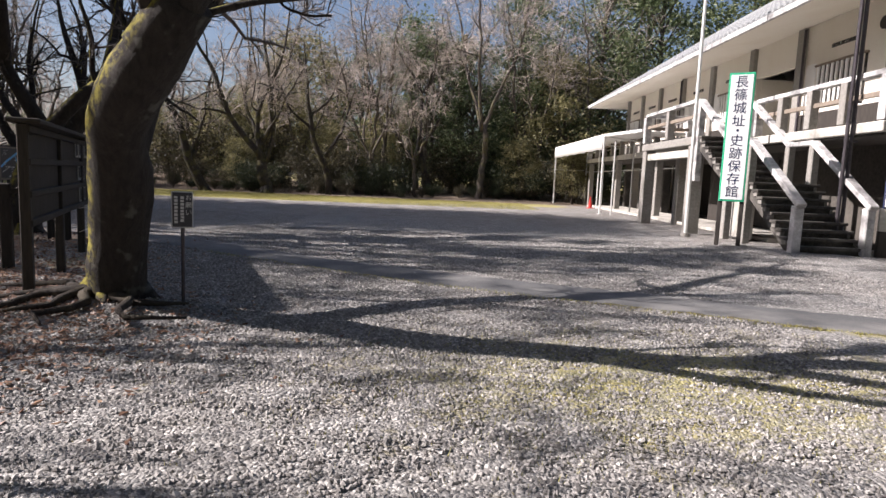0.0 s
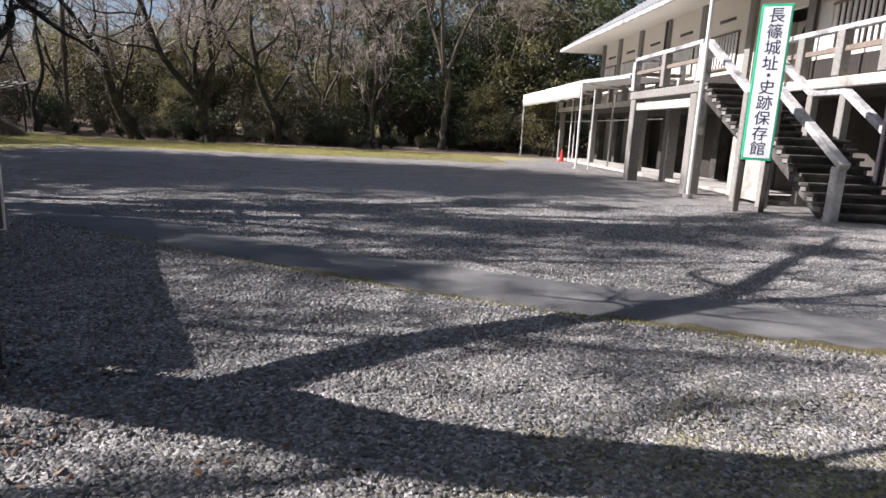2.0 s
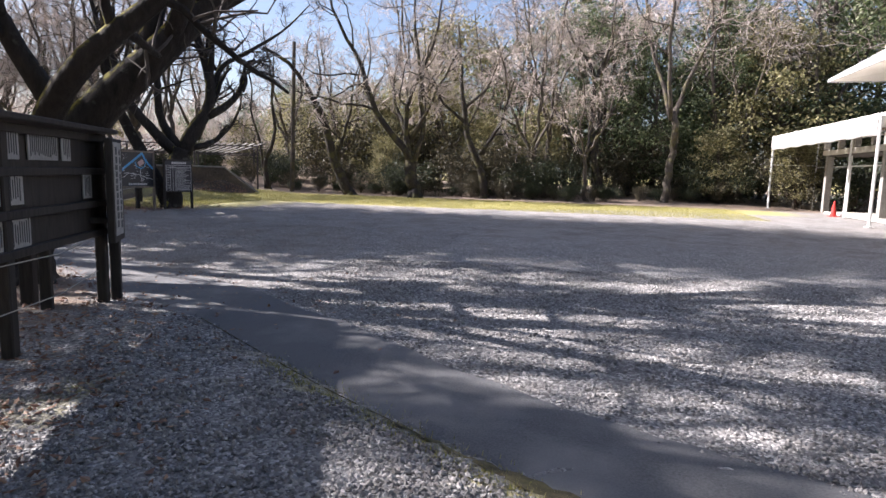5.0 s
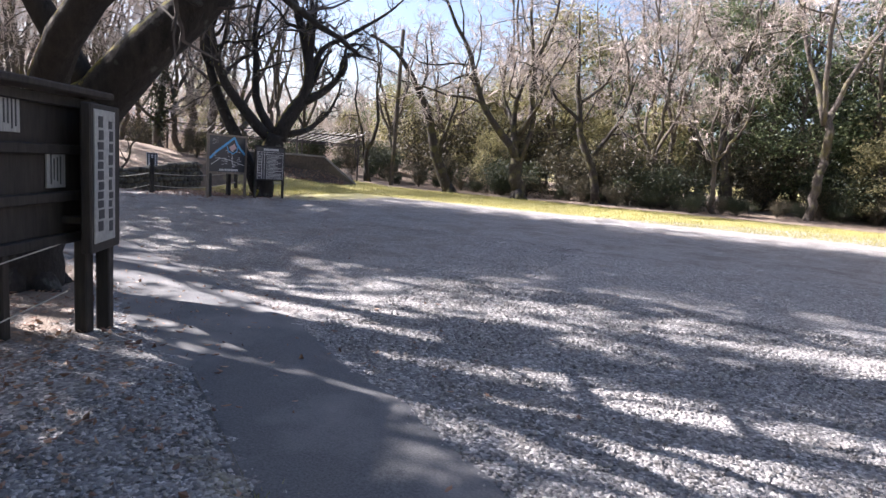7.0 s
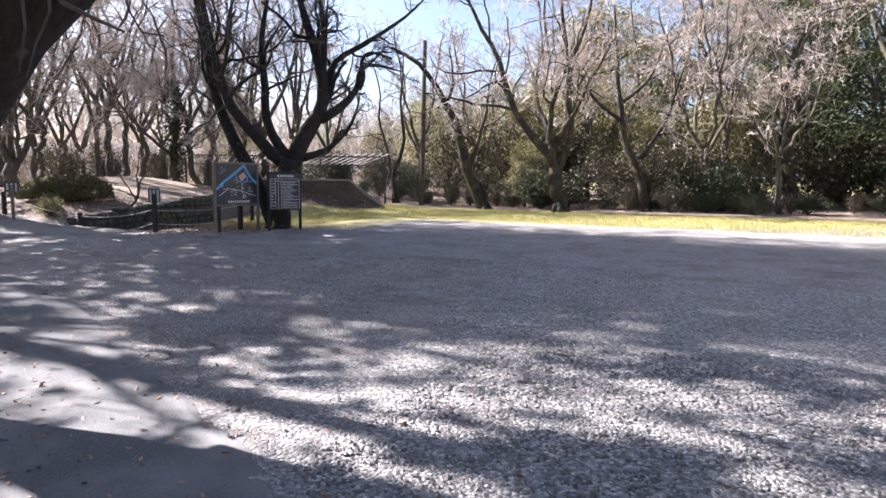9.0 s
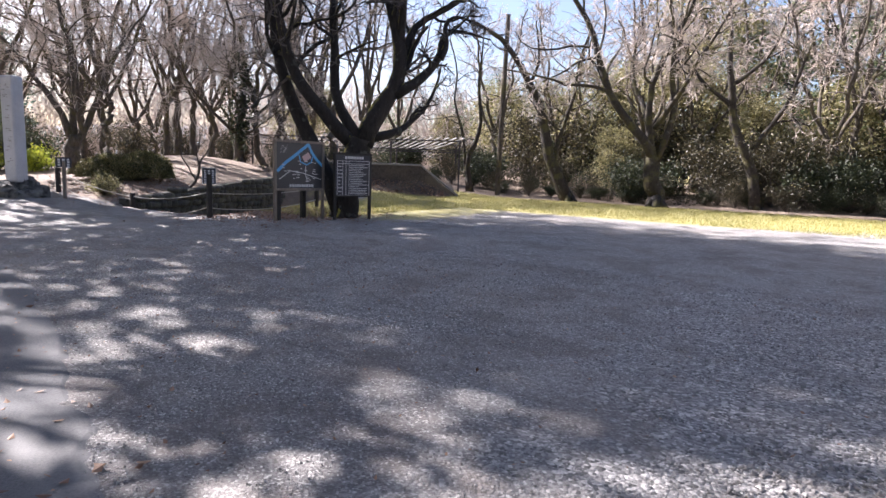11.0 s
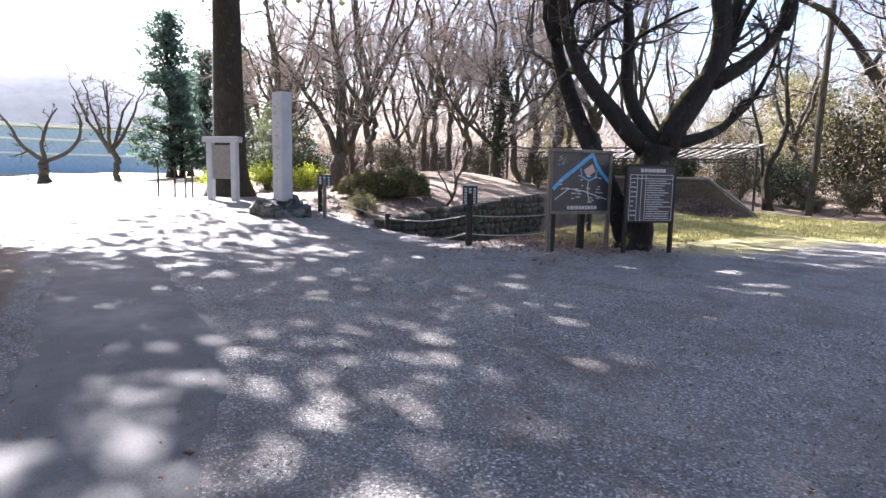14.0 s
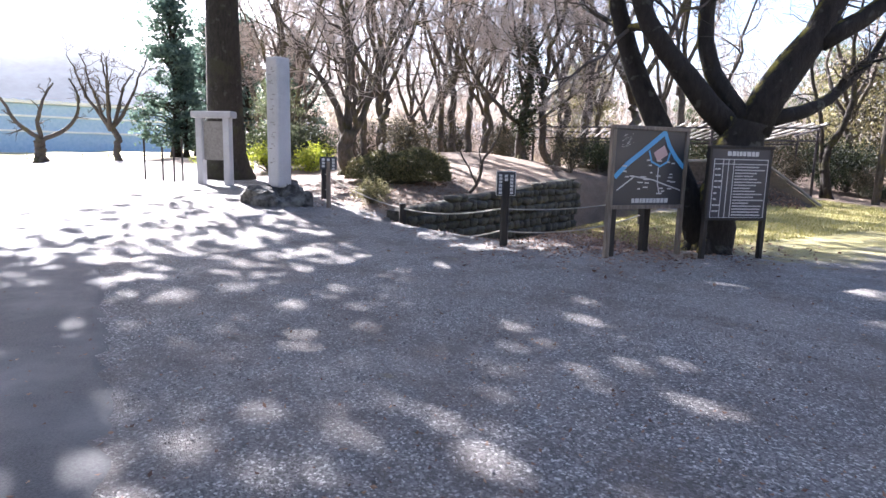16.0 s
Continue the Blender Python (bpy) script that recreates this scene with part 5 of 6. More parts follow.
def bare_tree(name, m, limbs, seed, label, bark, twig, counts=(6, 6, 5), ratio=(0.5, 0.5, 0.5), group="", lift=0.06, twig_min=0.006, wander=0.0):
    """limbs: (points, first radius, last radius), in the tree's own metres; side branches and twigs are grown on them."""
    rng = np.random.default_rng(seed)
    t = thing(name, m, label, "tree", group)
    g = Geo()
    tips_p, tips_r = [], []
    for points, r0, r1 in limbs:
        p, r = limb(points, r0, r1, 14)
        jitter = rng.normal(0, 0.1 * r0, p.shape)
        jitter[:, 1:-1] = (jitter[:, :-2] + jitter[:, 1:-1] + jitter[:, 2:]) / 2
        bend = np.cumsum(rng.normal(0, wander, p.shape), axis=1)
        bend -= np.linspace(0, 1, 14)[None, :, None] * bend[:, -1:]
        jitter = jitter + np.array([1, 1, 0.3]) * (bend - bend[:, :1])
        jitter[:, 0] = 0
        g.tubes(p + jitter, r * (1 + rng.normal(0, 0.035, r.shape)), 12)
        tips_p.append(p + jitter)
        tips_r.append(r)
    # flared root collar
    p0, r0 = np.array(limbs[0][0][0], float), limbs[0][1]
    for k in range(5):
        a = k * 1.257 + rng.uniform(-0.3, 0.3)
        q = [p0 + np.array([0, 0, r0 * 1.6]), p0 + np.array([math.cos(a) * r0 * 0.9, math.sin(a) * r0 * 0.9, r0 * 0.5]), p0 + np.array([math.cos(a) * r0 * 1.9, math.sin(a) * r0 * 1.9, -0.1])]
        g.tubes([q], [[r0 * 0.5, r0 * 0.42, r0 * 0.15]], 7)
    part("trunk", g, bark, t, smooth=True)
    P, R = np.concatenate(tips_p[1:] if len(tips_p) > 1 else tips_p), np.concatenate(tips_r[1:] if len(tips_r) > 1 else tips_r)
    b1, q1 = grow(rng, P, R, counts[0], ratio[0], 60, 8, 0.5, 0.26, lift, 0.25)
    g = Geo()
    g.tubes(b1, np.maximum(q1, 0.012), 6, False)
    tagged(part("branchwork", g, bark, t, smooth=True), kind="stuff")
    b2, q2 = grow(rng, b1, q1, counts[1], ratio[1], 55, 6, 0.55, 0.28, lift * 0.5, 0.15)
    b3, q3 = grow(rng, b2, q2, counts[2], ratio[2], 50, 4, 0.6, 0.26, lift * 0.3, 0.1)
    g = Geo()
    g.tubes(b2, np.maximum(q2, twig_min), 4, False)
    g.tubes(b3, np.maximum(q3, twig_min * 0.7), 3, False)
    tagged(part("crown", g, twig, t), kind="stuff")
    return t


def random_limbs(rng, h, r, spread=0.35, forks=4):
    lean = rng.normal(0, 0.12, 2)
    fork = h * rng.uniform(0.2, 0.35)
    out = [([(0, 0, -0.1), (lean[0], lean[1], fork * 0.6), (lean[0] * 2, lean[1] * 2, fork)], r, r * 0.8)]
    for k in range(forks):
        a = k * 2 * math.pi / forks + rng.uniform(-0.5, 0.5)
        s = h * spread * rng.uniform(0.6, 1.2)
        x, y = lean[0] * 2, lean[1] * 2
        out.append(([(x, y, fork * 0.9), (x + math.cos(a) * s * 0.45, y + math.sin(a) * s * 0.45, fork + (h - fork) * 0.3), (x + math.cos(a) * s * 0.7 + rng.normal(0, 0.3), y + math.sin(a) * s * 0.7, fork + (h - fork) * 0.62), (x + math.cos(a) * s, y + math.sin(a) * s, h * rng.uniform(0.85, 1.05))], r * 0.6, 0.03))
    return out


def evergreen(name, m, seed, h, r, crown_r, crown_lo, leaf, count, label, material, bark, clusters=70, cone=False, group="", lean_up=1.0, flare_root=False, lean=(0.0, 0.0), umbrella=False, tall=0.6, clump=1.0):
    rng = np.random.default_rng(seed)
    t = thing(name, m, label, "tree", group)
    g = Geo()
    p = curve_points([(0, 0, -0.1), (rng.normal(0, 0.2), rng.normal(0, 0.2), h * 0.4), (rng.normal(0, 0.3) + lean[0], rng.normal(0, 0.3) + lean[1], h * 0.92)], 12)
    flare = 1 + 0.75 * np.exp(-np.maximum(p[:, 2], 0) / (r * 1.1))
    if flare_root:
        p = np.concatenate([[[0, 0, -0.15], [0, 0, 0.15], [0, 0, 0.45], [0, 0, 0.9]], p[1:]])
        flare = 1 + 0.7 * np.exp(-np.maximum(p[:, 2], 0) / 0.45)
    g.tubes(p[None], (np.interp(p[:, 2], [0, h], [r, r * 0.15]) * flare)[None], 14)
    u = rng.uniform(0, 1, clusters) ** lean_up
    a = rng.uniform(0, 2 * np.pi, clusters)
    if cone:
        z = crown_lo + (h - crown_lo) * u
        rr = crown_r * (1 - u) ** 0.8 * rng.uniform(0.35, 1.0, clusters) + 0.15
    else:
        z = crown_lo + (h - crown_lo) * u
        rr = crown_r * np.sqrt(np.clip(1 - (2 * u - 0.9) ** 2 * 0.85, 0.05, 1)) * rng.uniform(0.45, 1.05, clusters)
    if umbrella:
        rr = crown_r * (1.38 - 0.78 * u) * np.sqrt(rng.uniform(0.16, 1.05, clusters))
    c = np.stack([rr * np.cos(a) + lean[0] * z / h, rr * np.sin(a) + lean[1] * z / h, z], 1)
    start = np.stack([np.interp(z * 0.8, p[:, 2], p[:, k]) for k in range(3)], 1)
    mid = (start + c) / 2 + np.array([0, 0, 0.25])
    g.tubes(np.stack([start, mid, c], 1), np.tile([[r * 0.28, r * 0.16, 0.02]], (clusters, 1)), 5, False)
    part("trunk", g, bark, t, smooth=True)
    which = rng.integers(0, clusters, count)
    size = clump * crown_r * (0.19 if not cone else 0.17) * rng.uniform(0.6, 1.4, clusters)
    pos = c[which] + rng.normal(size=(count, 3)) * size[which][:, None] * np.array([1.15, 1.15, tall if not cone else 0.4])
    part("crown", Geo().leaves(pos, leaf, rng, 0.25), material, t, "dense evergreen foliage")
    return t


def at(x, y, turn=0, s=1.0):
    return pose(x, y, ground_z(x, y), 0, 0, turn) @ Matrix.Diagonal((s, s, s, 1))


def place(ob, x, y, turn, s):
    o = copy_thing(ob, pose(x, y, ground_z(x, y), 0, 0, turn))
    o.scale = (s, s, s)
    return o


# leaning mossy cherry beside the start of the path
bare_tree("cherry_tree", at(-3.3, 6.0), [
    ([(0.00, 0.00, -0.17), (0.14, -0.18, 0.38), (0.20, -0.28, 0.78), (0.30, -0.43, 1.29), (0.56, -0.77, 1.78), (0.85, -1.02, 2.21), (1.23, -1.13, 2.59)], 0.29, 0.23),
    ([(0.85, -1.02, 2.21), (1.23, -1.13, 2.59), (1.40, -1.20, 3.08), (1.96, -1.18, 3.98), (2.70, -1.40, 5.18)], 0.21, 0.04),
    ([(0.24, -0.28, 1.03), (0.00, 0.40, 1.83), (0.20, 1.10, 3.08), (0.68, 2.30, 4.18), (0.70, 3.40, 4.88), (1.30, 5.80, 6.48)], 0.17, 0.05),
    ([(1.00, -1.05, 2.38), (1.60, -0.80, 2.70), (2.20, -0.70, 2.76), (2.70, -0.75, 2.98), (3.40, -0.60, 3.18)], 0.035, 0.01),
    ([(1.35, -1.18, 2.93), (2.10, -0.65, 4.08), (2.70, -0.10, 5.38)], 0.1, 0.03),
    ([(1.40, -1.20, 3.08), (2.00, -2.10, 4.18), (2.40, -2.90, 5.58)], 0.11, 0.03),
    ([(1.00, -1.07, 2.43), (0.80, -1.80, 3.58), (1.00, -2.60, 5.08)], 0.12, 0.03),
    ([(0.20, 1.10, 3.08), (0.00, 1.90, 4.48), (0.30, 2.60, 6.08)], 0.1, 0.03),
], 11, "leaning dark cherry tree with mossy bark, leafless", M_BARK_MOSSY, M_TWIG_DARK, (6, 6, 5), (0.27, 0.5, 0.5), lift=0.25)
roots = thing("tree_root", at(-3.42, 5.85), "gnarled surface roots at the foot of the tree", "root")
rr = np.random.default_rng(8)
for k in range(7):
    a = math.radians(150 + k * 33 + rr.uniform(-8, 8))
    n = rr.uniform(0.7, 1.5)
    q = [(math.cos(a + 0.25 * math.sin(j * 1.7 + k)) * n * j / 5, math.sin(a + 0.25 * math.sin(j * 1.7 + k)) * n * j / 5, 0.05 - 0.022 * j + rr.uniform(-0.01, 0.01)) for j in range(6)]
    part("root", Geo().tube(q, [0.07, 0.055, 0.045, 0.035, 0.025, 0.012], 8), M_ROOT, roots, smooth=True)
# cherry behind the long notice board
bare_tree("cherry_tree", at(-8.35, 12.3), [
    ([(-0.12, -0.22, -0.15), (-0.14, -0.14, 0.80), (-0.05, 0.12, 1.60), (0.18, 0.31, 1.95)], 0.31, 0.26),
    ([(0.05, 0.28, 1.70), (0.50, 0.29, 2.20), (0.80, 0.39, 2.46), (1.03, 0.57, 2.77), (1.30, 0.78, 3.12), (1.51, 1.09, 3.55), (2.05, 1.65, 4.30), (2.85, 2.30, 5.40), (3.95, 2.70, 6.60)], 0.26, 0.05),
    ([(-0.05, 0.00, 1.50), (0.60, -0.50, 2.05), (1.00, -0.58, 2.40), (1.25, -0.55, 2.70), (1.55, -0.45, 2.98), (2.01, -0.10, 3.40), (2.95, 0.10, 4.40), (4.15, -0.10, 5.60)], 0.18, 0.03),
    ([(0.15, 0.30, 1.90), (-0.45, -0.10, 3.20), (-0.65, -0.80, 4.60), (-0.25, -1.40, 6.20)], 0.16, 0.03),
    ([(1.30, 0.78, 3.10), (2.05, 0.50, 4.10), (3.35, 0.30, 5.20), (4.55, 0.00, 6.20)], 0.12, 0.03),
    ([(1.51, 1.09, 3.55), (2.15, 2.10, 4.30), (2.35, 3.10, 5.40), (2.95, 4.30, 6.60)], 0.13, 0.03),
    ([(1.05, 0.57, 2.80), (1.05, 1.30, 4.60), (0.75, 2.10, 6.40), (1.15, 2.70, 8.60)], 0.13, 0.03),
    ([(-0.45, -0.10, 3.20), (0.35, -1.30, 5.00), (1.15, -2.10, 7.00), (1.35, -2.50, 8.60)], 0.12, 0.03),
], 12, "dark forked cherry tree with mossy limbs, leafless", M_BARK_MOSSY, M_TWIG_DARK, (6, 7, 4), (0.3, 0.5, 0.5), lift=0.22)
# many-limbed cherry behind the map boards
bare_tree("cherry_tree", at(-16.3, 24.75), [
    ([(-0.07, -0.06, -0.15), (-0.01, -0.01, 0.84), (0.17, 0.15, 1.74), (0.25, 0.22, 2.16)], 0.336, 0.336),
    ([(-0.15, -0.14, 0.16), (-0.44, -0.28, 1.27), (-0.86, -0.55, 2.07), (-1.24, -0.76, 2.78), (-1.45, -0.95, 3.5), (-1.52, -1.02, 4.13), (-1.62, -1.1, 4.69), (-1.66, -1.14, 5.53), (-1.77, -1.24, 6.21), (-1.88, -1.45, 7.03), (-2.51, -1.22, 8.64)], 0.242, 0.020),
    ([(0.11, 0.1, 1.96), (-0.15, -0.3, 2.38), (-0.34, -0.62, 2.95), (-0.65, -1.05, 3.27), (-0.85, -1.23, 3.72), (-1.01, -1.37, 4.28), (-0.99, -1.35, 4.84), (-1.16, -1.5, 5.53), (-1.27, -1.6, 6.35), (-1.44, -1.59, 7.28), (-1.67, -1.5, 8.6)], 0.205, 0.020),
    ([(0.19, 0.17, 2.15), (-0.11, 0.08, 2.54), (-0.4, 0.01, 3.04), (-0.61, -0.01, 3.39), (-0.6, -0.0, 3.75), (-0.47, 0.12, 4.15), (-0.49, 0.11, 4.49), (-0.62, -0.01, 5.02), (-0.66, -0.05, 5.44), (-0.55, 0.05, 5.99), (-0.43, 0.09, 6.93), (-0.27, 0.36, 8.17)], 0.170, 0.020),
    ([(0.3, 0.26, 1.97), (0.46, 0.41, 2.56), (0.63, 0.56, 3.03), (0.92, 0.82, 3.33), (1.11, 0.99, 3.6), (1.05, 0.94, 4.02), (1.07, 0.96, 4.59), (0.93, 0.83, 5.15), (0.78, 0.69, 5.76), (0.64, 0.57, 6.45), (0.48, 0.28, 7.45), (0.34, 0.2, 8.9)], 0.279, 0.020),
    ([(1.05, 0.94, 4.52), (1.07, 0.8, 5.08), (1.23, 0.76, 5.64), (1.24, 0.61, 6.32), (1.1, 0.53, 7.51), (0.79, -0.01, 8.59)], 0.121, 0.020),
    ([(0.92, 0.82, 3.33), (1.3, 1.2, 3.62), (1.54, 1.46, 3.98), (1.75, 1.7, 4.34), (1.82, 1.8, 4.58), (1.66, 1.7, 4.86), (1.71, 1.79, 5.09), (1.98, 2.08, 5.16), (2.72, 2.79, 4.99)], 0.158, 0.018),
    ([(1.82, 1.63, 4.34), (1.93, 1.79, 4.63), (1.83, 1.77, 5.01), (1.83, 1.83, 5.37), (1.99, 2.04, 5.54), (2.5, 2.57, 5.36)], 0.097, 0.018),
    ([(0.49, 0.44, 2.17), (0.89, 1.19, 2.4), (1.01, 1.71, 2.79), (1.12, 2.21, 3.27), (1.28, 2.35, 3.85), (1.35, 2.41, 4.42)], 0.133, 0.018),
    ([(1.11, 0.99, 4.38), (1.16, 1.15, 5.16), (1.42, 1.49, 5.41), (1.73, 1.89, 5.6), (1.9, 2.15, 5.93), (2.24, 2.56, 6.25), (2.86, 3.17, 6.88), (3.5, 3.81, 7.9)], 0.109, 0.020),
], 13, "dark many-limbed cherry tree, leafless", M_BARK_MOSSY, M_TWIG_DARK, (8, 7, 6), (0.3, 0.55, 0.5), lift=0.05, twig_min=0.005)
# trees along the edge of the wood
bare_tree("wood_edge_tree", at(-11.7, 39.6), [
    ([(0, 0, -0.15), (-0.1, 0, 1.2), (-0.25, 0, 2.2)], 0.38, 0.33),
    ([(-0.2, 0, 2.0), (-0.75, -0.25, 3.2), (-1.9, -0.7, 4.1), (-2.4, -0.95, 5.5), (-2.95, -1.2, 7.6), (-4.4, -2.1, 9.8), (-4.6, -2.2, 12)], 0.22, 0.04),
    ([(-0.3, 0, 2.1), (-0.6, -0.2, 3.8), (-0.65, -0.2, 5.0), (0, 0, 7.1), (1.1, 0.3, 9.0), (1.3, 0.4, 12)], 0.17, 0.04),
    ([(-0.1, 0, 2.0), (0.5, 0.15, 3.6), (0.2, 0.05, 5.9), (0.1, 0, 8.0), (-0.3, 0, 10.2), (-0.1, 0, 13)], 0.15, 0.04),
    ([(-0.3, 0, 3.4), (0.9, -0.6, 5.2), (2.6, -1.0, 8.0)], 0.13, 0.03),
    ([(-0.3, 0, 3.0), (-1.6, 0.9, 5.5), (-1.6, 1.4, 8.6)], 0.15, 0.03),
], 14, "wide leafless tree with pale twigs at the wood edge", M_BARK, M_TWIG, (11, 8, 6), (0.36, 0.5, 0.5), "trees at the wood edge", lift=0.02, twig_min=0.010, wander=0.05)
bare_tree("wood_edge_tree", at(-16, 40.2), [
    ([(0, 0, -0.1), (-0.5, -0.15, 1.1), (-1.08, -0.35, 2.05), (-1.5, -0.5, 3.1), (-1.1, -0.4, 4.1), (-1.4, -0.5, 4.6), (-2.1, -0.75, 5.3), (-2.35, -0.9, 6.4), (-3.1, -1.3, 7.6), (-4.4, -2.3, 8.4)], 0.32, 0.08),
    ([(-0.75, -0.25, 1.6), (-0.7, -0.2, 2.4), (-0.25, -0.1, 4.2), (0.1, 0, 5.0), (-0.1, 0, 6.3), (0.5, 0.2, 8.0)], 0.12, 0.03),
    ([(-2.1, -0.75, 5.3), (-1.5, -0.7, 6.6), (-1.7, -0.9, 8.4)], 0.1, 0.03),
], 15, "crooked dark leafless tree at the wood edge", M_BARK, M_TWIG, (8, 7, 5), (0.45, 0.5, 0.5), "trees at the wood edge", lift=0.02, twig_min=0.011, wander=0.03)
bare_tree("wood_edge_tree", at(-8.1, 42.5), [
    ([(0, 0, -0.1), (-0.14, 0, 1.5), (-0.7, -0.1, 2.6), (-1.05, -0.2, 3.4), (-1.45, -0.3, 5.2), (-1.75, -0.4, 7.4), (-1.85, -0.4, 10.3)], 0.26, 0.05),
    ([(-0.3, 0, 2.6), (0.8, 0.2, 4.6), (1.6, 0.3, 7.5)], 0.13, 0.03),
    ([(-1.1, -0.2, 4.3), (-2.6, -0.8, 5.6), (-3.6, -1.2, 7.8)], 0.11, 0.03),
    ([(-1.3, -0.2, 5.5), (0.2, 0.4, 7.0), (0.9, 0.6, 9.4)], 0.1, 0.03),
], 16, "slim leafless tree with pale twigs at the wood edge", M_BARK, M_TWIG, (9, 8, 6), (0.45, 0.5, 0.5), "trees at the wood edge", lift=0.02, twig_min=0.010, wander=0.05)
bare_tree("wood_edge_tree", at(0.85, 50.5), [
    ([(0, 0, -0.1), (-0.1, 0, 3.8), (0.15, 0, 6.4), (0.2, 0, 9.0), (0.4, 0, 13.0)], 0.5, 0.15),
    ([(0.0, 0, 5.0), (-1.4, 0.2, 8.0), (-2.4, 0.2, 12.0)], 0.2, 0.04),
    ([(0.1, 0, 6.0), (1.4, -0.2, 9.0), (2.3, -0.3, 13.0)], 0.2, 0.04),
    ([(0.2, 0, 8.0), (-1.0, -1.0, 11.0), (-1.6, -1.4, 14.0)], 0.15, 0.04),
    ([(0.2, 0, 9.0), (1.5, -1.0, 11.5), (3.5, -1.4, 14.5)], 0.15, 0.04),
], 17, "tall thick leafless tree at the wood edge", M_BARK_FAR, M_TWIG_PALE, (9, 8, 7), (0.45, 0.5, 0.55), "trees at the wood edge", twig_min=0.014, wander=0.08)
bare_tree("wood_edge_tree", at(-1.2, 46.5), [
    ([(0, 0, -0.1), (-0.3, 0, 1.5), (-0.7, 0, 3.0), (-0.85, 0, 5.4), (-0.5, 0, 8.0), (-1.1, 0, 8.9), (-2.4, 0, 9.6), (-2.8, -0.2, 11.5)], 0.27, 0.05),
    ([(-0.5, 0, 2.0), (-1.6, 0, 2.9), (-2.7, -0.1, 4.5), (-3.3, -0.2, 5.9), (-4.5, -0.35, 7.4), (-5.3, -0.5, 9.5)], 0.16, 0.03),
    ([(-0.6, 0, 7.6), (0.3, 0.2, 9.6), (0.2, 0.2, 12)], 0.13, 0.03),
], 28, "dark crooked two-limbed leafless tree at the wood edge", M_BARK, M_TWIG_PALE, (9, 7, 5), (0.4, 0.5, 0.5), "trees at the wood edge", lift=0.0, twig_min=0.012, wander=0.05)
bare_tree("twin_stem_tree", at(-21.8, 40.8), [
    ([(0, 0, -0.1), (-0.25, -0.1, 1.1), (-0.35, -0.2, 2.1), (0.22, 0.1, 3.0), (0.38, 0.15, 4.2), (0.05, 0, 5.7), (0.25, 0.1, 7.0), (0.4, 0.1, 8.6)], 0.16, 0.03),
    ([(-0.2, -0.1, 0.0), (-0.5, -0.3, 3.7), (-1.0, -0.6, 5.0), (-0.9, -0.5, 6.4), (-1.3, -0.7, 8)], 0.1, 0.03),
], 18, "slender twin-stemmed leafless tree", M_BARK, M_TWIG_DARK, (6, 5, 4), (0.3, 0.5, 0.5), group="trees at the wood edge", twig_min=0.009, wander=0.04)
# fine-twigged garden tree with a creeper-clad trunk by the moat
fine = bare_tree("fine_twigged_tree", at(-28.2, 30.6), [
    ([(0, 0, -0.1), (-0.1, 0, 0.8), (0.05, 0, 1.6), (0.2, 0.1, 2.6), (0.1, 0.1, 4.2), (0.2, 0, 6.0)], 0.22, 0.05),
    ([(0, 0, 1.4), (0.7, 0.8, 2.4), (1.4, 1.6, 3.4), (1.9, 2.2, 4.6)], 0.09, 0.02),
    ([(0, 0, 1.2), (-0.7, -0.9, 2.2), (-1.2, -1.7, 3.4), (-1.4, -2.1, 5.0)], 0.09, 0.02),
    ([(0, 0, 2.2), (0.5, -0.9, 3.6), (0.8, -1.4, 5.4)], 0.08, 0.02),
    ([(0.1, 0, 2.6), (-0.6, 0.9, 4.2), (-0.8, 1.4, 6.2)], 0.08, 0.02),
    ([(0, 0, 1.0), (1.2, 0.2, 1.7), (2.3, 0.5, 2.4)], 0.07, 0.02),
    ([(0, 0, 3.2), (0.9, 0.6, 5.0), (1.2, 0.9, 6.9)], 0.07, 0.02),
], 29, "dense fine-twigged pale leafless tree with creeper on its trunk", M_BARK_FAR, M_TWIG_PALE, (13, 10, 8), (0.6, 0.5, 0.5), lift=0.03, twig_min=0.007, wander=0.03)
bare_tree("garden_sapling", at(-23.6, 24.9), [
    ([(0, 0, -0.05), (0.25, 0.15, 0.3), (0.3, 0.2, 0.8), (0.6, 0.45, 1.3), (0.75, 0.6, 1.9)], 0.05, 0.015),
    ([(0.2, 0.1, 0.25), (-0.2, -0.1, 0.9), (-0.3, -0.3, 1.6)], 0.03, 0.01),
    ([(0.3, 0.2, 0.6), (0.1, 0.3, 1.2), (0.2, 0.3, 2.0)], 0.025, 0.01),
], 30, "small crooked leafless sapling on the garden bank", M_BARK_FAR, M_TWIG_DARK, (5, 4, 3), (0.4, 0.5, 0.5), twig_min=0.004, wander=0.02)
rc = np.random.default_rng(77)
z = rc.uniform(0.7, 4.6, 3600)
a = rc.uniform(0, 2 * np.pi, 3600)
w = (0.25 + 0.55 * np.exp(-((z - 2.6) / 1.3) ** 2)) * rc.uniform(0.3, 1.15, 3600)
part("creeper", Geo().leaves(np.stack([w * np.cos(a) + 0.1, w * np.sin(a), z + 0.25 * np.sin(a * 3)], 1), 0.11, rc), M_UNDER, fine, "dark green creeper leaves")
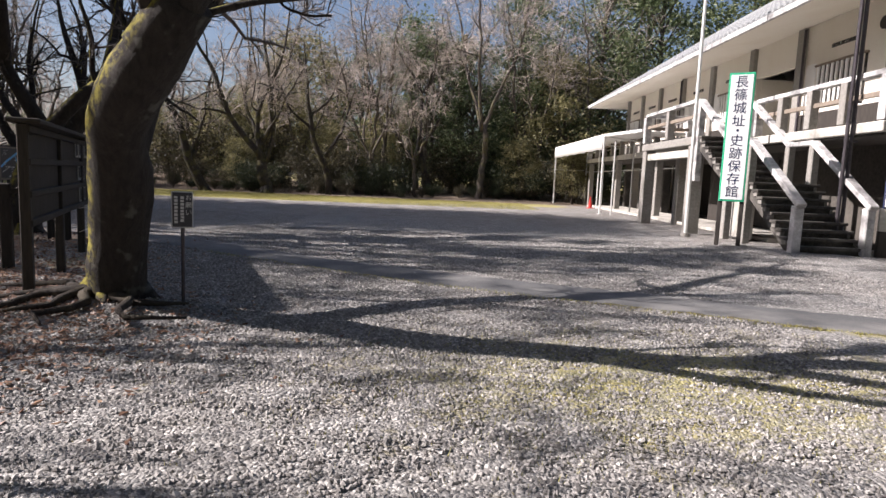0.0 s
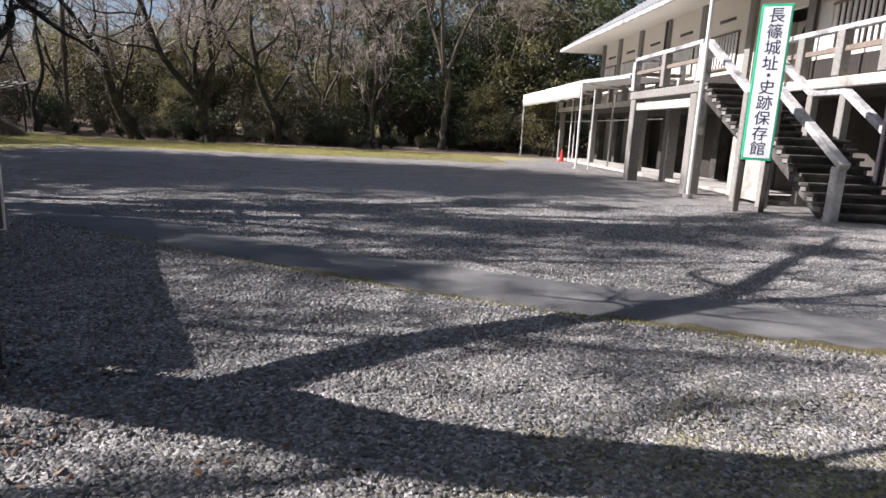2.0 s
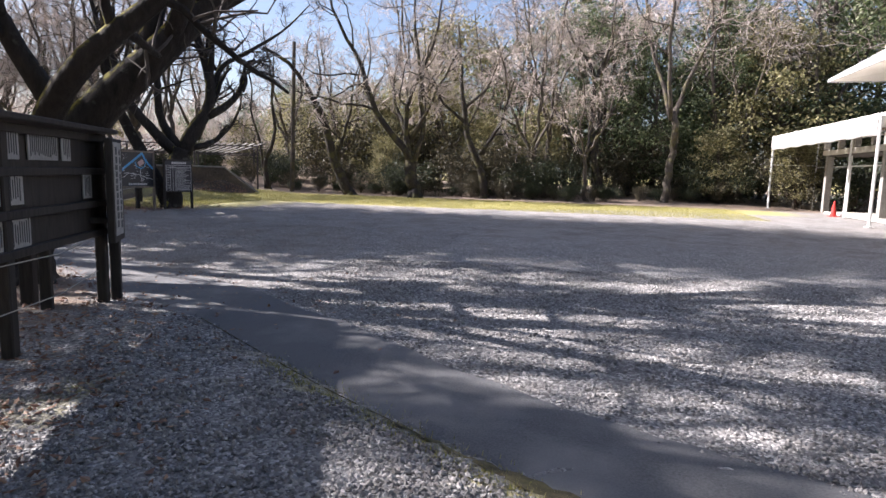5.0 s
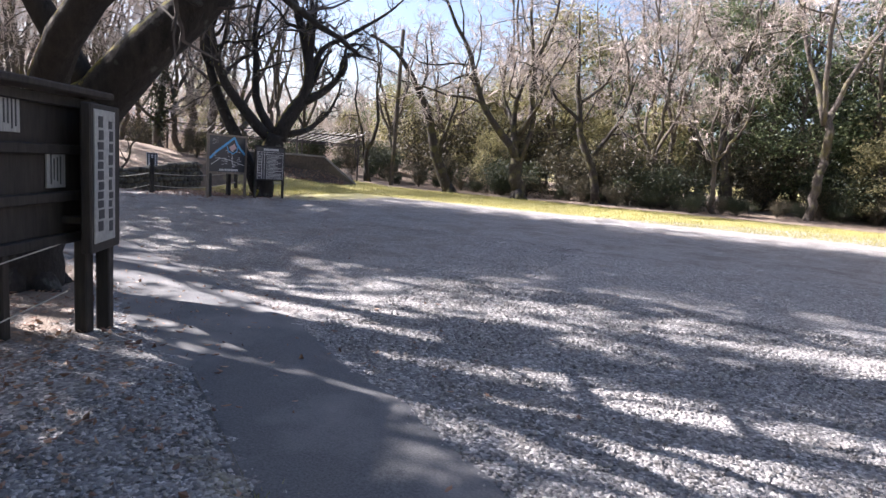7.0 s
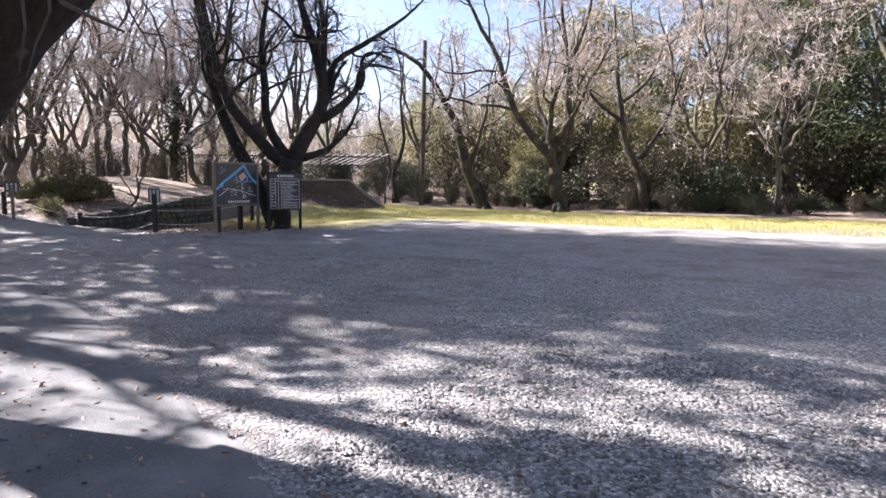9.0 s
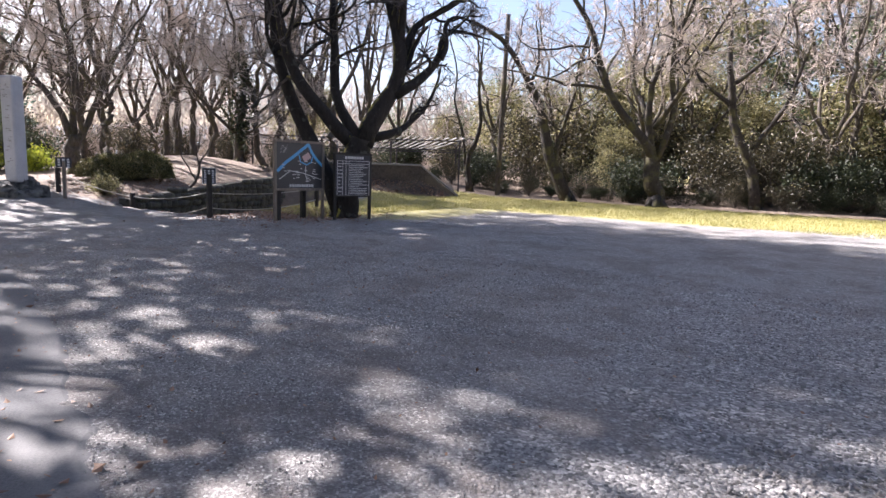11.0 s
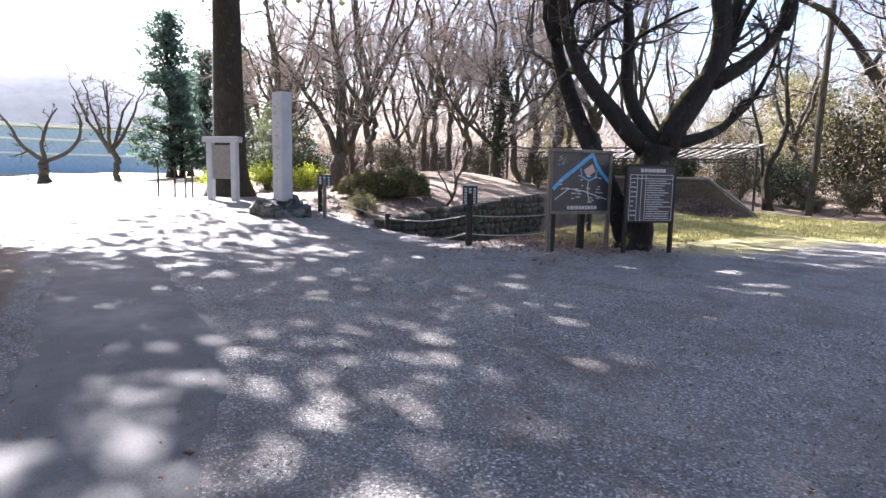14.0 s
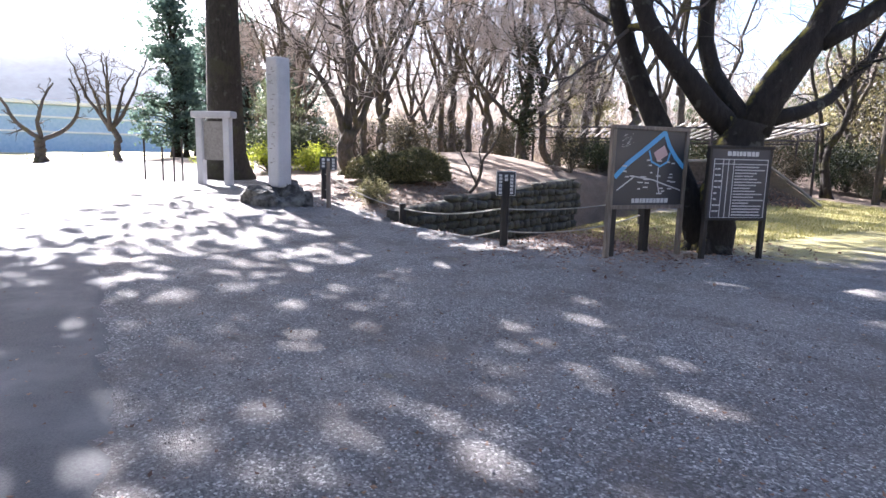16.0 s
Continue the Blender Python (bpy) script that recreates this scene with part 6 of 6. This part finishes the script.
# garden tree by the stone pillar
bare_tree("garden_tree", at(-28.4, 23.6), [
    ([(0, 0, -0.1), (0.0, 0.0, 0.8), (0.05, 0.05, 1.3)], 0.26, 0.22),
    ([(0, 0, 1.1), (-0.15, -0.6, 2.5), (-0.4, -1.6, 4.0), (-0.6, -2.4, 5.2)], 0.13, 0.03),
    ([(0, 0, 1.2), (0.0, 0.1, 3.0), (-0.2, -0.3, 5.2), (0.0, -0.4, 7.0)], 0.13, 0.03),
    ([(0.05, 0, 1.1), (0.3, 0.7, 2.6), (0.5, 1.0, 4.0), (1.1, 2.0, 5.8)], 0.13, 0.03),
    ([(0.05, 0, 1.2), (-0.8, 0.3, 3.0), (-1.4, 0.6, 5.5)], 0.11, 0.03),
    ([(0.0, 0, 1.0), (0.7, -0.2, 2.4), (1.2, -0.6, 4.6)], 0.1, 0.03),
], 19, "leafless garden tree spreading from a short trunk", M_BARK_FAR, M_TWIG, (8, 7, 5), group="", twig_min=0.007, wander=0.05)

# leafless wood trees repeated in depth
rng = np.random.default_rng(40)
pool = []
for k in range(5):
    pool.append(bare_tree("bare_tree", at((-27.5, -33, -4.5, 5.5, -38)[k], (31.5, 27, 45.5, 47.0, 33)[k], 40 * k), random_limbs(rng, (9, 10.5, 14, 16, 12)[k], (0.15, 0.17, 0.17, 0.2, 0.18)[k], (0.34, 0.3, 0.22, 0.2, 0.3)[k], (4, 4, 3, 3, 4)[k]), 50 + k,
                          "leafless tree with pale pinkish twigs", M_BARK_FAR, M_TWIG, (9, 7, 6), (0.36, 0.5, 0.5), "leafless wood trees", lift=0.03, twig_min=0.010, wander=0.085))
spots = [(-2, 43.2), (-5.6, 44.2), (7.2, 46), (11, 46.5), (-3.5, 50), (-14, 44.5), (-19, 46), (-6, 48), (2.5, 44.5), (-1.5, 47.5), (-11, 47), (-25, 49), (-27, 38), (-31, 35), (-35, 42), (-41, 38), (-30, 45),
         (-36, 29), (-40, 25.5), (-45, 32), (-33.5, 31.5), (-26.5, 34.5), (-32, 38), (-38, 36), (-36, 33), (-41, 30), (-46, 36), (-35, 41), (-40, 44), (-48, 33.5), (-43, 27), (-47, 26.5), (-31, 42), (-54, 36), (-52, 28), (-44, 43), (-50, 30), (-9.5, 52), (-16, 52), (4, 55), (9, 50), (-50, 40)]
for k, (x, y) in enumerate(spots):
    place(pool[k % 5], x, y, float(rng.uniform(0, 360)), float(rng.uniform(0.85, 1.2)))

# evergreens behind
ever = [evergreen("evergreen_tree", at(*p), 70 + k, h, 0.28, cr, lo, 0.29, 11500, "tall dark evergreen broadleaf tree", mat, M_BARK_FAR, 62, False, "evergreen wood")
        for k, (p, h, cr, lo, mat) in enumerate((((-3, 54), 15, 4.2, 2.0, M_LEAF), ((6.5, 53), 17, 4.0, 3.0, M_LEAF), ((-13, 55), 13, 4.2, 1.5, M_LEAF_BROWN), ((12.5, 49.5), 19, 4.4, 2.5, M_LEAF)))]
for k, (x, y, s) in enumerate(((2.2, 48.5, 0.68), (5.6, 48.6, 0.7), (9.2, 47.4, 0.8), (-1.2, 50.5, 0.68), (-8, 57, 0.8), (1.5, 58, 0.82), (10, 57, 0.85), (17, 50, 1.1), (22, 46, 1.1), (15, 57, 0.9), (-18, 58, 0.7), (-3, 62, 0.8), (7, 63, 0.85), (-12, 63, 0.75), (-44, 50, 0.6),
                               (19, 60, 1.2), (27, 52, 1.2), (26, 40, 1.1))):
    place(ever[k % 4], x, y, float(rng.uniform(0, 360)), s)
olive = evergreen("olive_tree", at(-17.5, 47.5), 95, 7.5, 0.14, 2.4, 1.0, 0.2, 7000, "yellowish olive-green small tree in the wood", M_LEAF_BROWN, M_BARK_FAR, 60, False, "olive trees")
for x, y, s in ((-12.5, 48.5, 1.0), (-21.5, 50, 0.9), (-8.5, 46.5, 0.7), (5.6, 45.2, 0.6), (9.2, 43.2, 0.55), (-15, 43.8, 0.5), (-26, 52, 0.9), (-5, 47.5, 0.8)):
    place(olive, x, y, 100 * s + x * 20, s)
for k in range(13):
    place(ever[k % 4], -43 + k * 3.1 + float(rng.uniform(-1, 1)), 62 + float(rng.uniform(-3, 6)), 33 * k, float(rng.uniform(0.36, 0.52)))
# the great trunk whose high crown shades the yard
big = evergreen("great_tree", at(-31.3, 20.5), 90, 27, 0.6, 5.6, 9.3, 0.42, 38000, "massive dark straight trunk with a high evergreen crown", M_LEAF, M_CEDAR_BARK, 205, lean_up=0.85, flare_root=True, lean=(-0.6, 1.7), umbrella=True)
cedar = evergreen("cedar_tree", at(-62, 24), 91, 13, 0.3, 3.0, 0.8, 0.38, 5600, "blue-green conical cedar at the field edge", M_CEDAR, M_CEDAR_BARK, 110, True, "cedars")
for x, y, s in ((-61.7, 24.7, 0.6), (-73.3, 27.8, 0.8), (-66.4, 30.8, 0.6), (-65, 27.5, 0.85), (-58, 28.5, 0.8), (-70, 31, 0.9), (-54, 31, 0.7)):
    place(cedar, x, y, 70 * s, s)
# trees outside the view to the west that the shadows on the yard show
for x, y, s, k in ((-12.5, 10.6, 0.75, 4), (-13, 9.0, 0.85, 3), (-15.5, 6.0, 0.8, 2), (-11, 3.0, 0.9, 1), (-22, 7.5, 1.0, 2), (-18, 9.0, 1.1, 2), (-27, 10, 1.1, 4), (-14, 8.0, 0.85, 0)):
    place(pool[k], x, y, float(rng.uniform(0, 360)), s)
for k, (x, y, h, lo, cr, n, groups, clump) in enumerate(((-31.5, 12.9, 15.6, 8.8, 3.1, 6400, 50, 0.85), (-19, 13.5, 20, 7.0, 2.6, 3700, 26, 0.55), (-25, 10.4, 22, 12.0, 2.3, 1100, 9, 0.5), (-14, 12.2, 17.5, 10.5, 2.1, 1800, 12, 0.55))):
    evergreen("thin_evergreen", at(x, y), 120 + k, h, 0.24, cr, lo, 0.3, n, "tall thin-crowned evergreen on the bank west of the path", M_LEAF, M_BARK_FAR, groups, False, "thin evergreens", tall=1.1, clump=clump)
place(ever[0], -34.2, 23.2, 0, 0.23)
# unseen evergreens added south and east, behind the walk, to cut skylight
for k in range(8):
    place(ever[k % 4], -27 + 7.0 * k, -10.5 + float(rng.uniform(-1.5, 1.5)), 47 * k, float(rng.uniform(1.35, 1.6)))
for k in range(2):
    place(ever[k], 24 + float(rng.uniform(-1.5, 1.5)), -4 + 7.0 * k, 53 * k, float(rng.uniform(1.2, 1.4)))
# two more unseen trees in the west, placed to shade path and bank
place(ever[0], -37, 4.5, 20, 1.0)
place(ever[1], -16.8, 10.6, 200, 0.58)
# leafless thicket closing the view behind the garden, its haze put into pale twigs
r5 = np.random.default_rng(55)
n5 = 15000
way, off = np.radians(r5.uniform(18, 71, n5)), r5.uniform(50, 78, n5)
low = np.stack([-8 - off * np.sin(way), 14 + off * np.cos(way), 8.0 * r5.random(n5) ** 1.5 + 0.3], 1)
turn5 = r5.normal(0, 1, (n5, 3)) * np.array([0.6, 0.6, 0.25]) + np.array([0, 0, 0.9])
top = low + turn5 * r5.uniform(0.8, 2.2, (n5, 1))
twigs = Geo().tubes(np.stack([low, (low + top) / 2 + r5.normal(0, 0.15, (n5, 3)), top], 1), r5.uniform(0.02, 0.045, (n5, 1)) * np.array([[1, 0.8, 0.4]]), 3, False)
tagged(new("far_thicket", twigs.mesh("far_thicket", M_TWIG)), "pinkish leafless thicket beyond the garden, haze in its pale colour", "thicket", kind="stuff")
# small trees beyond the field
bare_tree("field_tree", at(-57, 15.2), [
    ([(0, 0, -0.1), (0, 0, 0.9), (0, 0.05, 1.5)], 0.36, 0.3),
    ([(0, 0, 1.4), (0, -1.0, 2.2), (0, -1.7, 3.6), (0.2, -2.4, 4.6)], 0.16, 0.05),
    ([(0, 0, 1.4), (0, -0.1, 2.6), (0.1, 0.3, 3.8), (0, 0.9, 5.0)], 0.15, 0.05),
    ([(0, 0, 1.4), (0, 1.3, 2.0), (0, 2.2, 3.2), (0, 2.3, 4.6), (0, 1.8, 5.4)], 0.16, 0.05),
], 61, "small pruned leafless tree with curved limbs on the field", M_BARK_FAR, M_TWIG_DARK, (4, 4, 2), (0.25, 0.5, 0.5), "field trees", twig_min=0.012, wander=0.04)
bare_tree("field_tree", at(-58, 19.6), random_limbs(np.random.default_rng(62), 7.2, 0.24, 0.32, 6), 63, "upright fan-shaped leafless tree on the field", M_BARK_FAR, M_TWIG_DARK, (6, 5, 3), (0.35, 0.5, 0.5), "field trees", twig_min=0.011, wander=0.05)


# ---- shrubs, hedge ----
def shrub(name, m, seed, size, leaf, count, label, material, group=""):
    rng = np.random.default_rng(seed)
    t = thing(name, m, label, "shrub", group)
    n = 26
    c = rng.normal(size=(n, 3)) * np.array([0.3, 0.3, 0.2]) + np.array([0, 0, 0.5])
    c[:, 2] = np.clip(c[:, 2], 0.18, 0.85)
    w = rng.integers(0, n, count)
    p = (c[w] + rng.normal(size=(count, 3)) * 0.13) * np.array(size)
    p[:, 2] = np.abs(p[:, 2])
    g = Geo()
    b = np.stack([np.zeros((n, 3)), c * np.array(size) * 0.5, c * np.array(size)], 1)
    g.tubes(b, np.tile([[0.025, 0.018, 0.006]], (n, 1)), 4, False)
    part("woody_base", g, M_BARK_FAR, t)
    part("foliage", Geo().leaves(p, leaf, rng), material, t)
    return t


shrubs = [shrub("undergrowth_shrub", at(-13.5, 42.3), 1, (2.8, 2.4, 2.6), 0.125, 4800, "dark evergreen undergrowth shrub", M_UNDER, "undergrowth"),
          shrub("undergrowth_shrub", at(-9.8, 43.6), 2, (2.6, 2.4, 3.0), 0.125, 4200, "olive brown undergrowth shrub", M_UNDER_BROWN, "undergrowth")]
for k in range(44):
    x = -34 + k * 1.02 + rng.uniform(-0.7, 0.7)
    y = 43.5 + rng.uniform(0, 7.0) + 3.0 * smooth_step(x, -6, 2) - 2.0 * smooth_step(-x, 24, 34)
    place(shrubs[int(rng.random() < (0.7 if x < -6 else 0.4))], x, float(y), float(rng.uniform(0, 360)), float(rng.choice([0.4, 0.5, 0.7, 0.9, 1.1, 1.5])))
for k in range(9):
    place(shrubs[1], -38 - k * 3.0 + float(rng.uniform(-1, 1)), 33 + float(rng.uniform(0, 8)), 40 * k, float(rng.uniform(0.6, 1.2)))
for x, y, s in ((-29.5, 26.2, 0.5), (-32.5, 24, 0.7), (-34.5, 23, 0.8), (-25.4, 30.5, 0.45), (-26, 32.5, 0.6), (-31, 33, 0.6), (-37, 25, 0.9), (9.5, 43.5, 1.0), (12, 42.5, 1.2), (6.5, 45.5, 1.1), (4, 46.5, 1.2)):
    place(shrubs[int(x) % 2], x, y, 50 * s, s)
for k in range(26):
    place(shrubs[k % 2], -25.5 + k * 1.25 + float(rng.uniform(-0.5, 0.5)), 41.8 + float(rng.uniform(0, 1.6)) + 2.5 * float(smooth_step(-25.5 + k * 1.25, -4, 4)), 77 * k, float(rng.uniform(0.28, 0.55)))
hedge = thing("clipped_hedge", at(-25.6, 23.8, 45), "low rounded olive green clipped bush", "shrub")
r2 = np.random.default_rng(3)
for cx, rx, ry, rz in ((-0.45, 0.95, 0.85, 0.72), (0.6, 0.95, 0.85, 0.85)):
    d = r2.normal(size=(16000, 3))
    d /= np.linalg.norm(d, axis=1, keepdims=True)
    d[:, 2] = np.abs(d[:, 2])
    puff = 1 + 0.1 * np.sin(d[:, 0] * 7 + cx * 5) * np.sin(d[:, 1] * 6) + r2.normal(0, 0.045, 16000) - 0.12 * r2.random(16000) ** 2
    part("foliage", Geo().leaves(d * puff[:, None] * np.array([rx, ry, rz]) + np.array([cx, 0, 0.05]), 0.06, r2), M_HEDGE, hedge)
    # solid core, darker than the leaf shell, seen through its gaps
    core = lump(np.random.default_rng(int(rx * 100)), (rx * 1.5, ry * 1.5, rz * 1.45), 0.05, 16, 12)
    part("hedge_core", core, M_UNDER_BROWN, hedge, smooth=True)
    part("woody_base", Geo().tubes([[(cx + k * 0.1, 0, -0.05), (cx + k * 0.3, 0.1 * k, 0.6)] for k in (-1, 0, 1)], [[0.04, 0.02]] * 3, 6), M_BARK_FAR, hedge)
shrub("low_bush", at(-23.3, 21.9, 0), 4, (0.8, 0.8, 0.6), 0.05, 2500, "small brownish bush by the moat", M_LEAF_BROWN)
for x, y, s in ((-31.2, 23.4, 0.75), (-33.5, 22.6, 1.0), (-36, 21.5, 0.9)):
    shrub("yellow_green_bush", at(x, y), int(abs(x) * 10), (1.3 * s, 1.3 * s, 1.2 * s), 0.09, 2200, "bright yellow-green garden bush", M_YELLOW_BUSH, "yellow bushes")

# ---- utility pole, far field edge ----
u = thing("utility_pole", at(-20.4, 40.8), "tall dark wooden utility pole at the wood edge", "pole")
part("shaft", Geo().tube([(0.2, 0, -0.1), (0.35, 0.1, 9.2)], [0.14, 0.11], 10), M_BARK_FAR, u)
part("crossarm", Geo().box((0, 0, 8.2), (0.5, 0.08, 0.08)), M_DARK_METAL, u)
h = thing("far_warehouse", pose(-135, 12, 0.0), "long faded blue sheeted building beyond the field", "building")
part("wall", Geo().box((0, 0, 3.7), (30, 44, 7.4), 0.1), M_BLUE_WALL, h)
part("roof", Geo().box((0, 0, 7.7), (31, 45, 0.6), 0.1), M_WHITE, h)
for k in range(2):
    part("band", Geo().box((15.1, 0, 3.4 + k * 2.2), (0.2, 44, 0.3), 0.02), M_WHITE, h)
part("end_pillar", Geo().box((15.2, -6.0, 3.6), (0.5, 5.0, 7.2), 0.05), M_WHITE, h)
f = thing("field_fence", pose(-66, 12, ground_z(-66, 12)), "low pale fence along the far field edge", "fence")
for k in range(20):
    part("post", Geo().box((0, -14 + k * 1.8, 0.45), (0.08, 0.08, 0.9)), M_CONCRETE_PALE, f)
for z in (0.4, 0.8):
    part("rail", Geo().box((0, 3, z), (0.05, 34.5, 0.06)), M_CONCRETE_PALE, f)


def build_hill():
    n, m = 110, 8
    v = []
    for i in range(n):
        a = math.pi * (0.5 + 0.78 * i / (n - 1))
        top = (88 + 9 * math.sin(a * 11) + 3 * math.sin(a * 37)) * min(1.0, max(0.3, 0.3 + (a / math.pi - 0.86) * 4.4))
        for j in range(m):
            t = j / (m - 1)
            r = 300 + 200 * t
            v.append((math.cos(a) * r - 20, math.sin(a) * r * 0.9 + 20, -2 + top * math.sin(t * math.pi / 2) ** 1.2))
    f = [(i * m + j, i * m + j + 1, (i + 1) * m + j + 1, (i + 1) * m + j) for i in range(n - 1) for j in range(m - 1)]
    tagged(new("hill", Geo().add(v, f).mesh("hill", M_HILL, True)), "distant wooded hill with bluish haze in its colour", "hill", kind="structure")


build_hill()


# ---- loose gravel, fallen leaves, grass ----
def inside_path(x, y, grow_by=0.0):
    xs = np.array(PATH_SOUTH)[::-1]
    xn = np.array(PATH_NORTH)[::-1]
    return (y > np.interp(x, xs[:, 0], xs[:, 1]) - grow_by) & (y < np.interp(x, xn[:, 0], xn[:, 1]) + grow_by)


def scatter_stones(name, n, x0, x1, y0, y1, size, seed, label, keep=None):
    rng = np.random.default_rng(seed)
    x, y = rng.uniform(x0, x1, n), rng.uniform(y0, y1, n)
    ok = ~inside_path(x, y, rng.normal(-0.03, 0.07, n))
    if keep is not None:
        ok &= keep(x, y)
    x, y = x[ok], y[ok]
    n = len(x)
    s = size * rng.uniform(0.5, 1.5, n)
    octa = np.array([(1, 0, 0), (0, 1, 0), (-1, 0, 0), (0, -1, 0), (0.2, 0.1, 0.7), (0, 0, -0.6)], float)
    a = rng.uniform(0, 2 * np.pi, n)
    v = octa[None] * (1 + rng.normal(0, 0.22, (n, 6, 1))) + rng.normal(0, 0.12, (n, 6, 3))
    c, sn = np.cos(a)[:, None], np.sin(a)[:, None]
    vx, vy = v[:, :, 0] * c - v[:, :, 1] * sn, v[:, :, 0] * sn + v[:, :, 1] * c
    v = np.stack([vx, vy * 0.8, v[:, :, 2]], -1) * s[:, None, None]
    v += np.stack([x, y, height(x, y) + s * 0.25], -1)[:, None]
    tri = np.array([(0, 1, 4), (1, 2, 4), (2, 3, 4), (3, 0, 4), (1, 0, 5), (2, 1, 5), (3, 2, 5), (0, 3, 5)])
    g = Geo()
    g.v.append(v.reshape(-1, 3))
    g.f = (np.arange(n)[:, None, None] * 6 + tri[None]).reshape(-1, 3).tolist()
    g.n = n * 6
    tagged(new(name, g.mesh(name, M_PEBBLE)), label, "gravel", kind="stuff")


def pebble_material():
    m, nt, bsdf, coord = bare("loose_pebbles")
    island = nt.nodes.new("ShaderNodeNewGeometry").outputs["Random Per Island"]
    col = ramp(nt, island, [(0, (0.10, 0.098, 0.095)), (0.4, (0.22, 0.215, 0.21)), (0.8, (0.35, 0.34, 0.325)), (1, (0.60, 0.58, 0.55))])
    col = mixed(nt, calc(nt, "MULTIPLY", texture(nt, coord, "noise", 70, 3), 0.5), col, (0.25, 0.22, 0.20))
    nt.links.new(col, bsdf.inputs["Base Color"])
    bsdf.inputs["Roughness"].default_value = 0.75
    return m


M_PEBBLE = pebble_material()
scatter_stones("near_gravel", 95000, -4.6, 3.6, 1.2, 9.6, 0.0135, 1, "loose grey and white gravel stones")
scatter_stones("yard_gravel", 60000, -5.5, 7.5, 8.5, 16, 0.014, 2, "loose grey gravel of the yard", lambda x, y: y < 17)
scatter_stones("path_side_gravel", 46000, -16, -4.5, 13, 21, 0.0075, 3, "fine grey gravel beside the path")


def scatter_leaves(name, n, cx, cy, sx, sy, size, seed, material, label, flat=0.75, lift=0.012):
    rng = np.random.default_rng(seed)
    x, y = rng.normal(cx, sx, n), rng.normal(cy, sy, n)
    p = np.stack([x, y, height(x, y) + lift + rng.uniform(0, 0.012, n)], 1)
    tagged(new(name, Geo().leaves(p, size, rng, flat).mesh(name, material)), label, "leaves", kind="stuff")


scatter_leaves("fallen_leaves", 3500, -3.9, 4.9, 0.9, 0.9, 0.06, 1, M_DRY_LEAF, "dry brown fallen leaves round the tree")
scatter_leaves("fallen_leaves", 3000, -5.4, 7.6, 0.8, 1.2, 0.06, 2, M_DRY_LEAF, "dry brown fallen leaves under the board")
scatter_leaves("fallen_leaves", 5000, -18.2, 24.0, 1.3, 1.3, 0.07, 3, M_DRY_LEAF, "dry brown fallen leaves beside the moat")
scatter_leaves("fallen_leaves", 2600, -12.5, 17.5, 4.0, 2.4, 0.032, 5, M_DRY_LEAF, "sparse dry leaves on the gravel")
scatter_leaves("fallen_leaves", 1100, -6.9, 10.2, 0.9, 0.7, 0.06, 7, M_DRY_LEAF, "dry brown leaves on the soil beside the path")
scatter_leaves("fallen_leaves", 2600, -10.5, 12.2, 2.5, 0.8, 0.06, 6, M_DRY_LEAF, "dry leaves on the bank south of the path")
scatter_leaves("fallen_leaves", 4000, -24.5, 23.5, 1.8, 1.5, 0.07, 4, M_DRY_LEAF, "dry brown fallen leaves on the bank")


def scatter_grass(name, n, sample, h, seed, label):
    rng = np.random.default_rng(seed)
    x, y = sample(rng, n)
    n = len(x)
    z = height(x, y)
    a = rng.uniform(0, 2 * np.pi, n)
    w = 0.006 * (h / 0.06)
    dx, dy = np.cos(a) * w, np.sin(a) * w
    hh = h * rng.uniform(0.5, 1.4, n)
    lx, ly = rng.normal(0, 0.4, n) * hh, rng.normal(0, 0.4, n) * hh
    v = np.stack([np.stack([x - dx, y - dy, z - 0.005], 1), np.stack([x + dx, y + dy, z - 0.005], 1), np.stack([x + lx, y + ly, z + hh], 1)], 1)
    g = Geo()
    g.v.append(v.reshape(-1, 3))
    g.f = np.arange(n * 3).reshape(-1, 3).tolist()
    tagged(new(name, g.mesh(name, M_GRASS)), label, "grass", kind="stuff")


scatter_grass("path_edge_grass", 6500, lambda r, n: (lambda x: (x, np.interp(x, np.array(PATH_SOUTH)[::-1, 0], np.array(PATH_SOUTH)[::-1, 1]) - r.normal(0.05, 0.09, n)))(r.uniform(-4, 6, n)), 0.035, 1, "sparse moss and grass along the path edge")
scatter_grass("lawn_grass", 60000, lambda r, n: (r.uniform(-22, 5, n), r.uniform(31, 39.5, n)), 0.07, 2, "short yellow-green winter grass")
scatter_grass("yard_grass", 7000, lambda r, n: (r.normal(1.4, 1.4, n), r.normal(4.3, 0.8, n)), 0.03, 3, "sparse yellow-green grass in the gravel")
scatter_grass("moat_bank_grass", 14000, lambda r, n: (r.uniform(-20.5, -16.5, n), r.uniform(24, 31, n)), 0.06, 4, "short grass on the moat bank")
